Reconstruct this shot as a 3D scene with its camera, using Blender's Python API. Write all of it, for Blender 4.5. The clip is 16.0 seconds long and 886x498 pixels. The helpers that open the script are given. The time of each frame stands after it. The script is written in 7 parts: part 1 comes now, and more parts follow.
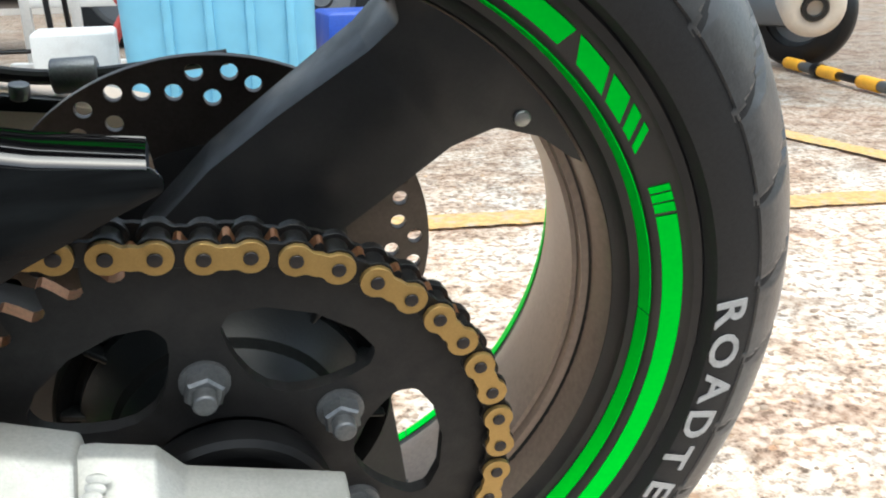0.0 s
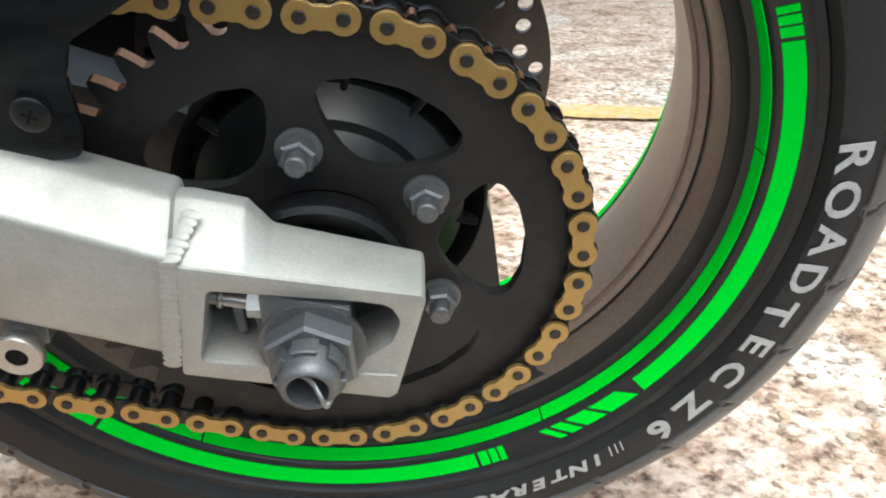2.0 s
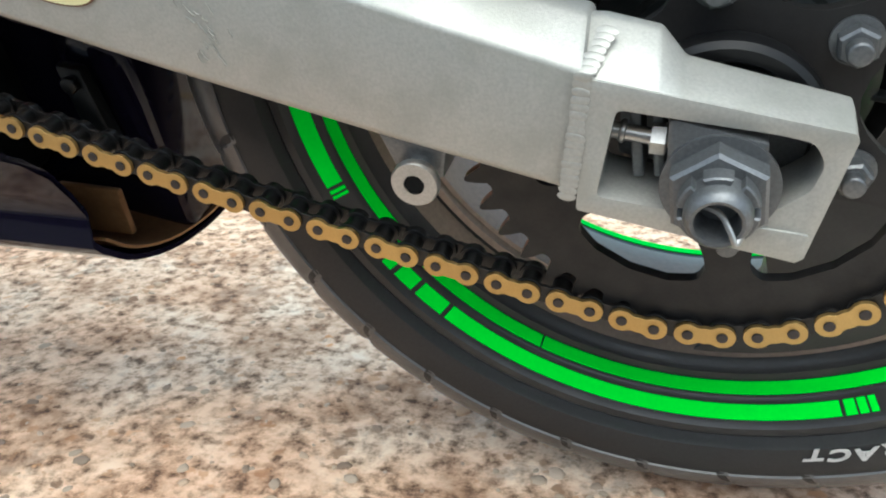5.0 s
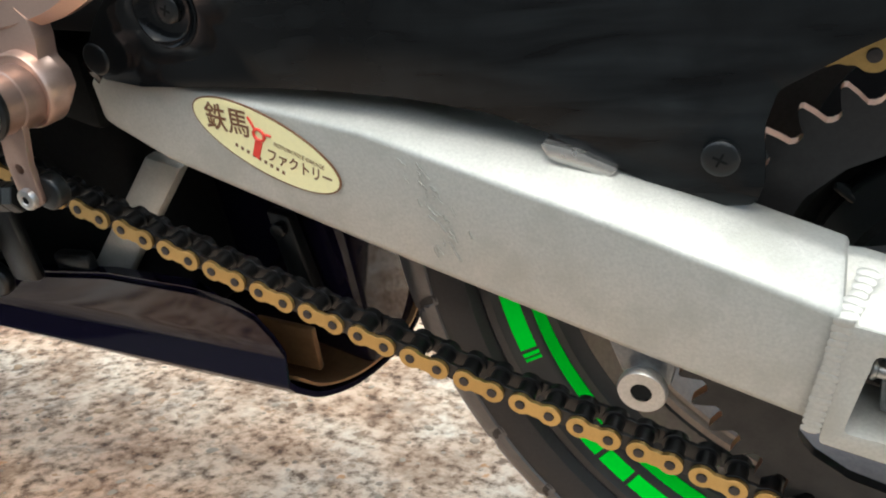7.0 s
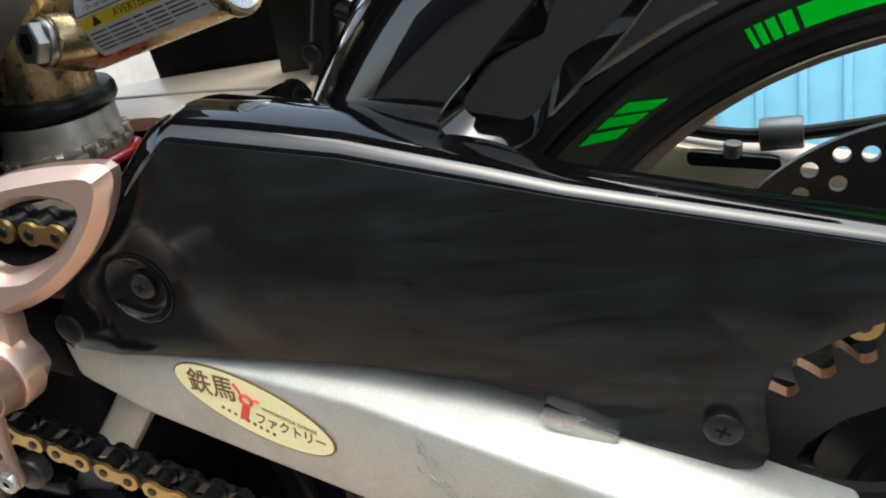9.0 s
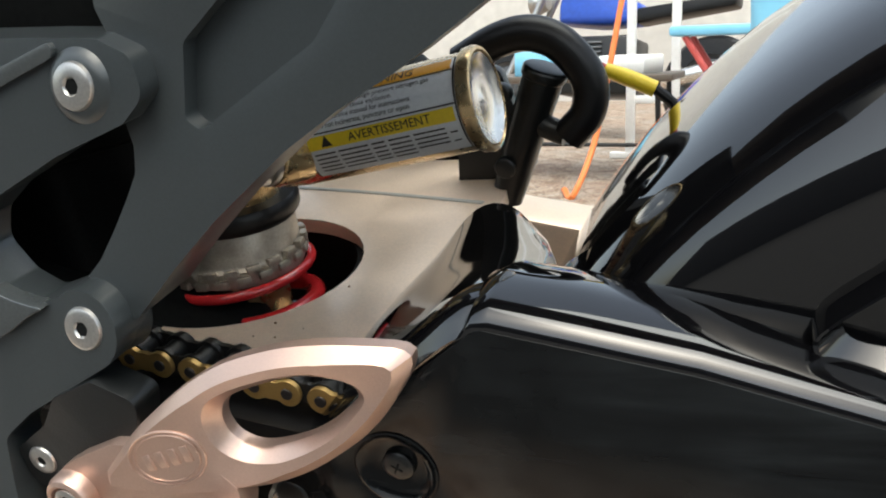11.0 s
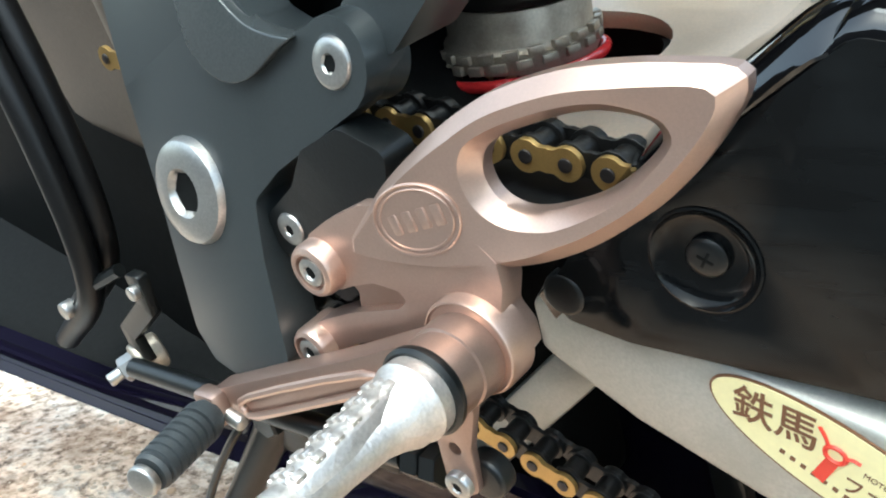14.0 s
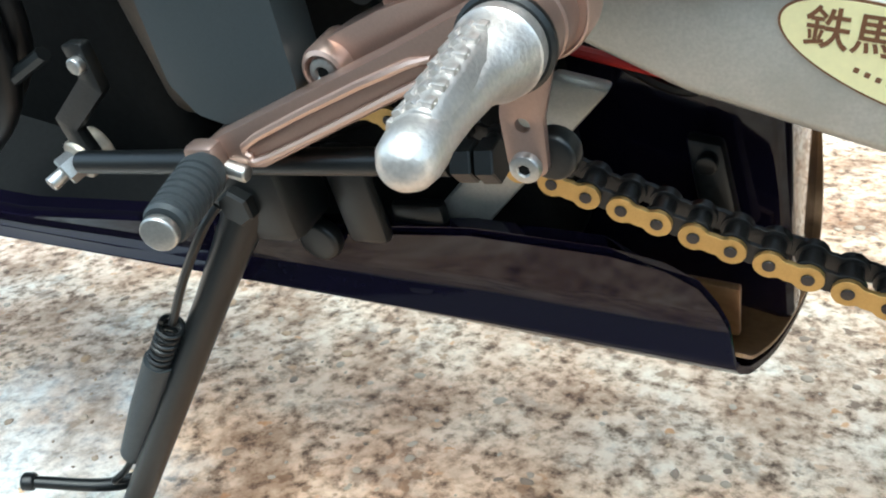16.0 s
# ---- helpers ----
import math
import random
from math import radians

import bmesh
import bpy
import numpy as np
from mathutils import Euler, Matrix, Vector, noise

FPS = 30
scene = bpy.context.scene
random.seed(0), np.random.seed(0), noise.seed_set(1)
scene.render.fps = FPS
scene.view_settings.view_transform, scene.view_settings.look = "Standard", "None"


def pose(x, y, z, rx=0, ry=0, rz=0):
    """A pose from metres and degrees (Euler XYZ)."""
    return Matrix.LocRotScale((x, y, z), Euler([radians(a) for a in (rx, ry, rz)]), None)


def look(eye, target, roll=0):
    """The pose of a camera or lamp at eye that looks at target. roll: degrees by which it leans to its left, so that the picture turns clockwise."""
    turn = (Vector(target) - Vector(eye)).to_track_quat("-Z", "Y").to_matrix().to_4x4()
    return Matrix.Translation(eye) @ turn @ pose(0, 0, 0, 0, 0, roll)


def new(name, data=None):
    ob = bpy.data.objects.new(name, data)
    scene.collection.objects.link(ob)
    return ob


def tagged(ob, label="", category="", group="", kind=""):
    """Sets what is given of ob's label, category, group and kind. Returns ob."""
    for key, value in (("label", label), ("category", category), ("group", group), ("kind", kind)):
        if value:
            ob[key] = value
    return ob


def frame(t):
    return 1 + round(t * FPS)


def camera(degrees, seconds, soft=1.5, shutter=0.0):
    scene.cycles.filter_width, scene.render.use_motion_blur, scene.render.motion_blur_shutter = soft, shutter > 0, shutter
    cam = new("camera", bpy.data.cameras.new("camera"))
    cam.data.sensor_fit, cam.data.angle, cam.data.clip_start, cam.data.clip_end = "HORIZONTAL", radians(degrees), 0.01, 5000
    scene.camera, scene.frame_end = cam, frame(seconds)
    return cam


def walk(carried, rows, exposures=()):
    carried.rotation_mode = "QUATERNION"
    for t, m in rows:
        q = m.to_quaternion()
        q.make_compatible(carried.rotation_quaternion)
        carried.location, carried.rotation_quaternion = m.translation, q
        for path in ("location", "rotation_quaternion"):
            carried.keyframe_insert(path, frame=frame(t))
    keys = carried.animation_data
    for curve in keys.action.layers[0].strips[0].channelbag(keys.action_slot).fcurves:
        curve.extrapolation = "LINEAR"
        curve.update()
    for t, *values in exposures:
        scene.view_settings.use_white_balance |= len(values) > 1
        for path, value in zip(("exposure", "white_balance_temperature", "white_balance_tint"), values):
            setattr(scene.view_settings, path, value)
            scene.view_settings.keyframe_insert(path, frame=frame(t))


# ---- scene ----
# The motorcycle has its own axes: x to its rear, y away from the camera, z up through the rear axle's centre.
# BIKE carries them into the world: it leans on its side stand towards the camera.
LEAN_DEG, PITCH_DEG, AXLE_UP = 13.0, 4.0, 0.2990


def bike_matrix():
    th, ph = radians(LEAN_DEG), radians(PITCH_DEG)
    up = Vector((math.sin(ph) * math.cos(th), math.sin(th), math.cos(ph) * math.cos(th))).normalized()
    ax = (Vector((1, 0, 0)) - up * up.x).normalized()
    ay = up.cross(ax)
    m = Matrix((ax, ay, up)).to_4x4()
    m.translation = (0, 0, AXLE_UP)
    return m


BIKE = bike_matrix()

cam = camera(54.2, 16.0, soft=2.0)
PATH = [
    (0, (0.033, -0.367, 0.273), (0.4, 1.283, -0.797), -2.1),
    (0.5, (0.033, -0.378, 0.257), (0.372, 1.243, -0.864), -2.1),
    (1, (0.04, -0.389, 0.257), (0.287, 1.221, -0.903), -2.5),
    (1.5, (0.052, -0.394, 0.242), (0.175, 1.203, -0.956), -3.6),
    (2, (0.055, -0.4, 0.234), (0.043, 1.182, -0.99), -3.9),
    (2.5, (0.064, -0.401, 0.225), (-0.107, 1.154, -1.02), -4.5),
    (3, (0.052, -0.417, 0.188), (-0.279, 1.142, -1.02), -7.3),
    (5.5, (-0.008, -0.438, 0.172), (-0.715, 1.085, -0.915), -12.0),
    (6, (-0.02, -0.436, 0.206), (-0.824, 1.055, -0.857), -12.8),
    (6.5, (-0.028, -0.424, 0.22), (-0.915, 1.071, -0.768), -13.1),
    (7, (-0.039, -0.426, 0.228), (-0.918, 1.116, -0.693), -11.8),
    (7.5, (-0.037, -0.419, 0.243), (-0.915, 1.124, -0.677), -12.5),
    (8, (-0.037, -0.416, 0.255), (-0.907, 1.145, -0.642), -13.1),
    (8.5, (-0.038, -0.402, 0.288), (-0.88, 1.199, -0.566), -14.5),
    (9, (-0.052, -0.384, 0.306), (-0.848, 1.251, -0.525), -15.7),
    (11.5, (-0.209, -0.358, 0.379), (-0.993, 1.309, -0.399), -9.4),
    (12, (-0.22, -0.329, 0.362), (-1.232, 1.225, -0.388), -9.4),
    (12.5, (-0.207, -0.299, 0.342), (-1.48, 1.065, -0.378), -10.8),
    (13, (-0.193, -0.287, 0.337), (-1.536, 1.004, -0.389), -13.0),
    (13.5, (-0.2, -0.303, 0.321), (-1.555, 0.967, -0.421), -13.9),
    (14, (-0.224, -0.327, 0.292), (-1.519, 0.946, -0.546), -15.6),
    (14.5, (-0.242, -0.336, 0.269), (-1.445, 0.94, -0.693), -17.8),
    (15, (-0.259, -0.354, 0.254), (-1.328, 0.978, -0.788), -18.4),
    (15.5, (-0.28, -0.378, 0.252), (-1.293, 0.946, -0.853), -19.5),
    (16, (-0.29, -0.389, 0.243), (-1.259, 0.932, -0.905), -18.1),
]
walk(cam, [(t, BIKE @ look(eye, target, roll)) for t, eye, target, roll in PATH],
     [(0.0, 1.0, 6250, 1), (1.5, 0.95, 6250, 1), (3.0, 1.16, 6200, 1), (5.5, 1.12, 6080, -1), (7.5, 1.22, 6420, 2), (9.0, 1.30, 6450, 1), (11.5, 1.30, 6850, 3), (12.0, 1.36, 6500, 1), (12.5, 1.44, 6350, 0), (13.0, 1.48, 6300, -1), (13.5, 1.58, 6200, -2), (14.0, 1.72, 6000, -5), (14.5, 1.56, 5900, -6), (15.0, 1.44, 5850, -6), (16.0, 1.42, 5750, -7)])

# ---- world and light ----
world = bpy.data.worlds.new("world")
scene.world = world
world.use_nodes = True
wn = world.node_tree
sky = wn.nodes.new("ShaderNodeTexSky")
sky.sky_type, sky.sun_disc = "NISHITA", False
sky.sun_elevation, sky.sun_rotation = radians(60), radians(170)
sky.air_density, sky.dust_density = 1.0, 3.0
wn.nodes["Background"].inputs["Strength"].default_value = 0.15
haze = wn.nodes.new("ShaderNodeHueSaturation")
haze.inputs["Saturation"].default_value = 0.6
wn.links.new(sky.outputs[0], haze.inputs["Color"])
wn.links.new(haze.outputs[0], wn.nodes["Background"].inputs["Color"])
sun = new("sun", bpy.data.lights.new("sun", "SUN"))
sun.data.energy, sun.data.angle, sun.data.color = 1.15, radians(60), (1.0, 0.99, 0.97)
sun.matrix_world = look((0.5, 0.05, 3.0), (0, 0, 0))


# ---- materials ----
def mat(name, color, rough=0.5, metal=0.0, grain=0.0, scale=60.0, stain=0.0, stain_scale=6.0, stain_color=None, bump=0.0, bump_scale=None, coat=0.0, spec=0.5, rough_var=0.0, per_piece=0.0):
    """A surface with fine grain, broad stains and fine relief, in metres of the object's own space."""
    m = bpy.data.materials.new(name)
    m.use_nodes = True
    t = m.node_tree
    b = t.nodes["Principled BSDF"]
    b.inputs["Roughness"].default_value = rough
    b.inputs["Metallic"].default_value = metal
    b.inputs["Coat Weight"].default_value = coat
    b.inputs["Coat Roughness"].default_value = 0.04
    b.inputs["Specular IOR Level"].default_value = spec
    co = t.nodes.new("ShaderNodeTexCoord")
    last = None
    rgb = t.nodes.new("ShaderNodeRGB")
    rgb.outputs[0].default_value = (*color, 1)
    last = rgb.outputs[0]

    def noise_tex(sc, detail=6.0):
        n = t.nodes.new("ShaderNodeTexNoise")
        n.inputs["Scale"].default_value, n.inputs["Detail"].default_value = sc, detail
        t.links.new(co.outputs["Object"], n.inputs["Vector"])
        return n

    if grain:
        n = noise_tex(scale)
        r = t.nodes.new("ShaderNodeMapRange")
        r.inputs["From Min"].default_value, r.inputs["From Max"].default_value = 0.3, 0.7
        r.inputs["To Min"].default_value, r.inputs["To Max"].default_value = 1 - grain, 1 + grain
        t.links.new(n.outputs["Fac"], r.inputs["Value"])
        mx = t.nodes.new("ShaderNodeMix")
        mx.data_type, mx.blend_type = "RGBA", "MULTIPLY"
        mx.inputs[0].default_value = 1.0
        t.links.new(last, mx.inputs[6])
        t.links.new(r.outputs[0], mx.inputs[7])
        last = mx.outputs[2]
    if stain:
        n = noise_tex(stain_scale, 8.0)
        r = t.nodes.new("ShaderNodeMapRange")
        r.inputs["From Min"].default_value, r.inputs["From Max"].default_value = 0.5, 0.72
        r.inputs["To Min"].default_value, r.inputs["To Max"].default_value = 0.0, stain
        t.links.new(n.outputs["Fac"], r.inputs["Value"])
        mx = t.nodes.new("ShaderNodeMix")
        mx.data_type = "RGBA"
        sc = stain_color or tuple(c * 0.5 for c in color)
        mx.inputs[7].default_value = (*sc, 1)
        t.links.new(r.outputs[0], mx.inputs[0])
        t.links.new(last, mx.inputs[6])
        last = mx.outputs[2]
    if per_piece:
        oi = t.nodes.new("ShaderNodeObjectInfo")
        r = t.nodes.new("ShaderNodeMapRange")
        r.inputs["To Min"].default_value, r.inputs["To Max"].default_value = 1 - per_piece, 1 + per_piece
        t.links.new(oi.outputs["Random"], r.inputs["Value"])
        mx = t.nodes.new("ShaderNodeMix")
        mx.data_type, mx.blend_type = "RGBA", "MULTIPLY"
        mx.inputs[0].default_value = 1.0
        t.links.new(last, mx.inputs[6])
        t.links.new(r.outputs[0], mx.inputs[7])
        last = mx.outputs[2]
    t.links.new(last, b.inputs["Base Color"])
    if rough_var:
        n = noise_tex(stain_scale * 2.3)
        r = t.nodes.new("ShaderNodeMapRange")
        r.inputs["From Min"].default_value, r.inputs["From Max"].default_value = 0.3, 0.7
        r.inputs["To Min"].default_value, r.inputs["To Max"].default_value = max(0.02, rough - rough_var), min(1, rough + rough_var)
        t.links.new(n.outputs["Fac"], r.inputs["Value"])
        t.links.new(r.outputs[0], b.inputs["Roughness"])
    if bump:
        n = noise_tex(bump_scale or scale)
        bn = t.nodes.new("ShaderNodeBump")
        bn.inputs["Strength"].default_value, bn.inputs["Distance"].default_value = bump, 0.001
        t.links.new(n.outputs["Fac"], bn.inputs["Height"])
        t.links.new(bn.outputs[0], b.inputs["Normal"])
    return m


M_ALU = mat("satin_aluminium", (0.445, 0.44, 0.405), 0.46, 0.45, 0.08, 700, 0.6, 40, (0.34, 0.34, 0.30), 0.14, 1100, rough_var=0.08)
M_WELD = mat("weld_bead", (0.445, 0.44, 0.405), 0.46, 0.45, 0.08, 700, bump=0.12, bump_scale=1100)
# brushed aluminium; its warm reflections are put into the base colour
M_BRUSHED = mat("brushed_plate", (0.84, 0.67, 0.52), 0.38, 0.35, 0.06, 700, 0.3, 30, (0.62, 0.50, 0.40), 0.1, 1200, rough_var=0.08)
M_GOLD = mat("gold_plate", (0.50, 0.33, 0.12), 0.36, 0.75, 0.06, 1200, 0.45, 90, (0.33, 0.20, 0.07), 0.06, 1500, per_piece=0.06)
M_PIN = mat("steel_pin", (0.06, 0.055, 0.055), 0.42, 0.8, 0.1, 900)
M_LINK = mat("oiled_link", (0.018, 0.018, 0.018), 0.32, 0.4, 0.2, 900, 0.4, 120, (0.035, 0.03, 0.025), 0.15, 900)
M_SPROCKET = mat("matt_black_sprocket", (0.014, 0.013, 0.013), 0.55, 0.1, 0.2, 700, 0.5, 40, (0.03, 0.028, 0.026), 0.1, 1200, rough_var=0.12)
M_TOOTH = mat("worn_copper_tooth", (0.62, 0.30, 0.15), 0.32, 0.9, 0.15, 900)
M_WHEEL = mat("satin_black_wheel", (0.016, 0.016, 0.017), 0.38, 0.0, 0.15, 500, 0.5, 25, (0.04, 0.036, 0.033), 0.06, 900, rough_var=0.1)
M_BARREL = mat("dusty_bronze_barrel", (0.25, 0.190, 0.152), 0.32, 0.25, 0.12, 300, 0.5, 18, (0.29, 0.225, 0.180), 0.05, 800)
M_RUBBER = mat("tyre_sidewall", (0.016, 0.016, 0.017), 0.62, 0.0, 0.2, 500, 0.35, 30, (0.028, 0.028, 0.028), 0.2, 1400)
M_TREAD = mat("tyre_tread", (0.06, 0.061, 0.063), 0.30, 0.0, 0.2, 260, 0.4, 40, (0.09, 0.09, 0.093), 0.25, 700, spec=0.9)
M_LETTER = mat("faded_white_letter", (0.50, 0.50, 0.50), 0.6, 0.0, 0.12, 900, 0.5, 120, (0.25, 0.25, 0.25))
M_GREEN = mat("green_tape", (0.0, 0.90, 0.03), 0.55, 0.0, 0.03, 400, 0.12, 60, (0.0, 0.62, 0.02), spec=0.2)
M_GLOSS = mat("gloss_black_plastic", (0.0025, 0.0025, 0.003), 0.05, 0.0, 0.1, 400, bump=0.02, bump_scale=45, rough_var=0.02, spec=0.7, coat=0.4)
M_FRAME = mat("grey_frame_paint", (0.037, 0.044, 0.047), 0.31, 0.25, 0.08, 900, 0.1, 6, (0.018, 0.025, 0.029), 0.02, 2600, spec=0.85)
# frame paint again, lighter, for ribs that catch the light
M_FRAMELIT = mat("lit_frame_paint", (0.066, 0.074, 0.076), 0.26, 0.35, 0.12, 900, spec=0.8)
M_ROSE = mat("rose_anodised_alloy", (0.57, 0.405, 0.335), 0.32, 0.8, 0.04, 1200, 0.15, 25, (0.50, 0.34, 0.27), 0.04, 2600, rough_var=0.04)
M_ROSEDARK = mat("bronze_anodised_alloy", (0.38, 0.265, 0.22), 0.32, 0.75, 0.05, 1200, 0.35, 45, (0.32, 0.20, 0.15), 0.06, 2200)
M_SILVER = mat("polished_alloy", (0.80, 0.78, 0.74), 0.22, 0.95, 0.05, 800, 0.3, 60, (0.62, 0.60, 0.56), 0.08, 1200, rough_var=0.08)
M_PEG = mat("satin_cast_alloy", (0.66, 0.62, 0.585), 0.36, 0.80, 0.10, 700, 0.4, 120, (0.52, 0.485, 0.455), 0.25, 650, rough_var=0.08)
M_STEEL = mat("plated_steel", (0.48, 0.47, 0.45), 0.32, 0.9, 0.1, 900, 0.3, 90, (0.33, 0.31, 0.28))
M_ZINC = mat("dull_zinc", (0.165, 0.172, 0.178), 0.42, 0.7, 0.15, 700, 0.4, 90, (0.17, 0.17, 0.17), 0.15, 900)
M_BLACKMETAL = mat("black_metal", (0.005, 0.0062, 0.0068), 0.33, 0.1, 0.2, 500, 0.4, 50, (0.012, 0.013, 0.013), 0.1, 900)
M_BLACKRUBBER = mat("black_rubber", (0.006, 0.006, 0.0065), 0.36, 0.0, 0.2, 800, 0.3, 70, (0.012, 0.012, 0.012), 0.1, 1200, spec=0.3)
M_GREYRUBBER = mat("worn_grey_rubber", (0.032, 0.038, 0.042), 0.55, 0.0, 0.2, 900, 0.4, 120, (0.018, 0.022, 0.025), 0.2, 1200)
M_RED = mat("red_spring", (0.50, 0.02, 0.025), 0.26, 0.0, 0.08, 300, 0.2, 60, (0.3, 0.01, 0.015), coat=0.5)
M_SHOCKGOLD = mat("gold_shock_body", (0.62, 0.45, 0.24), 0.28, 0.9, 0.05, 900, 0.3, 60, (0.45, 0.32, 0.17), rough_var=0.08)
M_COLLAR = mat("tan_grey_collar", (0.46, 0.41, 0.34), 0.40, 0.65, 0.1, 700, 0.5, 80, (0.22, 0.18, 0.14))
M_WHITE = mat("white_label", (0.72, 0.73, 0.73), 0.38, 0.0, 0.04, 500)
M_YELLOWLABEL = mat("yellow_label", (0.80, 0.58, 0.03), 0.38, 0.0, 0.04, 500)
M_ORANGELABEL = mat("orange_label", (0.75, 0.36, 0.04), 0.38)
M_CREAM = mat("cream_sticker", (0.82, 0.76, 0.42), 0.36, 0.0, 0.03, 400)
M_INK = mat("dark_ink", (0.03, 0.025, 0.02), 0.45)
M_BROWNINK = mat("brown_ink", (0.16, 0.07, 0.03), 0.45)
M_REDINK = mat("red_ink", (0.72, 0.05, 0.03), 0.42)
M_COWL = mat("plum_black_paint", (0.0055, 0.0045, 0.013), 0.07, 0.0, 0.1, 400, bump=0.03, bump_scale=26, spec=0.3)
M_FOIL = mat("copper_heat_liner", (0.30, 0.17, 0.08), 0.34, 0.6, 0.15, 200, 0.5, 30, (0.16, 0.08, 0.04), 0.1, 300)
M_ENGINE = mat("bronze_engine_case", (0.125, 0.10, 0.078), 0.42, 0.4, 0.1, 400, 0.4, 20, (0.095, 0.075, 0.057), 0.08, 900)
# black of castings, also put into bolt and screw recesses as their shade
M_DARK = mat("dark_casting_and_recess_shade", (0.008, 0.0085, 0.0085), 0.5, 0.0, 0.2, 300, spec=0.06)
M_DISC = mat("worn_disc_steel", (0.11, 0.095, 0.085), 0.36, 0.8, 0.1, 500, 0.4, 40, (0.06, 0.05, 0.045))
M_WHITEPAINT = mat("white_paint", (0.78, 0.78, 0.76), 0.4, 0.0, 0.05, 60, 0.3, 5, (0.55, 0.53, 0.5))
M_SILENCER = mat("beige_silencer_paint", (0.62, 0.55, 0.46), 0.4, 0.2, 0.05, 60, 0.4, 9, (0.45, 0.38, 0.31))
M_BLUETARP = mat("light_blue_plastic", (0.20, 0.52, 0.72), 0.45, 0.0, 0.06, 12, 0.2, 3, (0.14, 0.42, 0.62), 0.1, 8)
M_BLUE = mat("blue_plastic", (0.02, 0.08, 0.45), 0.4, 0.0, 0.1, 30)
M_ORANGE = mat("orange_paint", (0.75, 0.20, 0.05), 0.45, 0.0, 0.1, 60)
M_REDPAINT = mat("faded_red_paint", (0.55, 0.09, 0.08), 0.45, 0.0, 0.1, 30)
M_YELLOW = mat("yellow_paint", (0.85, 0.42, 0.03), 0.5, 0.0, 0.1, 40)
M_WIRE = mat("red_wire", (0.45, 0.02, 0.02), 0.4)


def guard_material():
    """Black plastic, rubbed: fine streaks along its length, in broad uneven patches."""
    m = mat("rubbed_black_plastic", (0.004, 0.0045, 0.005), 0.12, 0.0, bump=0.03, bump_scale=60, spec=0.2)
    t = m.node_tree
    co = t.nodes.new("ShaderNodeTexCoord")
    turn = t.nodes.new("ShaderNodeMapping")
    turn.inputs["Rotation"].default_value = (0, radians(-12), 0)
    turn.inputs["Scale"].default_value = (9, 9, 70)
    t.links.new(co.outputs["Object"], turn.inputs["Vector"])

    def field(vector, scale, low, high):
        n = t.nodes.new("ShaderNodeTexNoise")
        n.inputs["Scale"].default_value, n.inputs["Detail"].default_value, n.inputs["Distortion"].default_value = scale, 7, 0.6
        t.links.new(vector, n.inputs["Vector"])
        r = t.nodes.new("ShaderNodeMapRange")
        r.inputs["From Min"].default_value, r.inputs["From Max"].default_value = low, high
        t.links.new(n.outputs["Fac"], r.inputs["Value"])
        return r.outputs[0]
    both = t.nodes.new("ShaderNodeMath")
    both.operation = "MULTIPLY"
    t.links.new(field(turn.outputs[0], 1.6, 0.35, 0.75), both.inputs[0])
    t.links.new(field(co.outputs["Object"], 11, 0.38, 0.68), both.inputs[1])
    mx = t.nodes.new("ShaderNodeMix")
    mx.data_type = "RGBA"
    mx.inputs[6].default_value, mx.inputs[7].default_value = (0.0045, 0.0050, 0.0055, 1), (0.024, 0.028, 0.030, 1)
    t.links.new(both.outputs[0], mx.inputs[0])
    b = t.nodes["Principled BSDF"]
    t.links.new(mx.outputs[2], b.inputs["Base Color"])
    return m


M_RUBBED = guard_material()


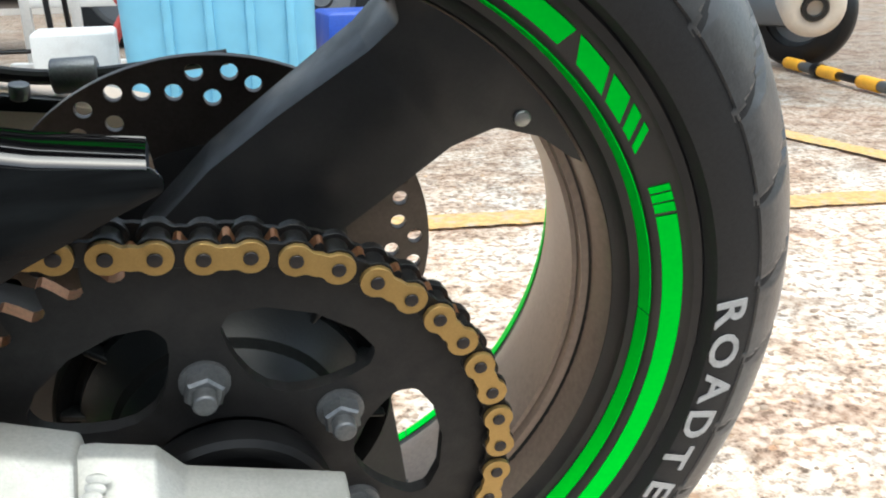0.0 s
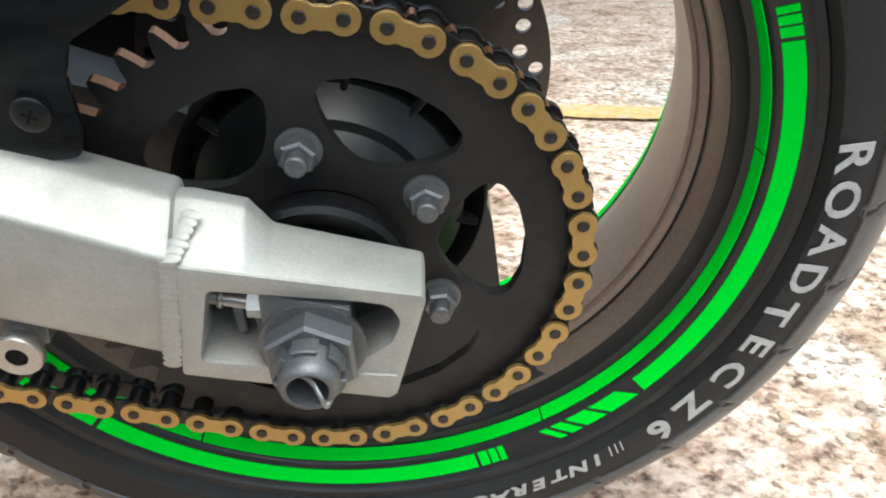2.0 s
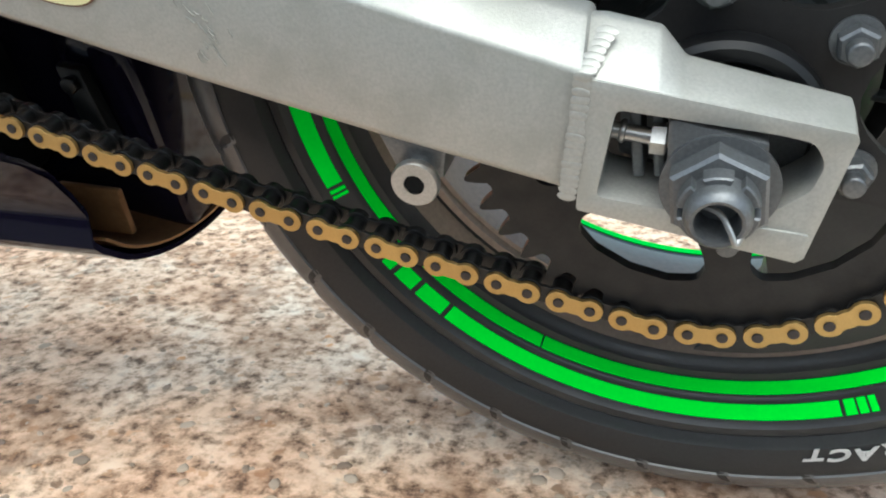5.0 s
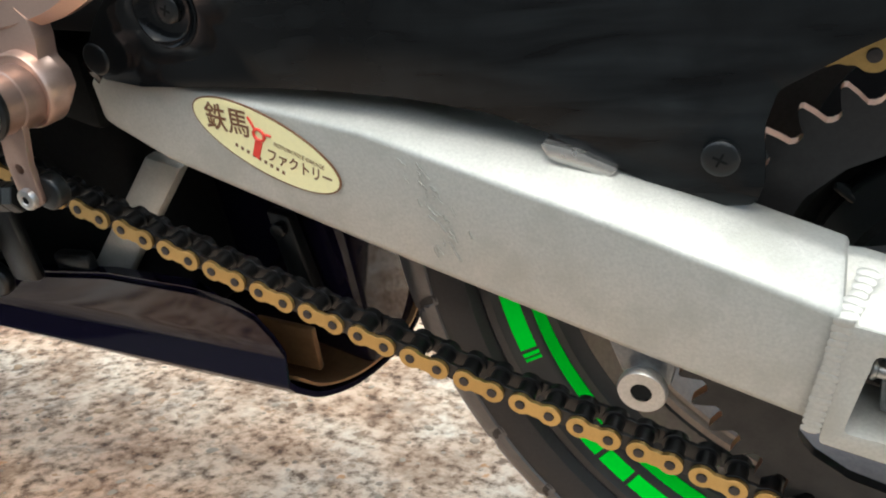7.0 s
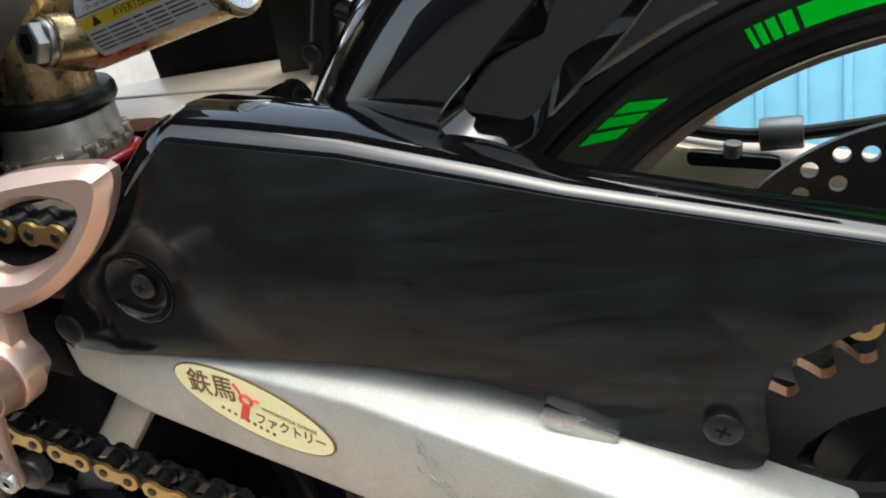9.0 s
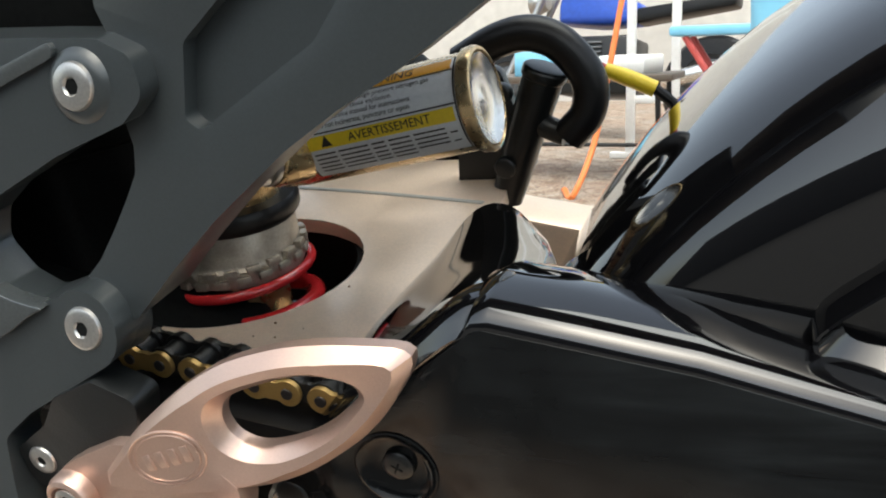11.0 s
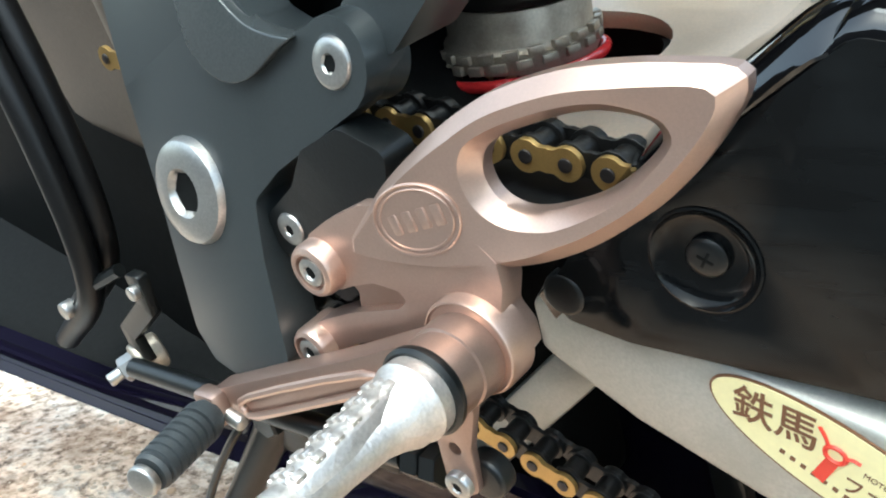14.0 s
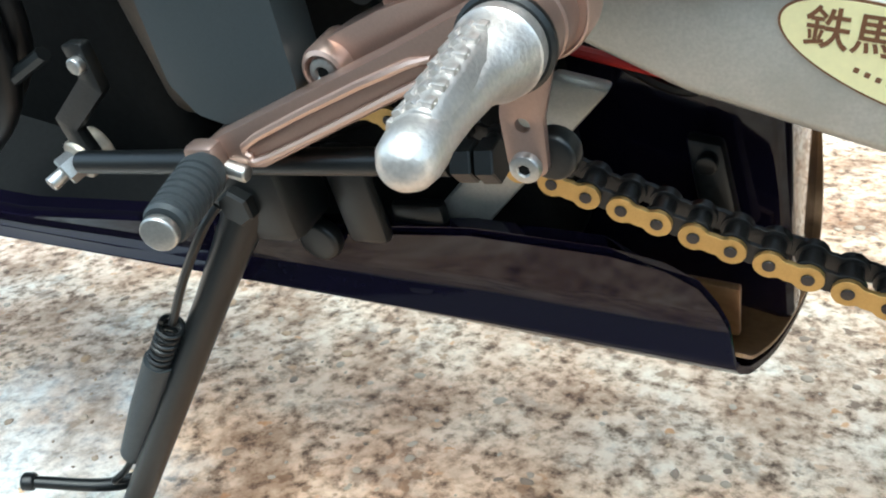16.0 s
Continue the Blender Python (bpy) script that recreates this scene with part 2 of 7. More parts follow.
def ground_material():
    """Worn asphalt: a pale, finely mottled binder with scattered brown and grey stones, broad stains and pits."""
    m = bpy.data.materials.new("worn_aggregate_asphalt")
    m.use_nodes = True
    t = m.node_tree
    b = t.nodes["Principled BSDF"]
    b.inputs["Roughness"].default_value = 0.8
    co = t.nodes.new("ShaderNodeTexCoord")

    def noise_at(scale, detail, rough=0.55):
        n = t.nodes.new("ShaderNodeTexNoise")
        n.inputs["Scale"].default_value, n.inputs["Detail"].default_value, n.inputs["Roughness"].default_value = scale, detail, rough
        t.links.new(co.outputs["Object"], n.inputs["Vector"])
        return n

    def ramp(src, stops):
        r = t.nodes.new("ShaderNodeValToRGB")
        els = r.color_ramp.elements
        while len(els) < len(stops):
            els.new(0.5)
        for e, (p, c) in zip(els, stops):
            e.position, e.color = p, (*c, 1)
        t.links.new(src, r.inputs[0])
        return r.outputs[0]

    def mix(kind, fac, x, y):
        n = t.nodes.new("ShaderNodeMix")
        n.data_type, n.blend_type = "RGBA", kind
        if isinstance(fac, float):
            n.inputs[0].default_value = fac
        else:
            t.links.new(fac, n.inputs[0])
        t.links.new(x, n.inputs[6])
        t.links.new(y, n.inputs[7])
        return n.outputs[2]
    fine = noise_at(70, 9, 0.66)
    base = ramp(fine.outputs["Fac"], [(0.35, (0.13, 0.095, 0.07)), (0.42, (0.38, 0.305, 0.25)), (0.50, (0.65, 0.57, 0.495)), (0.60, (0.79, 0.755, 0.71))])
    warp = mix("LINEAR_LIGHT", 0.010, co.outputs["Object"], noise_at(110, 4).outputs["Color"])
    v = t.nodes.new("ShaderNodeTexVoronoi")
    v.inputs["Scale"].default_value = 75
    t.links.new(warp, v.inputs["Vector"])
    sep = t.nodes.new("ShaderNodeSeparateColor")
    t.links.new(v.outputs["Color"], sep.inputs[0])
    tint = ramp(sep.outputs[1], [(0.0, (0.22, 0.175, 0.145)), (0.3, (0.38, 0.295, 0.23)), (0.6, (0.54, 0.40, 0.29)), (0.85, (0.62, 0.50, 0.40)), (1.0, (0.64, 0.42, 0.25))])
    size = t.nodes.new("ShaderNodeMath")
    size.operation = "MULTIPLY_ADD"
    t.links.new(sep.outputs[0], size.inputs[0])
    size.inputs[1].default_value, size.inputs[2].default_value = 0.78, -0.28
    inside = t.nodes.new("ShaderNodeMath")
    inside.operation = "SUBTRACT"
    t.links.new(size.outputs[0], inside.inputs[0])
    t.links.new(v.outputs["Distance"], inside.inputs[1])
    soft = ramp(inside.outputs[0], [(0.0, (0, 0, 0)), (0.16, (1, 1, 1))])
    col = mix("MIX", soft, base, tint)
    broad = ramp(noise_at(2.6, 6).outputs["Fac"], [(0.40, (1.0, 0.90, 0.84)), (0.52, (1.08, 1.04, 0.99)), (0.62, (1.04, 1.09, 1.12))])
    col = mix("MULTIPLY", 1.0, col, broad)
    # a tan patch in the asphalt, of uneven outline
    shift = t.nodes.new("ShaderNodeVectorMath")
    shift.operation = "DISTANCE"
    shift.inputs[1].default_value = (-0.55, 0.30, 0.0)
    t.links.new(mix("LINEAR_LIGHT", 0.35, co.outputs["Object"], noise_at(3.5, 6).outputs["Color"]), shift.inputs[0])
    stain = ramp(shift.outputs["Value"], [(0.45, (1.0, 0.86, 0.73)), (0.80, (1.0, 0.985, 0.97))])
    col = mix("MULTIPLY", 1.0, col, stain)
    dirt = ramp(noise_at(11, 8, 0.62).outputs["Fac"], [(0.36, (0.55, 0.43, 0.34)), (0.49, (1.02, 0.93, 0.86)), (0.60, (1.12, 1.13, 1.12))])
    col = mix("MULTIPLY", 0.9, col, dirt)
    # dark grey grime worked into the surface
    grime = ramp(noise_at(19, 9, 0.72).outputs["Fac"], [(0.53, (1.0, 1.0, 1.0)), (0.62, (0.58, 0.575, 0.58))])
    col = mix("MULTIPLY", 0.8, col, grime)
    # a pale cement patch, bluish grey, at the side stand's foot
    patch = t.nodes.new("ShaderNodeVectorMath")
    patch.operation = "DISTANCE"
    patch.inputs[1].default_value = (-0.90, -0.22, 0.0)
    t.links.new(mix("LINEAR_LIGHT", 0.22, co.outputs["Object"], noise_at(6.0, 7, 0.65).outputs["Color"]), patch.inputs[0])
    col = mix("MIX", ramp(patch.outputs["Value"], [(0.14, (0.75, 0.75, 0.75)), (0.24, (0, 0, 0))]), col, mix("MULTIPLY", 1.0, ramp(noise_at(120, 8, 0.7).outputs["Fac"], [(0.36, (0.34, 0.35, 0.36)), (0.50, (0.68, 0.71, 0.72)), (0.62, (0.82, 0.86, 0.88))]), dirt))
    # darker past the bay's edges; the unseen near side painted dark to dim reflections
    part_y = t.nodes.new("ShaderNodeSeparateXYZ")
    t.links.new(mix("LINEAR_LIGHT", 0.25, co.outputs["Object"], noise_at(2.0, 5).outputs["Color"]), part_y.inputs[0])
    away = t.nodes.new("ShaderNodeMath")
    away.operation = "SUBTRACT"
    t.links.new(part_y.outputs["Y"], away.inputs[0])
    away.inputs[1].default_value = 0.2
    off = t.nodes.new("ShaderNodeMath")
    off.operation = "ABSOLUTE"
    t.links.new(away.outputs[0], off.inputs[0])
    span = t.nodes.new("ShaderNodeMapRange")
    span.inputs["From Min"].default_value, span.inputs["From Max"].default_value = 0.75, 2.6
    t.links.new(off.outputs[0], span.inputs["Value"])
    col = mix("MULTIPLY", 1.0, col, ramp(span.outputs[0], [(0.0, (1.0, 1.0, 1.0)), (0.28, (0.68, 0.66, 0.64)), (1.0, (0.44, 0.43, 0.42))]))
    # unseen ground in front painted near black, in place of shade, for the reflections
    front_shade = t.nodes.new("ShaderNodeMapRange")
    front_shade.inputs["From Min"].default_value, front_shade.inputs["From Max"].default_value = -0.28, -0.52
    t.links.new(part_y.outputs["Y"], front_shade.inputs["Value"])
    col = mix("MIX", front_shade.outputs[0], col, ramp(fine.outputs["Fac"], [(0.36, (0.038, 0.037, 0.036)), (0.50, (0.066, 0.063, 0.060)), (0.64, (0.108, 0.104, 0.100))]))
    t.links.new(col, b.inputs["Base Color"])
    bn = t.nodes.new("ShaderNodeBump")
    bn.inputs["Strength"].default_value, bn.inputs["Distance"].default_value = 0.45, 0.003
    t.links.new(fine.outputs["Fac"], bn.inputs["Height"])
    t.links.new(bn.outputs[0], b.inputs["Normal"])
    return m


def stone_material():
    """Loose and half-sunk stones, each of its own shade."""
    m = mat("road_stone", (0.30, 0.26, 0.22), 0.9, 0.0, 0.25, 400, bump=0.3, bump_scale=700, spec=0.15)
    t = m.node_tree
    g = t.nodes.new("ShaderNodeNewGeometry")
    r = t.nodes.new("ShaderNodeValToRGB")
    els = r.color_ramp.elements
    stops = ((0.0, (0.27, 0.20, 0.15)), (0.25, (0.38, 0.29, 0.22)), (0.5, (0.46, 0.37, 0.28)), (0.75, (0.56, 0.45, 0.35)), (1.0, (0.54, 0.36, 0.22)))
    while len(els) < len(stops):
        els.new(0.5)
    for e, (p, c) in zip(els, stops):
        e.position, e.color = p, (*c, 1)
    t.links.new(g.outputs["Random Per Island"], r.inputs[0])
    t.links.new(r.outputs[0], t.nodes["Principled BSDF"].inputs["Base Color"])
    return m


M_STONE = stone_material()
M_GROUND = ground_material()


# ---- building helpers ----
def finish(bm, name, material, smooth=35):
    bmesh.ops.recalc_face_normals(bm, faces=bm.faces)
    mark = bm.faces.layers.int.get("planar")
    planar = {f.index for f in bm.faces if f[mark]} if mark else set()
    if mark:
        bm.faces.layers.int.remove(mark)
    me = bpy.data.meshes.new(name)
    bm.to_mesh(me)
    bm.free()
    me.materials.append(material)
    if smooth:
        for p in me.polygons:
            p.use_smooth = p.index not in planar
        me.set_sharp_from_angle(angle=radians(smooth))
    return me


def part(name, bm, material, parent, label="", smooth=35):
    ob = new(name, finish(bm, name, material, smooth))
    ob.parent = parent
    return tagged(ob, label)


def thing(name, label, category, group=""):
    return tagged(new(name), label, category, group)


def mesh_thing(name, bm, material, label, category, group="", kind="", smooth=35):
    return tagged(new(name, finish(bm, name, material, smooth)), label, category, group, kind)


def rounded(pts, r, seg=5):
    """A 2D outline with its corners rounded; r is one radius or one for each corner."""
    out = []
    n = len(pts)
    for i in range(n):
        p0, p, p1 = Vector(pts[i - 1]), Vector(pts[i]), Vector(pts[(i + 1) % n])
        rad = r[i] if isinstance(r, (list, tuple)) else r
        d0, d1 = p0 - p, p1 - p
        l0, l1 = d0.length, d1.length
        if rad <= 0 or l0 < 1e-7 or l1 < 1e-7:
            out.append(tuple(p))
            continue
        d0, d1 = d0 / l0, d1 / l1
        ang = math.acos(max(-1, min(1, d0.dot(d1))))
        if ang > math.pi - 0.05:
            out.append(tuple(p))
            continue
        cut = min(rad / math.tan(ang / 2), 0.48 * l0, 0.48 * l1)
        a, b = p + d0 * cut, p + d1 * cut
        for k in range(seg + 1):
            u = k / seg
            q = a * (1 - u) ** 2 + p * (2 * u * (1 - u)) + b * u * u
            out.append(tuple(q))
    return out


def flowing(pts, steps=4):
    """A closed 2D outline that runs smoothly through its points."""
    out, n = [], len(pts)
    for i in range(n):
        a, b, c, d = (Vector(pts[(i + j) % n]) for j in (-1, 0, 1, 2))
        for k in range(steps):
            u = k / steps
            out.append(tuple(0.5 * (2 * b + (c - a) * u + (2 * a - 5 * b + 4 * c - d) * u * u + (3 * b - a - 3 * c + d) * u ** 3)))
    return out


def circle(cx, cz, r, n=24, start=0.0):
    return [(cx + r * math.cos(start + 2 * math.pi * k / n), cz + r * math.sin(start + 2 * math.pi * k / n)) for k in range(n)]


def plate(outline, y0, y1, holes=(), bevel=0.0, seg=2, bm=None):
    """An outline in x and z, with holes, made solid from y0 to y1. y0, y1 may be functions of x, z."""
    own = bmesh.new()
    loops = []
    for loop in (outline, *holes):
        vs = [own.verts.new((x, 0, z)) for x, z in loop]
        loops.append([own.edges.new((vs[i - 1], vs[i])) for i in range(len(vs))])
    bmesh.ops.triangle_fill(own, use_beauty=True, use_dissolve=False, edges=[e for l in loops for e in l])
    if holes:
        def inside(p, loop):
            hit = False
            for i in range(len(loop)):
                (x0, z0), (x1, z1) = loop[i - 1], loop[i]
                if (z0 > p.z) != (z1 > p.z) and p.x < x0 + (p.z - z0) * (x1 - x0) / (z1 - z0):
                    hit = not hit
            return hit
        drop = [f for f in own.faces if any(inside(f.calc_center_median(), h) for h in holes)]
        bmesh.ops.delete(own, geom=drop, context="FACES_ONLY")
    geo = bmesh.ops.extrude_face_region(own, geom=own.faces[:])
    back = {v for v in geo["geom"] if isinstance(v, bmesh.types.BMVert)}
    for v in own.verts:
        f = y1 if v in back else y0
        v.co.y = f(v.co.x, v.co.z) if callable(f) else f
    bmesh.ops.recalc_face_normals(own, faces=own.faces)
    if bevel:
        own.normal_update()
        es = [e for e in own.edges if len(e.link_faces) == 2 and e.calc_face_angle(0) > 0.9 and abs(e.verts[0].co.y - e.verts[1].co.y) < 0.5 * abs((y1 if not callable(y1) else y1(0, 0)) - (y0 if not callable(y0) else y0(0, 0)))]
        bmesh.ops.bevel(own, geom=es, offset=bevel, segments=seg, profile=0.5, affect="EDGES", clamp_overlap=True)
    own.normal_update()
    big = max(own.faces, key=lambda f: f.calc_area()).normal.copy()
    mark = own.faces.layers.int.new("planar")
    for f in own.faces:
        f[mark] = int(abs(f.normal.dot(big)) > 0.9995)
    if bm is None:
        return own
    return merge(bm, own)


def merge(bm, other):
    me = bpy.data.meshes.new("tmp")
    other.to_mesh(me)
    other.free()
    bm.from_mesh(me)
    bpy.data.meshes.remove(me)
    return bm


def revolve(profile, centre=(0, 0, 0), axis=(0, 1, 0), n=96, closed=False, bm=None):
    """A profile of (along, radius) turned about an axis through centre."""
    bm = bm or bmesh.new()
    q = Vector((0, 1, 0)).rotation_difference(Vector(axis).normalized()).to_matrix()
    c = Vector(centre)
    rings = []
    for a, r in profile:
        if r < 1e-6:
            rings.append([bm.verts.new(c + q @ Vector((0, a, 0)))])
        else:
            rings.append([bm.verts.new(c + q @ Vector((r * math.cos(2 * math.pi * k / n), a, r * math.sin(2 * math.pi * k / n)))) for k in range(n)])
    pairs = list(zip(rings, rings[1:])) + ([(rings[-1], rings[0])] if closed else [])
    for r0, r1 in pairs:
        for k in range(n):
            a, b = (k, (k + 1) % n)
            if len(r0) == 1 and len(r1) == 1:
                continue
            if len(r0) == 1:
                bm.faces.new((r0[0], r1[a], r1[b]))
            elif len(r1) == 1:
                bm.faces.new((r0[a], r1[0], r0[b]))
            else:
                bm.faces.new((r0[a], r1[a], r1[b], r0[b]))
    return bm


def rod(p0, p1, r0, r1=None, n=24, round_end=0.0, bm=None):
    """A round bar from p0 to p1 with rounded rims."""
    p0, p1 = Vector(p0), Vector(p1)
    r1 = r0 if r1 is None else r1
    l = (p1 - p0).length
    e = min(round_end, 0.45 * l, 0.9 * r0, 0.9 * r1)
    prof = [(0, 0)]
    if e > 0:
        prof += [(e * (1 - math.cos(a)), r0 - e + e * math.sin(a)) for a in (0, math.pi / 6, math.pi / 3, math.pi / 2)]
        prof += [(l - e * (1 - math.cos(a)), r1 - e + e * math.sin(a)) for a in (math.pi / 2, math.pi / 3, math.pi / 6, 0)]
    else:
        prof += [(0, r0), (l, r1)]
    prof += [(l, 0)]
    return revolve(prof, p0, p1 - p0, n, bm=bm)


def tube(points, r, n=12, closed=False, bm=None, smooth_steps=6):
    """A round bar along points; r is a radius or one for each point. The way between points is a Catmull-Rom curve."""
    bm = bm or bmesh.new()
    pts = [Vector(p) for p in points]
    rs = list(r) if isinstance(r, (list, tuple)) else [r] * len(pts)
    fine, fr = [], []
    m = len(pts)
    last = m if closed else m - 1
    for i in range(last):
        a, b, c, d = (pts[(i - 1) % m] if closed or i else pts[0] * 2 - pts[1]), pts[i], pts[(i + 1) % m], (pts[(i + 2) % m] if closed or i + 2 < m else pts[-1] * 2 - pts[-2])
        for k in range(smooth_steps):
            u = k / smooth_steps
            fine.append(0.5 * (2 * b + (c - a) * u + (2 * a - 5 * b + 4 * c - d) * u * u + (3 * b - a - 3 * c + d) * u ** 3))
            fr.append(rs[i] * (1 - u) + rs[(i + 1) % m] * u)
    if not closed:
        fine.append(pts[-1])
        fr.append(rs[-1])
    rings, nrm = [], None
    cnt = len(fine)
    for i, p in enumerate(fine):
        tan = (fine[(i + 1) % cnt if closed else min(i + 1, cnt - 1)] - fine[i - 1 if closed else max(i - 1, 0)]).normalized()
        if nrm is None:
            nrm = tan.orthogonal().normalized()
        nrm = (nrm - tan * nrm.dot(tan)).normalized()
        bi = tan.cross(nrm)
        rings.append([bm.verts.new(p + (nrm * math.cos(2 * math.pi * k / n) + bi * math.sin(2 * math.pi * k / n)) * fr[i]) for k in range(n)])
    for i in range(cnt if closed else cnt - 1):
        r0, r1 = rings[i], rings[(i + 1) % cnt]
        for k in range(n):
            bm.faces.new((r0[k], r0[(k + 1) % n], r1[(k + 1) % n], r1[k]))
    if not closed:
        bm.faces.new(rings[0])
        bm.faces.new(rings[-1])
    return bm


def loft(sections, bm=None, caps=True):
    """Closed sections of equally many points, skinned in turn."""
    bm = bm or bmesh.new()
    rings = [[bm.verts.new(p) for p in s] for s in sections]
    n = len(rings[0])
    for r0, r1 in zip(rings, rings[1:]):
        for k in range(n):
            bm.faces.new((r0[k], r0[(k + 1) % n], r1[(k + 1) % n], r1[k]))
    if caps:
        bm.faces.new(rings[0])
        bm.faces.new(rings[-1])
    return bm


def quilt(rows, nu, nv, drop):
    """A smooth shell through rows of points, with an underside that lies lower by drop."""
    def curve(pts, n):
        out = []
        for s in range(n + 1):
            f = s / n * (len(pts) - 1)
            i = min(int(f), len(pts) - 2)
            u = f - i
            b, c = pts[i], pts[i + 1]
            a = pts[i - 1] if i else b * 2 - c
            d = pts[i + 2] if i + 2 < len(pts) else c * 2 - b
            out.append(0.5 * (2 * b + (c - a) * u + (2 * a - 5 * b + 4 * c - d) * u * u + (3 * b - a - 3 * c + d) * u ** 3))
        return out
    across = [curve([Vector(p) for p in r], nu) for r in rows]
    cols = [curve([r[k] for r in across], nv) for k in range(nu + 1)]
    drop = Vector(drop)
    return loft([[tuple(cols[k][j]) for k in range(nu + 1)] + [tuple(cols[k][j] + drop) for k in range(nu, -1, -1)] for j in range(nv + 1)])


def bevel_sharp(bm, width, angle=25, seg=2):
    bmesh.ops.recalc_face_normals(bm, faces=bm.faces)
    bm.normal_update()
    es = [e for e in bm.edges if len(e.link_faces) == 2 and e.calc_face_angle(0) > radians(angle)]
    bmesh.ops.bevel(bm, geom=es, offset=width, segments=seg, profile=0.5, affect="EDGES", clamp_overlap=True)
    return bm


def box(x0, x1, y0, y1, z0, z1, bevel=0.0, bm=None, seg=2):
    own = bmesh.new()
    bmesh.ops.create_cube(own, size=1, matrix=Matrix.LocRotScale(((x0 + x1) / 2, (y0 + y1) / 2, (z0 + z1) / 2), None, (abs(x1 - x0), abs(y1 - y0), abs(z1 - z0))))
    if bevel:
        bmesh.ops.bevel(own, geom=own.edges[:], offset=bevel, segments=seg, profile=0.5, affect="EDGES", clamp_overlap=True)
    return own if bm is None else merge(bm, own)


def moved(bm, m):
    bmesh.ops.transform(bm, matrix=m, verts=bm.verts)
    return bm


def hexagon(p0, p1, r, chamfer=0.0, bm=None):
    p0, p1 = Vector(p0), Vector(p1)
    l = (p1 - p0).length
    prof = [(0, 0), (0, r), (l - chamfer, r), (l, r - chamfer), (l, 0)] if chamfer else [(0, 0), (0, r), (l, r), (l, 0)]
    return revolve(prof, p0, p1 - p0, 6, bm=bm)


def socket_bolt(parent, at, axis, r, length, hexr, material, label="", name="bolt"):
    """A round-headed bolt with a hexagon socket; at is the middle of its outer face."""
    at, axis = Vector(at), Vector(axis).normalized()
    e = r * 0.22
    hex_n = 24
    prof = [(-length, r), (-e, r), (-e * 0.35, r - e * 0.3), (0, r - e), (0, hexr * 1.12), (-hexr * 0.25, hexr), (-hexr * 1.3, hexr * 0.95), (-hexr * 1.35, 0)]
    bm = revolve(prof, at, axis, hex_n)
    q = Vector((0, 1, 0)).rotation_difference(axis).to_matrix()
    for v in bm.verts:
        d = q.inverted() @ (v.co - at)
        rr = math.hypot(d.x, d.z)
        if 1e-6 < rr < hexr * 1.05 and d.y < -hexr * 0.1:
            a = math.atan2(d.z, d.x) % (math.pi / 3) - math.pi / 6
            k = math.cos(math.pi / 6) / math.cos(a)
            d.x, d.z = d.x * k, d.z * k
            v.co = at + q @ d
    head = part(name, bm, material, parent, label)
    # near-black plug paints in the shade down the socket
    part("socket", hexagon(at - axis * hexr * 1.2, at - axis * hexr * 0.3, hexr * 1.02), M_DARK, parent)
    return head


def text_on(body, size, material, parent, m, name="lettering", label="", depth=0.0003, squeeze=1.0, bold=0.0):
    """Raised letters; m lays their plane: x along the words, y up, z out."""
    cu = bpy.data.curves.new("t", "FONT")
    cu.body, cu.size, cu.extrude, cu.align_x, cu.align_y = body, size, depth, "CENTER", "CENTER"
    cu.offset = size * bold
    cu.resolution_u = 3
    tmp = bpy.data.objects.new("t", cu)
    scene.collection.objects.link(tmp)
    me = bpy.data.meshes.new_from_object(tmp.evaluated_get(bpy.context.evaluated_depsgraph_get()))
    bpy.data.objects.remove(tmp)
    bm = bmesh.new()
    bm.from_mesh(me)
    bpy.data.meshes.remove(me)
    moved(bm, m @ Matrix.Diagonal((squeeze, 1, 1, 1)))
    return part(name, bm, material, parent, label, smooth=0)


# ---- setting: one sheet of worn asphalt ----
def build_ground():
    bm = bmesh.new()
    xs = sorted(set([-400, -100, -30, -10, -5, -3] + [round(-2.2 + 0.05 * k, 3) for k in range(89)] + [3, 5, 10, 30, 100, 400]))
    ys = sorted(set([-400, -100, -30, -10, -3] + [round(-1.2 + 0.05 * k, 3) for k in range(65)] + [3, 4, 6, 10, 30, 100, 400]))
    grid = []
    for y in ys:
        row = []
        for x in xs:
            near = 1.0 if abs(x) < 2.2 and -1.2 < y < 2.0 else 0.0
            h = near * (0.0025 * noise.noise((x * 3, y * 3, 0)) + 0.0012 * noise.noise((x * 17, y * 17, 3))) - 0.002
            row.append(bm.verts.new((x, y, h)))
        grid.append(row)
    for r0, r1 in zip(grid, grid[1:]):
        for k in range(len(xs) - 1):
            bm.faces.new((r0[k], r0[k + 1], r1[k + 1], r1[k]))
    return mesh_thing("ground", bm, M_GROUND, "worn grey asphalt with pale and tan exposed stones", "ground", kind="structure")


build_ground()


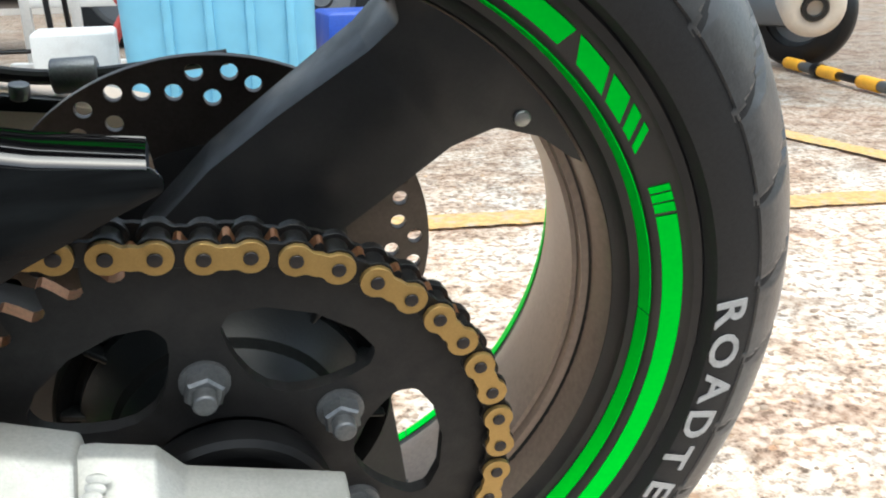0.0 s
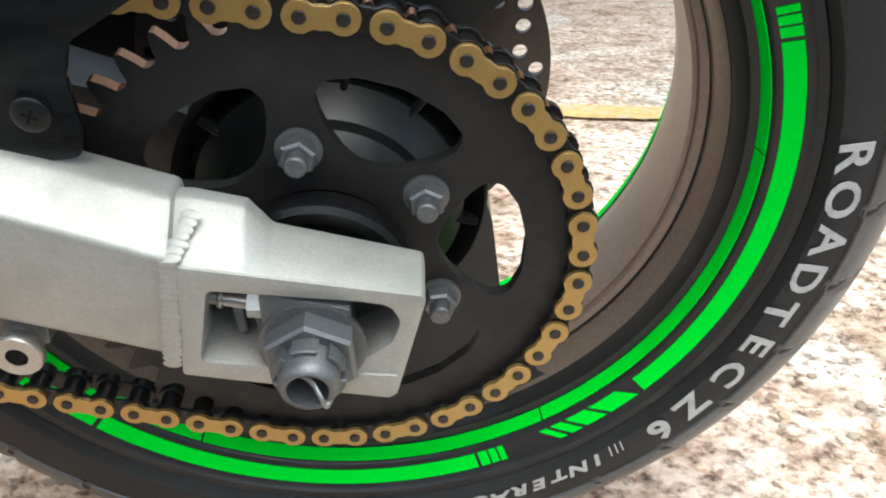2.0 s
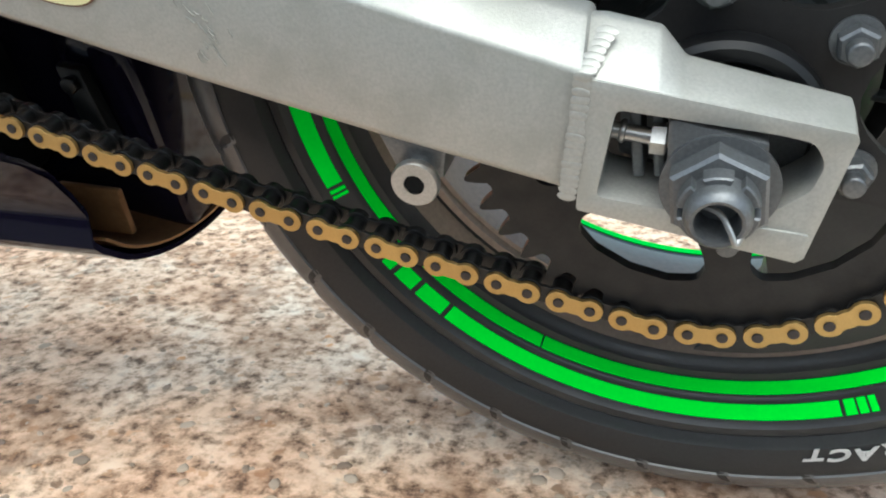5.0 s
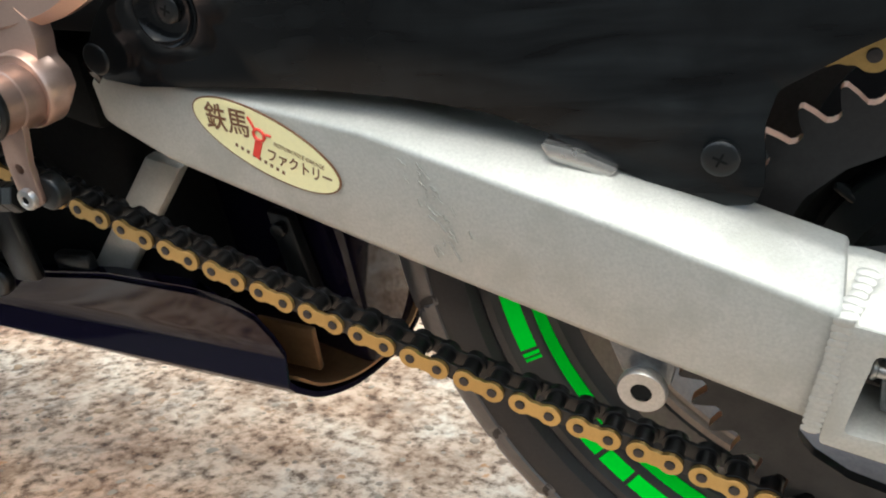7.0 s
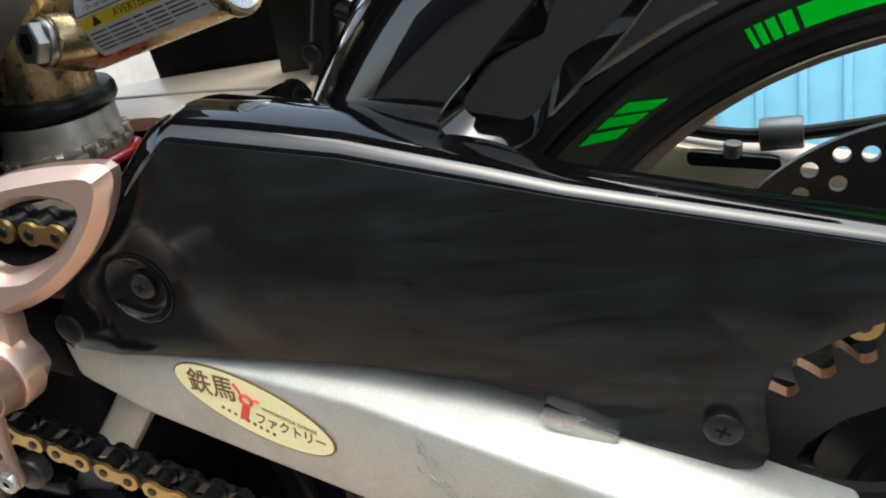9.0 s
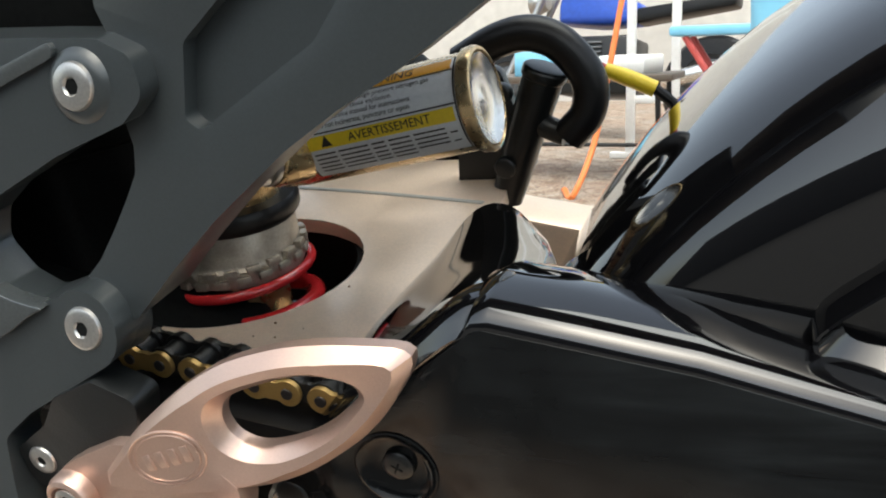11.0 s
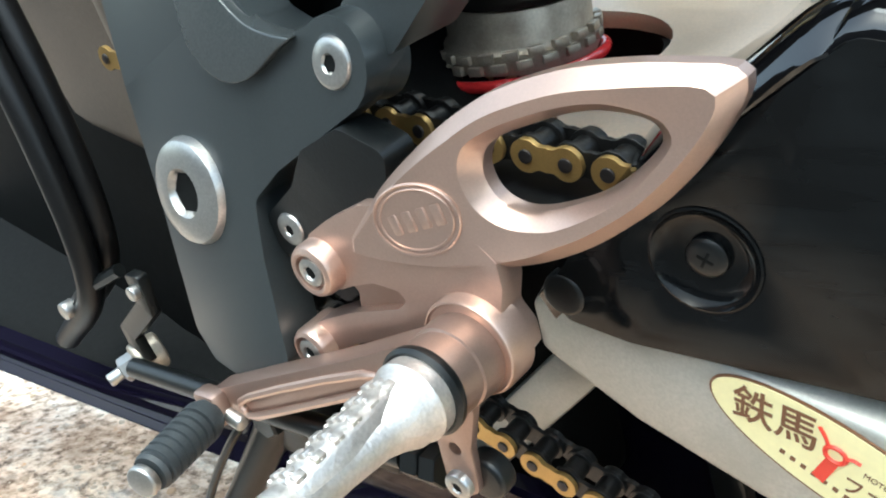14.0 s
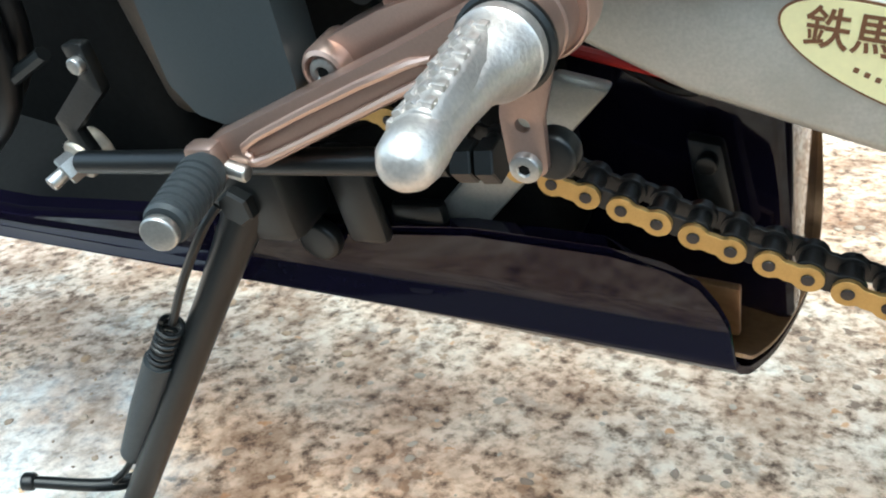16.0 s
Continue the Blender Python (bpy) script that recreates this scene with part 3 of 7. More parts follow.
def build_stones():
    """Stones standing a little proud of the asphalt, too many to count."""
    rnd = random.Random(5)
    shape = [(math.cos(a), math.sin(a)) for a in [2 * math.pi * k / 7 for k in range(7)]]
    verts, faces = [], []
    for _ in range(7000):
        x, y = rnd.uniform(-1.5, 1.3), rnd.uniform(-0.45, 1.5)
        if noise.noise((x * 2.2, y * 2.2, 7)) < rnd.uniform(-0.7, 0.25):
            continue
        r = 0.0016 + 0.0052 * rnd.random() ** 3
        turn, flat = rnd.uniform(0, 6.28), rnd.uniform(0.55, 0.95)
        base = len(verts)
        for ring, (s, h) in enumerate(((1.0, -0.35), (0.92, 0.08), (0.55, 0.20))):
            for cx, cy in shape:
                j = 1 + 0.22 * rnd.uniform(-1, 1)
                u, v = cx * r * s * j, cy * r * s * j * flat
                verts.append((x + u * math.cos(turn) - v * math.sin(turn), y + u * math.sin(turn) + v * math.cos(turn), -0.0015 + r * h * 0.8))
        for k in range(7):
            n = (k + 1) % 7
            faces.append((base + k, base + n, base + 7 + n, base + 7 + k))
            faces.append((base + 7 + k, base + 7 + n, base + 14 + n, base + 14 + k))
        faces.append(tuple(base + 14 + k for k in range(7)))
    me = bpy.data.meshes.new("road_stones")
    me.from_pydata(verts, [], faces)
    me.materials.append(M_STONE)
    for p in me.polygons:
        p.use_smooth = True
    tagged(new("road_stones", me), "small brown and grey stones set in the asphalt", "stones", kind="stuff")


build_stones()

# ---- the motorcycle ----
bike = thing("motorcycle", "black motorcycle, gold chain, green rim tape, leaning on its side stand", "motorcycle")
bike.matrix_basis = BIKE
WHEEL_Y = 0.029
CHAIN_Y = -0.095
TEETH = 45
PITCH = 0.015875
SPROCKET_R = PITCH / 2 / math.sin(math.pi / TEETH)
OUT = Vector((0, -1, 0))


def holder(name, label=""):
    ob = tagged(new(name), label)
    ob.parent = bike
    return ob


# rear wheel: rim, tape, spokes, hub, disc
def build_wheel():
    half = [(-0.0780, 0.2390), (-0.0800, 0.2360), (-0.0790, 0.2318), (-0.0752, 0.2285), (-0.0712, 0.2182), (-0.0700, 0.2160), (-0.0680, 0.2144), (-0.0580, 0.2123), (-0.0565, 0.2080),
            (-0.0530, 0.2062), (-0.0500, 0.2010), (-0.0440, 0.1985), (-0.0300, 0.1950)]
    far = [(0.0300, 0.1950), (0.0440, 0.1985), (0.0560, 0.2028), (0.0665, 0.2060), (0.0690, 0.2100), (0.0712, 0.2182), (0.0752, 0.2285), (0.0790, 0.2318), (0.0800, 0.2360), (0.0780, 0.2390)]
    hollow = [(0.072, 0.2300), (0.050, 0.2150), (0.0, 0.2080), (-0.050, 0.2150), (-0.072, 0.2300)]
    rim_prof = half + [(0.0, 0.1930)] + far + hollow
    rim = part("rim", revolve(rim_prof, (0, WHEEL_Y, 0), n=192, closed=True), M_WHEEL, bike, "satin black cast wheel rim")
    part("barrel", revolve([(-0.0505, 0.2003), (-0.0440, 0.1974), (-0.0310, 0.1955), (-0.0300, 0.1915), (-0.0240, 0.1910), (-0.0232, 0.1885), (0.0, 0.1875), (0.0300, 0.1930), (0.0440, 0.1974), (0.0500, 0.2003)], (0, WHEEL_Y, 0), n=160), M_BARREL, rim, "dusty brown inner barrel")

    def band(y0, r0, y1, r1, a0, a1, lift=0.0006, slant=0.0):
        """A strip of tape on the rim between two angles in degrees, from the edge y0, r0 to the edge y1, r1."""
        bm = bmesh.new()
        n = max(2, int(abs(a1 - a0) / 1.5))
        d = Vector((y1 - y0, r1 - r0)).normalized()
        nrm = Vector((-d.y, d.x)) if y0 < 0 else Vector((d.y, -d.x))
        if nrm.x * (1 if y0 < 0 else -1) > 0:
            nrm = -nrm
        if nrm.y > 0 and r0 < 0.216:
            nrm = -nrm
        rings = []
        for k in range(n + 1):
            row = []
            for (y, r, sh) in ((y0, r0, 0.0), (y1, r1, slant)):
                a = radians(a0 + (a1 - a0) * k / n + sh)
                for l in (0.0, lift):
                    yy, rr = y + nrm.x * l, r + nrm.y * l
                    row.append(bm.verts.new((rr * math.cos(a), WHEEL_Y + yy, rr * math.sin(a))))
            rings.append(row)
        for p, q in zip(rings, rings[1:]):
            for i, j in ((0, 1), (1, 3), (3, 2), (2, 0)):
                bm.faces.new((p[i], p[j], q[j], q[i]))
        for p in (rings[0], rings[-1]):
            bm.faces.new((p[0], p[1], p[3], p[2]))
        return bm

    for side in (-1, 1):
        o = side * 0.0750, 0.2278, side * 0.0714, 0.2186
        i = (-0.0678, 0.2143, -0.0588, 0.2125) if side < 0 else (0.0662, 0.2058, 0.0570, 0.2030)
        for a0, a1 in ((103.6, 44.4), (16.4, -43.0), (-73.2, -135.8), (-163.2, -197.0)):
            part("tape", band(*o, a0, a1), M_GREEN, rim, "long strip of green rim tape")
        for start, sgn in ((43.6, -1), (-44.2, -1), (-136.6, -1)):
            a = start
            for w in (5.2, 3.6, 1.9, 1.2):
                part("tape", band(*o, a, a + sgn * w, slant=-2.6 if start > -100 else 0.0), M_GREEN, rim, "short slanted block of green rim tape")
                a += sgn * (w + 0.9)
        for start in (128.6, 125.9, 123.4):
            part("tape", band(*o, start, start - 1.9, slant=-3.2), M_GREEN, rim, "short slanted block of green rim tape")
        for start, sgn, ws in ((17.0, 1, (1.3, 1.1, 0.9)), (-72.6, 1, (1.5, 1.2, 1.0)), (104.1, 1, (1.2, 0.9, 0.7, 0.5)), (-162.6, 1, (0.6, 0.5))):
            a = start
            for w in ws:
                part("tape", band(*o, a, a + sgn * w), M_GREEN, rim, "thin block of green rim tape")
                a += sgn * (w + 0.35)
        for a0 in range(0, 360, 60):
            if side > 0 or a0 not in (60, 120):
                part("inner_tape", band(*i, a0 + 0.15, a0 + 59.85), M_GREEN, rim, "inner line of green rim tape")
    return rim


rim = build_wheel()


GROOVES = 34


def build_tyre():
    prof = [(-0.074, 0.2330), (-0.0795, 0.2378), (-0.0850, 0.2388), (-0.0872, 0.2402), (-0.0885, 0.2450), (-0.0890, 0.2530), (-0.0885, 0.2600), (-0.0880, 0.2615)]
    side2 = [(-y, r) for y, r in reversed(prof)]
    bm = revolve(prof, (0, WHEEL_Y, 0), n=160)
    bm = revolve(side2, (0, WHEEL_Y, 0), n=160, bm=bm)
    tyre = part("tyre", bm, M_RUBBER, bike, "black rubber sidewall of a sport touring tyre")
    crown = [(-0.0892 * math.cos(a), 0.2615 + 0.0440 * math.sin(a)) for a in [radians(1 + 178 * k / 30) for k in range(31)]]
    bm = revolve([(-0.0880, 0.2615)] + crown + [(0.0880, 0.2615)], (0, WHEEL_Y, 0), n=960)
    for v in bm.verts:
        place = (math.degrees(math.acos(max(-1.0, min(1.0, (v.co.y - WHEEL_Y) / 0.0892)))) - 90) / 88
        u = (0.97 - abs(place)) / 0.80
        r = math.hypot(v.co.x, v.co.z)
        if -0.05 < u < 1:
            step = 360 / GROOVES
            turn = math.degrees(math.atan2(v.co.z, v.co.x)) - (11 * u * u + 4 * u) - (step / 2 if place > 0 else 0.0)
            off = abs((turn + step / 2) % step - step / 2)
            if radians(off) * r < 0.0032 * math.sin(math.pi * min(1, 0.25 + max(0.0, u) * 0.68)) + 0.0006:
                v.co.x, v.co.z = v.co.x * (r - 0.0042) / r, v.co.z * (r - 0.0042) / r
    part("tread", bm, M_TREAD, tyre, "greyish scuffed tyre tread with cut grooves")
    return tyre


tyre = build_tyre()


def crown_at(s):
    """A place on the tread's section: s from -1 (the near edge) to 1."""
    a = radians(90 + 88 * s)
    return -0.0892 * math.cos(math.pi - a), 0.2615 + 0.0440 * math.sin(a)


def build_grooves():
    """Curved grooves, dark, laid into the tread from each edge towards the middle."""
    shared = {}
    for k in range(GROOVES):
        for side in (-1, 1):
            if side not in shared:
                bm = bmesh.new()
                rows = []
                for j in range(15):
                    u = j / 14
                    y, r = crown_at(side * (0.97 - 0.80 * u))
                    a = radians(11 * u * u + 4 * u)
                    w = 0.0028 * math.sin(math.pi * min(1, 0.22 + u * 0.70)) + 0.0004
                    da, rr = w / r, r - 0.0030
                    rows.append([bm.verts.new((q * math.cos(a + sg * da), WHEEL_Y + y, q * math.sin(a + sg * da))) for q, sg in ((rr, -1), (rr, 1), (rr - 0.002, 1), (rr - 0.002, -1))])
                for p, q in zip(rows, rows[1:]):
                    for i in range(4):
                        bm.faces.new((p[i], p[(i + 1) % 4], q[(i + 1) % 4], q[i]))
                bm.faces.new(rows[0])
                bm.faces.new(rows[-1])
                shared[side] = finish(bm, "tread_groove", M_RUBBER)
            ob = new("tread_groove", shared[side])
            ob.parent = tyre
            ob.matrix_basis = Matrix.Rotation(-radians(360 / GROOVES * (k + (0.5 if side > 0 else 0.0))), 4, "Y")


build_grooves()


def letters_on_tyre(body, angles, size, r_mid, material, label="", squeeze=1.0, lean=0.0, bold=0.02):
    """One letter at each angle round the sidewall, its head towards the tread."""
    for ch, ang in zip(body, angles):
        cu = bpy.data.curves.new("t", "FONT")
        cu.body, cu.size, cu.extrude, cu.align_x, cu.align_y, cu.offset = ch, size, 0.0003, "CENTER", "CENTER", size * bold
        cu.resolution_u = 3
        tmp = bpy.data.objects.new("t", cu)
        scene.collection.objects.link(tmp)
        me = bpy.data.meshes.new_from_object(tmp.evaluated_get(bpy.context.evaluated_depsgraph_get()))
        bpy.data.objects.remove(tmp)
        bm = bmesh.new()
        bm.from_mesh(me)
        bpy.data.meshes.remove(me)
        mid = sum((v.co.y for v in bm.verts), 0.0) / max(1, len(bm.verts))
        for v in bm.verts:
            r = r_mid + v.co.y - mid
            a = radians(ang) - (v.co.x * squeeze + lean * (v.co.y - mid)) / r_mid
            v.co = (r * math.cos(a), WHEEL_Y - 0.0893 - v.co.z, r * math.sin(a))
        part("letter", bm, material, tyre, label, smooth=0)


letters_on_tyre("ROADTEC", [2.4 - 5.75 * k for k in range(7)], 0.0225, 0.2478, M_LETTER, "faded white letter", 1.25)
letters_on_tyre("Z6", (-39.2, -45.1), 0.0225, 0.2470, M_LETTER, "faded white letter", 1.25, 0.0, 0.03)
letters_on_tyre("INTERACT", [-55.4 - 3.2 * k for k in range(8)], 0.0128, 0.2440, M_LETTER, "small faded white letter", 1.35, 0.40, 0.035)
letters_on_tyre("///", (-51.0, -51.9, -52.9), 0.0110, 0.2425, M_LETTER, "small faded white bar", 0.9, 0.1, 0.01)


def build_spokes():
    for ang in (33.0, 153.0, 273.0):
        pts = [(0.020, 0.000), (0.070, 0.012), (0.113, 0.0135), (0.152, 0.0165), (0.174, 0.0125), (0.188, -0.004), (0.194, -0.022), (0.2015, -0.036),
               (0.2045, 0.0), (0.201, 0.040), (0.190, 0.075), (0.178, 0.100), (0.170, 0.108), (0.172, 0.092), (0.168, 0.082), (0.150, 0.079), (0.100, 0.079), (0.060, 0.078), (0.010, 0.070), (-0.010, 0.050)]
        bm = plate(rounded(pts, 0.006, 4), lambda x, z: WHEEL_Y - 0.030 - 0.018 * (math.hypot(x, z) / 0.2) ** 3, lambda x, z: WHEEL_Y - 0.002 + 0.010 * (math.hypot(x, z) / 0.2) ** 3, bevel=0.007, seg=3)
        moved(bm, Matrix.Rotation(-radians(ang), 4, "Y"))
        sp = part("spoke", bm, M_WHEEL, bike, "broad satin black cast spoke")
        for u, v in ((0.186, 0.010), (0.180, 0.086)):
            a = radians(ang)
            c = Vector((u * math.cos(a) - v * math.sin(a), WHEEL_Y - 0.043, u * math.sin(a) + v * math.cos(a)))
            part("rivet", rod(c, c + OUT * 0.0035, 0.0042, round_end=0.001, n=16), M_STEEL, sp)
    hub = part("hub", revolve([(-0.114, 0.0), (-0.114, 0.040), (-0.108, 0.046), (-0.096, 0.050), (-0.085, 0.064), (-0.058, 0.067), (-0.05, 0.060), (-0.03, 0.050), (0.05, 0.046), (0.055, 0.0)], (0, WHEEL_Y, 0), n=72), M_BLACKMETAL, bike, "black wheel hub and cush drive carrier")
    part("cush_drive_carrier", revolve([(-0.106, 0.044), (-0.098, 0.050), (-0.086, 0.055), (-0.080, 0.061), (-0.079, 0.067), (-0.083, 0.071), (-0.084, 0.074), (-0.080, 0.076), (-0.060, 0.076), (-0.055, 0.070), (-0.050, 0.045)], (0, WHEEL_Y, 0), n=96), M_DARK, hub, "black dished cush drive carrier", smooth=50)
    for k in range(12):
        a = radians(30 * k + 17)
        c = Vector((0.0600 * math.cos(a), WHEEL_Y - 0.081, 0.0600 * math.sin(a)))
        part("rib", moved(box(-0.012, 0.012, -0.006, 0.006, -0.0016, 0.0016, 0.0012), Matrix.Translation(c) @ Matrix.Rotation(-a, 4, "Y")), M_BLACKMETAL, hub)
    return hub


hub = build_spokes()


def build_disc():
    holes = [circle(0, 0, 0.070, 64)]
    for k in range(12):
        for step, r in ((0.0, 0.1150), (4.6, 0.1006), (8.9, 0.1150), (15.2, 0.1056), (23.4, 0.1100)):
            a = radians(30 * k + 19.2 + step)
            holes.append(circle(r * math.cos(a), r * math.sin(a), 0.0046, 14))
    disc = part("brake_disc", plate(circle(0, 0, 0.1238, 128), 0.079, 0.084, holes, bevel=0.0004, seg=1), M_DISC, bike, "drilled steel brake disc with a worn rim")
    part("disc_carrier", revolve([(-0.006, 0.0), (-0.006, 0.05), (-0.002, 0.074), (0.006, 0.074), (0.006, 0.0)], (0, 0.080, 0), n=64), M_WHEEL, bike)

    cal = part("brake_caliper", bevel_sharp(loft([[(-0.205, 0.090, -0.045), (-0.205, 0.090, 0.030), (-0.205, 0.135, 0.030), (-0.205, 0.135, -0.045)], [(-0.150, 0.088, -0.056), (-0.150, 0.088, 0.052), (-0.150, 0.140, 0.052), (-0.150, 0.140, -0.056)], [(-0.088, 0.090, -0.040), (-0.088, 0.090, 0.046), (-0.088, 0.130, 0.046), (-0.088, 0.130, -0.040)]]), 0.006, 25, 3), M_BLACKMETAL, bike, "black rear brake caliper")
    for x, z in ((-0.175, 0.020), (-0.120, -0.030)):
        part("caliper_bolt", rod((x, 0.090, z), (x, 0.083, z), 0.0065, round_end=0.0015, n=20), M_ZINC, cal)


build_disc()


# rear sprocket with six windows
def build_sprocket():
    pts = []
    for k in range(TEETH):
        a = radians((13.8 + k) * 360 / TEETH)
        st = math.pi / TEETH
        for da, r in ((-0.40, -0.0042), (-0.15, -0.0052), (0.15, -0.0052), (0.40, -0.0042), (0.62, 0.0008), (0.85, 0.0050), (1.0, 0.0056), (1.15, 0.0050), (1.38, 0.0008)):
            pts.append(((SPROCKET_R + r) * math.cos(a + da * st), (SPROCKET_R + r) * math.sin(a + da * st)))
    holes = []
    for k in range(6):
        c = radians(60 * k + 2)
        h = []
        for da, r in ((-23, 0.0790), (-20.5, 0.0860), (-12, 0.0888), (0, 0.0896), (12, 0.0888), (20.5, 0.0860), (23, 0.0790), (21.5, 0.0710), (18, 0.0625), (12.5, 0.0555), (5, 0.0512), (-5, 0.0512), (-12.5, 0.0555), (-18, 0.0625), (-21.5, 0.0710)):
            a = c + radians(da)
            h.append((r * math.cos(a), r * math.sin(a)))
        holes.append(rounded(h, 0.006, 4))
    holes.append(circle(0, 0, 0.036, 48))
    bm = plate(pts, CHAIN_Y - 0.003, CHAIN_Y + 0.003, holes)
    sp = part("rear_sprocket", bm, M_SPROCKET, bike, "matt black rear sprocket with worn copper teeth and six windows")
    sp.data.materials.append(M_TOOTH)
    for p in sp.data.polygons:
        if abs(p.normal.y) < 0.3 and math.hypot(p.center.x, p.center.z) > SPROCKET_R - 0.0062:
            p.material_index = 1
    for k in range(6):
        a = radians(60 * k + 32.5)
        c = Vector((0.0560 * math.cos(a), 0, 0.0560 * math.sin(a)))
        y = CHAIN_Y - 0.003
        b = part("sprocket_bolt", revolve([(0, 0.0), (0, 0.0098), (0.0018, 0.0098), (0.0022, 0.0085), (0.0022, 0.0)], c + Vector((0, y, 0)), OUT, 24), M_ZINC, sp, "dull zinc flanged nut with a stud end")
        bm = hexagon(c + Vector((0, y - 0.002, 0)), c + Vector((0, y - 0.0095, 0)), 0.0081, 0.0012)
        moved(bm, Matrix.Translation(c) @ Matrix.Rotation(0.3 * k, 4, "Y") @ Matrix.Translation(-c))
        nut = part("hexagon", bm, M_ZINC, b)
        nut.parent = sp
        st = part("stud", rod(c + Vector((0, y - 0.008, 0)), c + Vector((0, y - 0.0155, 0)), 0.0048, round_end=0.0012, n=20), M_ZINC, sp)
    part("collar", revolve([(0, 0.0), (-0.002, 0.0), (-0.006, 0.036), (-0.008, 0.0385), (-0.014, 0.040), (-0.020, 0.0395), (-0.022, 0.037), (-0.022, 0.032), (-0.018, 0.030), (-0.018, 0.0)], (0, CHAIN_Y, 0), n=64), M_BLACKRUBBER, sp, "black ribbed bearing collar")
    return sp


sprocket = build_sprocket()


# chain
def chain_pins():
    pins = {}
    for k in range(3, 26):
        a = radians((13.8 - k) * 360 / TEETH)
        pins[k] = Vector((SPROCKET_R * math.cos(a), 0, SPROCKET_R * math.sin(a)))
    d = radians(169.6)
    for k in range(2, -40, -1):
        pins[k] = pins[k + 1] + Vector((math.cos(d), 0, math.sin(d))) * PITCH
    for k in range(26, 67):
        up = {26: 3.6, 27: 8.0, 28: 17.0}.get(k, 17.7 + (k - 29) * 0.215)
        up = radians(180 - up)
        pins[k] = pins[k - 1] + Vector((math.cos(up), 0, math.sin(up))) * PITCH
    return pins


def eight(r, waist, l=PITCH, n=9):
    """Outline of a link plate between pins at 0 and l."""
    out = []
    for k in range(n):
        a = radians(40 + 280 * k / (n - 1))
        out.append((r * math.cos(a), r * math.sin(a)))
    out.append((l / 2, -waist))
    for k in range(n):
        a = radians(220 + 280 * k / (n - 1))
        out.append((l + r * math.cos(a), r * math.sin(a)))
    out.append((l / 2, waist))
    return rounded(out, 0.004, 2)


def build_chain():
    chain = holder("drive_chain", "drive chain with gold outer plates and black inner links")
    oy = CHAIN_Y - 0.0097
    me_gold = finish(plate(eight(0.0066, 0.0049), oy, oy + 0.0024, bevel=0.0004, seg=1), "outer_plate", M_GOLD)
    me_back = finish(plate(eight(0.0066, 0.0049), CHAIN_Y + 0.0073, CHAIN_Y + 0.0097), "outer_plate", M_LINK)
    me_pin = finish(rod((0, oy + 0.001, 0), (0, oy - 0.0009, 0), 0.0027, n=16, round_end=0.0004), "pin_head", M_PIN)
    bm = bmesh.new()
    for y in (CHAIN_Y - 0.0068, CHAIN_Y + 0.0046):
        plate(eight(0.0072, 0.0052), y, y + 0.0022, bevel=0.0004, seg=1, bm=bm)
    for x in (0, PITCH):
        rod((x, CHAIN_Y - 0.0048, 0), (x, CHAIN_Y + 0.0048, 0), 0.0051, n=18, bm=bm)
        rod((x, oy + 0.0022, 0), (x, CHAIN_Y - 0.0066, 0), 0.0048, n=16, bm=bm)
    me_in = finish(bm, "inner_link", M_LINK)
    pins = chain_pins()
    for k in sorted(pins):
        if k + 1 not in pins:
            continue
        p, q = pins[k], pins[k + 1]
        d = q - p
        m = Matrix.Translation(p) @ Matrix.Rotation(-math.atan2(d.z, d.x), 4, "Y")
        names = (("outer_plate", me_gold), ("outer_plate", me_back), ("pin", me_pin)) if k % 2 else (("inner_link", me_in),)
        for nm, me in names:
            ob = new(nm, me)
            ob.parent, ob.matrix_basis = chain, m
        if k % 2:
            ob = new("pin", me_pin)
            ob.parent, ob.matrix_basis = chain, Matrix.Translation(q)


build_chain()


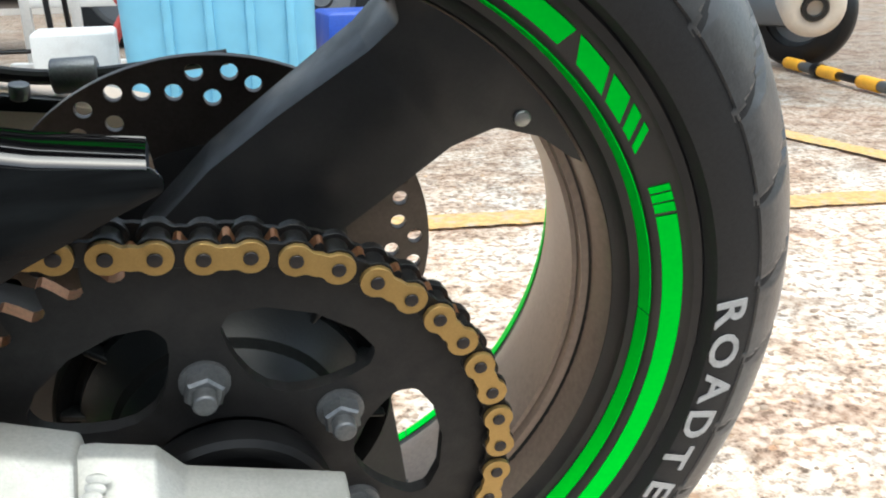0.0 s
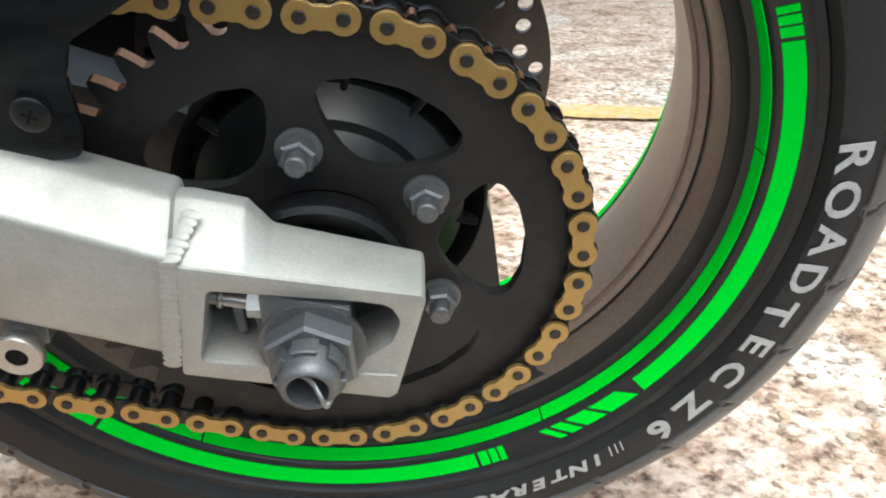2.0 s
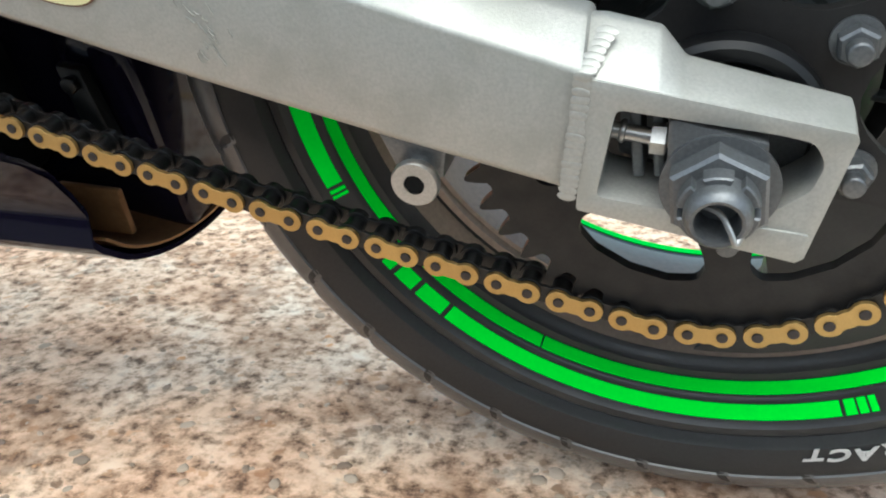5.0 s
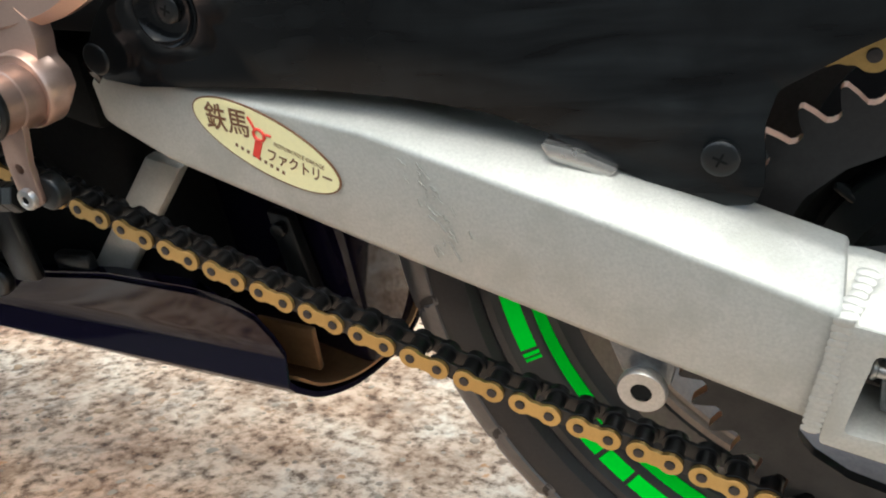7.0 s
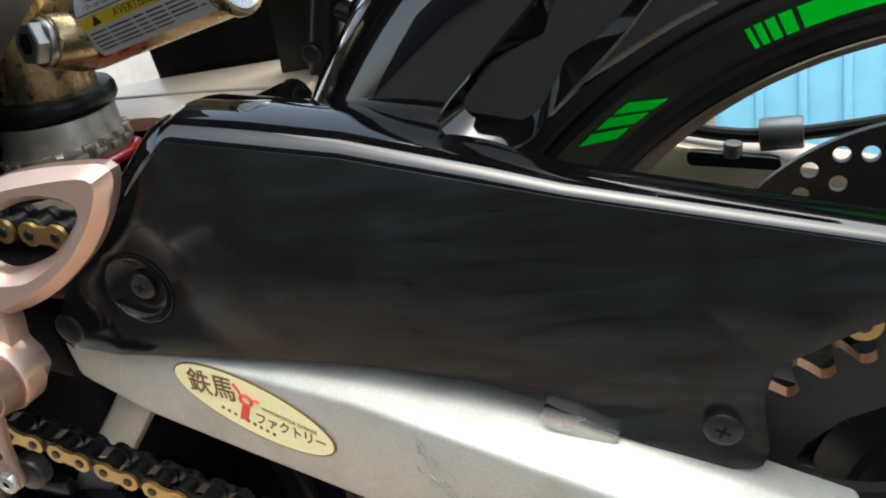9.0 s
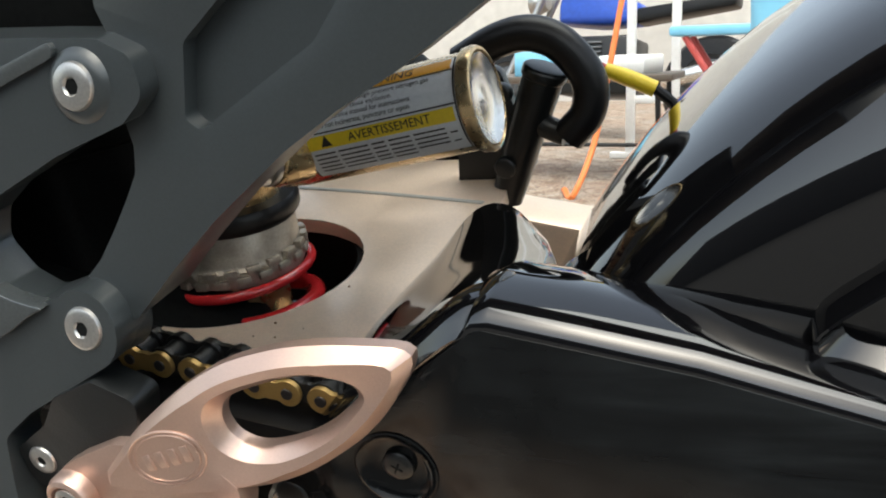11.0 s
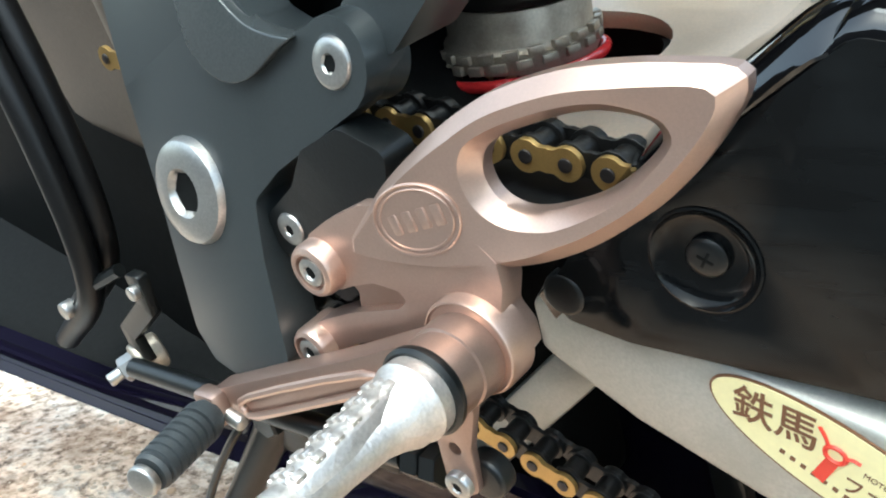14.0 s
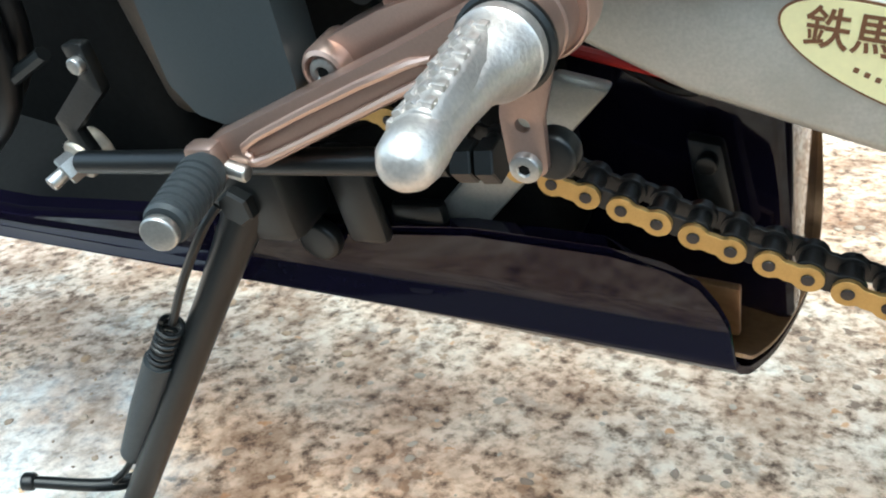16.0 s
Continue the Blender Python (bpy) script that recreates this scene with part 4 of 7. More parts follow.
def build_swingarm():
    def sec(x, yo, zb, zt, yb, zt2, yin):
        return [(x, yo, zb + 0.004), (x, yo, zt), (x, yb, zt2), (x, yin, zt2 - 0.002), (x, yin, zb), (x, yo + 0.004, zb)]
    rows = [(-0.410, -0.106, 0.104, 0.128, -0.094, 0.132, -0.060), (-0.402, -0.108, 0.1005, 0.131, -0.090, 0.140, -0.060), (-0.369, -0.112, 0.084, 0.1310, -0.090, 0.140, -0.062), (-0.316, -0.1195, 0.0685, 0.1215, -0.098, 0.1300, -0.070),
            (-0.236, -0.130, 0.045, 0.1065, -0.108, 0.1135, -0.082), (-0.127, -0.145, 0.0155, 0.0745, -0.123, 0.0860, -0.104), (-0.045, -0.156, -0.0055, 0.0475, -0.134, 0.0600, -0.116)]
    bm = bevel_sharp(loft([sec(*r) for r in rows]), 0.0022, 20, 2)
    arm = part("swingarm", bm, M_ALU, bike, "satin silver aluminium swingarm with a bevelled top edge")

    # end casting with the axle slot
    def face(x, z):
        return -0.1572 + 0.0900 * max(0.0, x + 0.045)

    def crest(x):
        return 0.0470 - 0.3220 * (x + 0.047)
    rim_line = [(-0.044, 0.0455), (0.0435, crest(0.0435)), (0.0452, 0.0150), (0.0300, -0.0335), (0.0270, -0.0352), (-0.052, -0.0078)]
    slot = rounded([(-0.0345, 0.0330), (0.0200, 0.0190), (0.0315, 0.0150), (0.0350, 0.0060), (0.0310, -0.0040), (0.0200, -0.0110), (0.0080, -0.0165), (-0.0440, -0.0020)], [0.003, 0.004, 0.008, 0.008, 0.008, 0.006, 0.004, 0.003], 4)
    bm = plate(rounded(rim_line, 0.0018, 3), face, -0.1235, [slot], bevel=0.0012)
    part("end_casting", bm, M_ALU, arm, "cast aluminium axle end with a slot")
    bm = loft([[(x, face(x, 0) + sink, crest(x) - sink), (x, -0.1300, zb), (x, -0.1215, zb - 0.0012), (x, -0.1215, crest(x) - 0.012)] for x, zb, sink in ((-0.050, 0.0585, 0.0030), (-0.040, 0.0575, 0.0006), (-0.0205, 0.0512, 0.0004), (-0.0125, 0.0390, 0.0004), (0.0448, 0.0195, 0.0004))])
    part("top_flange", bevel_sharp(bm, 0.0012, 20), M_ALU, arm)
    bm = plate(rounded([(0.0080, -0.0165), (0.0315, -0.0225), (0.0275, -0.0345), (0.0030, -0.0262)], 0.0015, 3), lambda x, z: face(x, z) - 0.0012, -0.130, bevel=0.0012)
    part("lower_ledge", bm, M_ALU, arm, "thick lower lip of the axle end")
    # weld bead of overlapping ripples, from the top facet down the arm's face
    seam = [Vector(q) for q in ((-0.0380, -0.1395, 0.0555), (-0.0450, -0.1570, 0.0462), (-0.0500, -0.1576, 0.0200), (-0.0555, -0.1572, -0.0045))]
    rnd = random.Random(8)
    for q, r, cnt, tip in zip(seam, seam[1:], (7, 9, 9), (-55, 0, 0)):
        for k in range(cnt):
            bm = bmesh.new()
            bmesh.ops.create_uvsphere(bm, u_segments=14, v_segments=8, radius=1)
            moved(bm, Matrix.Translation(q.lerp(r, k / cnt)) @ Matrix.Rotation(radians(tip), 4, "X") @ Matrix.Rotation(0.24 + rnd.gauss(0, 0.08), 4, "Y") @ Matrix.Diagonal((0.0036 + rnd.gauss(0, 0.0003), 0.00042 + rnd.gauss(0, 0.00006), 0.0021, 1)))
            part("weld_ripple", bm, M_WELD, arm)
    # axle block, adjuster, nut
    bm = plate(rounded([(-0.017, 0.0275), (0.0165, 0.0165), (0.0140, -0.0150), (-0.019, -0.0055)], 0.002, 2), -0.153, -0.120, bevel=0.0010)
    part("axle_block", bm, M_ZINC, arm, "grey axle adjuster block")
    part("adjuster_screw", rod((-0.040, -0.141, 0.018), (-0.015, -0.143, 0.013), 0.0032, n=16), M_STEEL, arm, "threaded adjuster screw")
    part("lock_nut", hexagon((-0.0245, -0.142, 0.0145), (-0.0185, -0.142, 0.0135), 0.0062, 0.0008), M_STEEL, arm)
    part("screw_head", rod((-0.036, -0.141, 0.0172), (-0.0335, -0.141, 0.0166), 0.0046, n=16, round_end=0.001), M_STEEL, arm)
    for x in (-0.030, -0.022):
        part("block_rib", box(x - 0.0022, x + 0.0022, -0.1400, -0.1210, -0.004, 0.029, 0.001), M_ZINC, arm)
    part("slot_back", plate(rounded([(-0.036, 0.030), (0.034, 0.010), (0.026, -0.020), (-0.040, -0.003)], 0.002, 2), -0.1215, -0.119), M_ZINC, arm)
    part("washer", revolve([(0, 0.006), (0, 0.0205), (0.0012, 0.0212), (0.003, 0.0212), (0.003, 0.006)], (0, -0.1520, 0), OUT, 48), M_ZINC, arm, "round axle washer")
    nut = part("axle_nut", hexagon((0, -0.1545, 0), (0, -0.1645, 0), 0.0192, 0.0014), M_ZINC, bike, "grey castellated axle nut")
    for k in range(6):
        a0, a1 = radians(60 * k + 9), radians(60 * k + 51)
        sec2 = []
        for a in [a0 + (a1 - a0) * j / 5 for j in range(6)]:
            sec2.append((a, 0.0142))
        outline = [(r * math.cos(a), r * math.sin(a)) for a, r in sec2] + [(0.0108 * math.cos(a), 0.0108 * math.sin(a)) for a, r in reversed(sec2)]
        part("castellation", plate(outline, -0.1715, -0.1640, bevel=0.0006, seg=1), M_ZINC, nut)
    part("axle_end", revolve([(0, 0.0), (0, 0.0118), (0.0205, 0.0118), (0.0235, 0.0105), (0.0245, 0.0092), (0.0242, 0.0080), (0.020, 0.0074), (0.006, 0.0072), (0.006, 0.0)], (0, -0.1540, 0), OUT, 32), M_ZINC, nut, "hollow axle end")
    part("cotter_pin", tube([(-0.011, -0.1700, 0.004), (0.0, -0.1735, 0.002), (0.004, -0.1775, -0.003), (0.006, -0.1790, -0.0075), (0.0078, -0.1770, -0.0055)], 0.0011, 8), M_STEEL, nut, "bent split pin")
    # paddock stand bobbin
    c = Vector((-0.120, 0, -0.003))
    part("bobbin", revolve([(0.0, 0.0045), (0.0, 0.0098), (0.0012, 0.0104), (0.004, 0.0104), (0.005, 0.0080), (0.014, 0.0075), (0.014, 0.0)], c + Vector((0, -0.147, 0)), (0, 1, 0), 32), M_STEEL, arm, "bright steel stand bobbin")
    # near-black disc for the shade inside the bobbin
    part("bobbin_socket", revolve([(0.0005, 0.0), (0.0005, 0.0048), (0.003, 0.0048)], c + Vector((0, -0.147, 0)), (0, 1, 0), 6), M_DARK, arm)
    part("bobbin_lug", bevel_sharp(loft([[(-0.135, -0.140, 0.020), (-0.105, -0.140, 0.012), (-0.105, -0.110, 0.012), (-0.135, -0.110, 0.020)], [(-0.130, -0.138, -0.001), (-0.110, -0.138, -0.006), (-0.110, -0.112, -0.006), (-0.130, -0.112, -0.001)]]), 0.002), M_ZINC, arm)
    return arm


swingarm = build_swingarm()


def build_guard():
    """Gloss black chain guard with its upper ledge, and the hugger that rises from it."""
    outline = [(-0.286, 0.2285), (-0.212, 0.2125), (-0.131, 0.188), (-0.033, 0.162), (0.000, 0.157), (0.003, 0.150), (-0.012, 0.144), (-0.044, 0.130), (-0.069, 0.117), (-0.0735, 0.104), (-0.0735, 0.083), (-0.0765, 0.0735), (-0.0880, 0.0730), (-0.0950, 0.0745),
               (-0.1108, 0.0797), (-0.1313, 0.0890), (-0.1555, 0.1030), (-0.178, 0.1112), (-0.2165, 0.1188), (-0.2545, 0.1232), (-0.2835, 0.1255), (-0.3597, 0.1290), (-0.383, 0.1340), (-0.390, 0.1450), (-0.374, 0.164), (-0.346, 0.186)]
    eye = (-0.3300, 0.1640)

    def face(x, z):
        return -0.1210 - 0.05 * max(0.0, 0.14 - z) * max(0.0, min(1.0, (x + 0.30) / 0.2))
    guard = part("chain_guard", plate(rounded(outline, 0.006, 3), face, lambda x, z: face(x, z) + 0.003, [circle(*eye, 0.0172, 40)], bevel=0.001), M_RUBBED, bike, "black plastic chain guard, polished and finely scratched")

    def arc(x, z, back, top, n=6):
        """Rounded shoulder from the guard's face to its ledge, then flat to the back."""
        pts = [(x, -0.1205 + 0.013 * (1 - math.cos(radians(90 * k / n))), z - 0.001 + top * math.sin(radians(90 * k / n))) for k in range(n + 1)]
        for k in range(1, 7):
            u = k / 6
            pts.append((x, -0.1075 + (back + 0.1075) * u, z + top + 0.003 * u - 0.020 * u * u))
        for k in range(6, -1, -1):
            u = k / 6
            pts.append((x, -0.1075 + (back + 0.1075) * u + 0.001, z + top + 0.003 * u - 0.020 * u * u - 0.004))
        pts.append((x, -0.116, z - 0.003))
        return pts
    ledge = loft([arc(-0.291, 0.2265, -0.058, 0.0060), arc(-0.288, 0.2283, -0.054, 0.0080), arc(-0.282, 0.2280, -0.052, 0.0092), arc(-0.250, 0.2205, -0.050, 0.0095), arc(-0.212, 0.2125, -0.054, 0.0088), arc(-0.160, 0.1970, -0.070, 0.0078), arc(-0.131, 0.188, -0.094, 0.007), arc(-0.033, 0.162, -0.098, 0.006), arc(-0.002, 0.157, -0.102, 0.005)])
    part("ledge", ledge, M_GLOSS, guard, "gloss black rounded upper ledge", smooth=60)
    tops = [[(-0.394, -0.1205, 0.142), (-0.388, -0.106, 0.155), (-0.382, -0.090, 0.166), (-0.376, -0.074, 0.174)],
            [(-0.352, -0.1205, 0.180), (-0.352, -0.106, 0.192), (-0.358, -0.070, 0.195), (-0.366, -0.034, 0.187)],
            [(-0.318, -0.1205, 0.207), (-0.319, -0.106, 0.218), (-0.332, -0.052, 0.211), (-0.356, 0.010, 0.193)],
            [(-0.296, -0.1205, 0.2235), (-0.297, -0.104, 0.2335), (-0.317, -0.034, 0.2165), (-0.347, 0.056, 0.200)],
            [(-0.282, -0.118, 0.224), (-0.282, -0.103, 0.234), (-0.302, -0.024, 0.215), (-0.325, 0.052, 0.203)],
            [(-0.268, -0.115, 0.212), (-0.268, -0.102, 0.224), (-0.287, -0.020, 0.208), (-0.300, 0.026, 0.194)]]
    part("front_panel", quilt(tops, 14, 20, (0.002, 0.004, -0.012)), M_GLOSS, guard, "gloss black slanting front panel", smooth=60)
    # screws with a cross recess: one on the rear tab, one down in a round dish
    for (x, z), y, r in (((-0.0885, 0.0928), -0.1272, 0.0070), (eye, -0.1205, 0.0066)):
        head = part("guard_screw", revolve([(-0.004, r * 0.98), (-0.0012, r), (-0.0004, r * 0.86), (0.0, r * 0.55), (0.0, 0.0)], (x, y, z), OUT, 32), M_BLACKMETAL, guard, "black cross-head screw")
        # cross slots are near-black bars, their shade given by colour
        for turn in (0.5, 0.5 + math.pi / 2):
            bm = box(-r * 0.42, r * 0.42, -0.0003, 0.0004, -r * 0.075, r * 0.075, 0.0002)
            part("cross_recess", moved(bm, Matrix.Translation((x, y, z)) @ Matrix.Rotation(turn, 4, "Y")), M_DARK, head)
    part("screw_recess", revolve([(0.0004, 0.0178), (0.0006, 0.0170), (-0.0008, 0.0160), (-0.0024, 0.0138), (-0.0034, 0.0105), (-0.0036, 0.0)], (eye[0], -0.1210, eye[1]), OUT, 48), M_RUBBED, guard, "black round dish", smooth=60)
    part("bushing", rod((-0.3830, -0.1218, 0.1440), (-0.3830, -0.0950, 0.1440), 0.0085, n=32, round_end=0.002), M_BLACKMETAL, bike, "black bushing at the guard's front end")
    part("guard_bracket", plate(rounded([(-0.1575, 0.1005), (-0.1440, 0.0968), (-0.1260, 0.0885), (-0.1310, 0.0850), (-0.1540, 0.0930)], 0.0015, 3), -0.1262, -0.1150, bevel=0.0008), M_SILVER, guard, "bright bracket under the guard")
    # hugger: a shell over the front of the tyre
    sections = []
    for k in range(17):
        a = radians(108 + 42 * k / 16)
        ring = []
        for j in range(17):
            u = -1 + 2 * j / 16
            y = WHEEL_Y + 0.118 * math.sin(u * 1.5) / math.sin(1.5)
            rr = 0.345 - 0.062 * (abs(u) ** 3.0) - (0.030 * max(0.0, abs(u) - 0.86) / 0.14)
            ring.append(Vector((rr * math.cos(a), y, rr * math.sin(a))))
        inner = []
        for p in reversed(ring):
            d = Vector((p.x, (p.y - WHEEL_Y) * 0.8, p.z)).normalized()
            inner.append(p - d * 0.004)
        sections.append([tuple(p) for p in ring] + [tuple(p) for p in inner])
    hug = part("hugger", loft(sections), M_GLOSS, bike, "gloss black rear hugger over the tyre", smooth=45)
    # moulded pocket in the hugger's side wall: a bevelled rim round a sunken floor
    lip = [(-0.0905, 0.2500), (-0.1045, 0.2355), (-0.1205, 0.2220), (-0.1380, 0.2085), (-0.1445, 0.2030), (-0.1560, 0.2000), (-0.1730, 0.2050), (-0.1785, 0.2130), (-0.1740, 0.2200), (-0.1630, 0.2290), (-0.1485, 0.2400), (-0.1330, 0.2520), (-0.1150, 0.2680), (-0.0980, 0.2760), (-0.0850, 0.2700), (-0.0830, 0.2600)]
    edge, OUTER = flowing(lip, 4), -0.1010
    cx, cz = sum(x for x, z in edge) / len(edge), sum(z for x, z in edge) / len(edge)

    def inward(x, z, by):
        d = Vector((cx - x, cz - z))
        return x + d.x / d.length * by, z + d.y / d.length * by
    loops = [[(x, -0.0860, z) for x, z in edge], [(x, OUTER, z) for x, z in edge], [(*inward(x, z, 0.0016),) for x, z in edge], [(*inward(x, z, 0.0100),) for x, z in edge]]
    loops[2] = [(x, OUTER - 0.0004, z) for x, z in loops[2]]
    loops[3] = [(x, OUTER + 0.0085, z) for x, z in loops[3]]
    part("pocket_rim", loft(loops, caps=False), M_GLOSS, hug, "gloss black bevelled rim of a pocket", smooth=40)
    part("pocket_floor", plate([(x, z) for x, y, z in loops[3]], OUTER + 0.0084, -0.0850), M_GLOSS, hug, "gloss black pocket floor")
    return guard


guard = build_guard()


# ---- frame, engine side and shock ----
def build_frame():
    out = Vector((0, -1, 0.205)).normalized()

    def face(x, z):
        return -0.1842 + 0.205 * z + 3.2 * max(0.0, -0.545 - x) ** 2

    def sunk(depth):
        return lambda x, z: face(x, z) + depth
    boss = [(-0.446 + 0.0168 * math.cos(radians(a)), 0.233 + 0.0168 * math.sin(radians(a))) for a in (125, 105, 85, 65, 45, 25, 5, -15, -35, -55)]
    main = [(-0.655, 0.440), (-0.560, 0.405), (-0.485, 0.348), (-0.440, 0.344), (-0.413, 0.341), (-0.399, 0.334), (-0.396, 0.320), (-0.407, 0.311), (-0.442, 0.301), (-0.477, 0.287), (-0.492, 0.277), (-0.496, 0.264), (-0.484, 0.2500), (-0.470, 0.2430)] + boss + [(-0.4840, 0.1965), (-0.5020, 0.1840), (-0.5030, 0.160), (-0.5005, 0.130), (-0.4990, 0.1160), (-0.510, 0.1070), (-0.5240, 0.1040), (-0.5400, 0.1035), (-0.5540, 0.1075),
            (-0.5665, 0.120), (-0.5720, 0.150), (-0.5765, 0.175), (-0.5825, 0.195), (-0.5940, 0.2269), (-0.6045, 0.262), (-0.6155, 0.300), (-0.6275, 0.340), (-0.645, 0.400)]
    fr = part("frame", plate(rounded(main, 0.008, 4), face, sunk(0.020), bevel=0.0075, seg=5), M_FRAME, bike, "dark grey painted aluminium frame plate")
    rib = [(-0.600, 0.376), (-0.576, 0.337), (-0.562, 0.315), (-0.547, 0.293), (-0.532, 0.275), (-0.525, 0.263), (-0.522, 0.247), (-0.514, 0.2370), (-0.502, 0.2310), (-0.487, 0.2315), (-0.468, 0.2410), (-0.461, 0.2440), (-0.470, 0.2460), (-0.480, 0.2490), (-0.488, 0.2535), (-0.4975, 0.2620), (-0.5035, 0.270), (-0.517, 0.293), (-0.532, 0.318), (-0.541, 0.340), (-0.560, 0.376)]
    # the lighter paint puts the light on the rib into its colour
    part("frame_rib", plate(flowing(rib, 3), sunk(-0.0045), sunk(0.004), bevel=0.0036, seg=4), M_FRAMELIT, fr, "raised grey rib, painted lighter where light catches it")
    rib2 = [(-0.540, 0.3290), (-0.522, 0.3165), (-0.506, 0.3160), (-0.468, 0.3265), (-0.431, 0.3370), (-0.432, 0.3425), (-0.470, 0.3325), (-0.504, 0.3225), (-0.518, 0.3230), (-0.532, 0.3350)]
    part("frame_rib", plate(rounded(rib2, 0.003, 3), sunk(-0.0025), sunk(0.004), bevel=0.0018), M_FRAMELIT, fr, "thin raised grey rib")

    def sface(depth):
        return lambda x, z: -0.1733 + 0.205 * z + depth
    strut = [(-0.4515, 0.2475), (-0.444, 0.238), (-0.428, 0.232), (-0.404, 0.2535), (-0.383, 0.2705), (-0.349, 0.2940), (-0.326, 0.3065), (-0.303, 0.3170), (-0.276, 0.3320), (-0.230, 0.3590), (-0.230, 0.440), (-0.420, 0.440), (-0.420, 0.350), (-0.412, 0.330), (-0.4160, 0.312), (-0.4135, 0.300), (-0.4150, 0.290), (-0.4210, 0.281), (-0.4300, 0.269), (-0.4400, 0.257)]
    hole = [(-0.3835, 0.3345), (-0.3880, 0.3080), (-0.3820, 0.3035), (-0.3310, 0.3295), (-0.3160, 0.3470), (-0.3160, 0.3760), (-0.3450, 0.3620)]
    sub = part("subframe", plate(rounded(strut, 0.005, 3), sface(0.0), sface(0.034), [rounded(hole, 0.004, 3)], bevel=0.004, seg=3), M_FRAME, bike, "dark grey painted subframe strut with a cast pocket")
    part("pocket_floor", plate([(-0.392, 0.300), (-0.325, 0.328), (-0.306, 0.345), (-0.306, 0.385), (-0.350, 0.372), (-0.392, 0.340)], sface(0.008), sface(0.030)), M_FRAME, sub, "recessed grey pocket floor")
    for c in ((-0.4450, -0.1325, 0.2335), (-0.4235, -0.1165, 0.3255)):
        part("bolt_boss", revolve([(0, 0.0), (0, 0.0098), (-0.0012, 0.0125), (-0.004, 0.0150), (-0.022, 0.0155)], Vector(c) + out * 0.0038, out, 40), M_FRAME, fr, "round painted boss")
        socket_bolt(fr, Vector(c) + out * 0.0058, out, 0.0092, 0.005, 0.0032, M_STEEL, "bright round-headed frame bolt", "frame_bolt")
    socket_bolt(fr, (-0.5465, -0.1500, 0.1860), out, 0.0240, 0.006, 0.0098, M_STEEL, "broad bright swingarm pivot bolt", "pivot_bolt")
    return fr


def build_tail():
    """Unseen seat and tail above the frame, added to keep sky out of reflections."""
    secs = []
    for x, w, z0, z1 in ((-0.66, 0.105, 0.545, 0.66), (-0.45, 0.115, 0.525, 0.64), (-0.20, 0.105, 0.535, 0.66), (0.12, 0.060, 0.600, 0.70)):
        secs.append([(x, 0.025 + u * w, z) for u, z in ((-0.75, z0), (-1.0, z0 + 0.03), (-0.9, z1 - 0.02), (-0.5, z1), (0.5, z1), (0.9, z1 - 0.02), (1.0, z0 + 0.03), (0.75, z0))])
    part("tail_unit", loft(secs), M_BLACKRUBBER, bike, "unseen black seat and tail mass, added to block sky", smooth=50)


frame_part = build_frame()
build_tail()


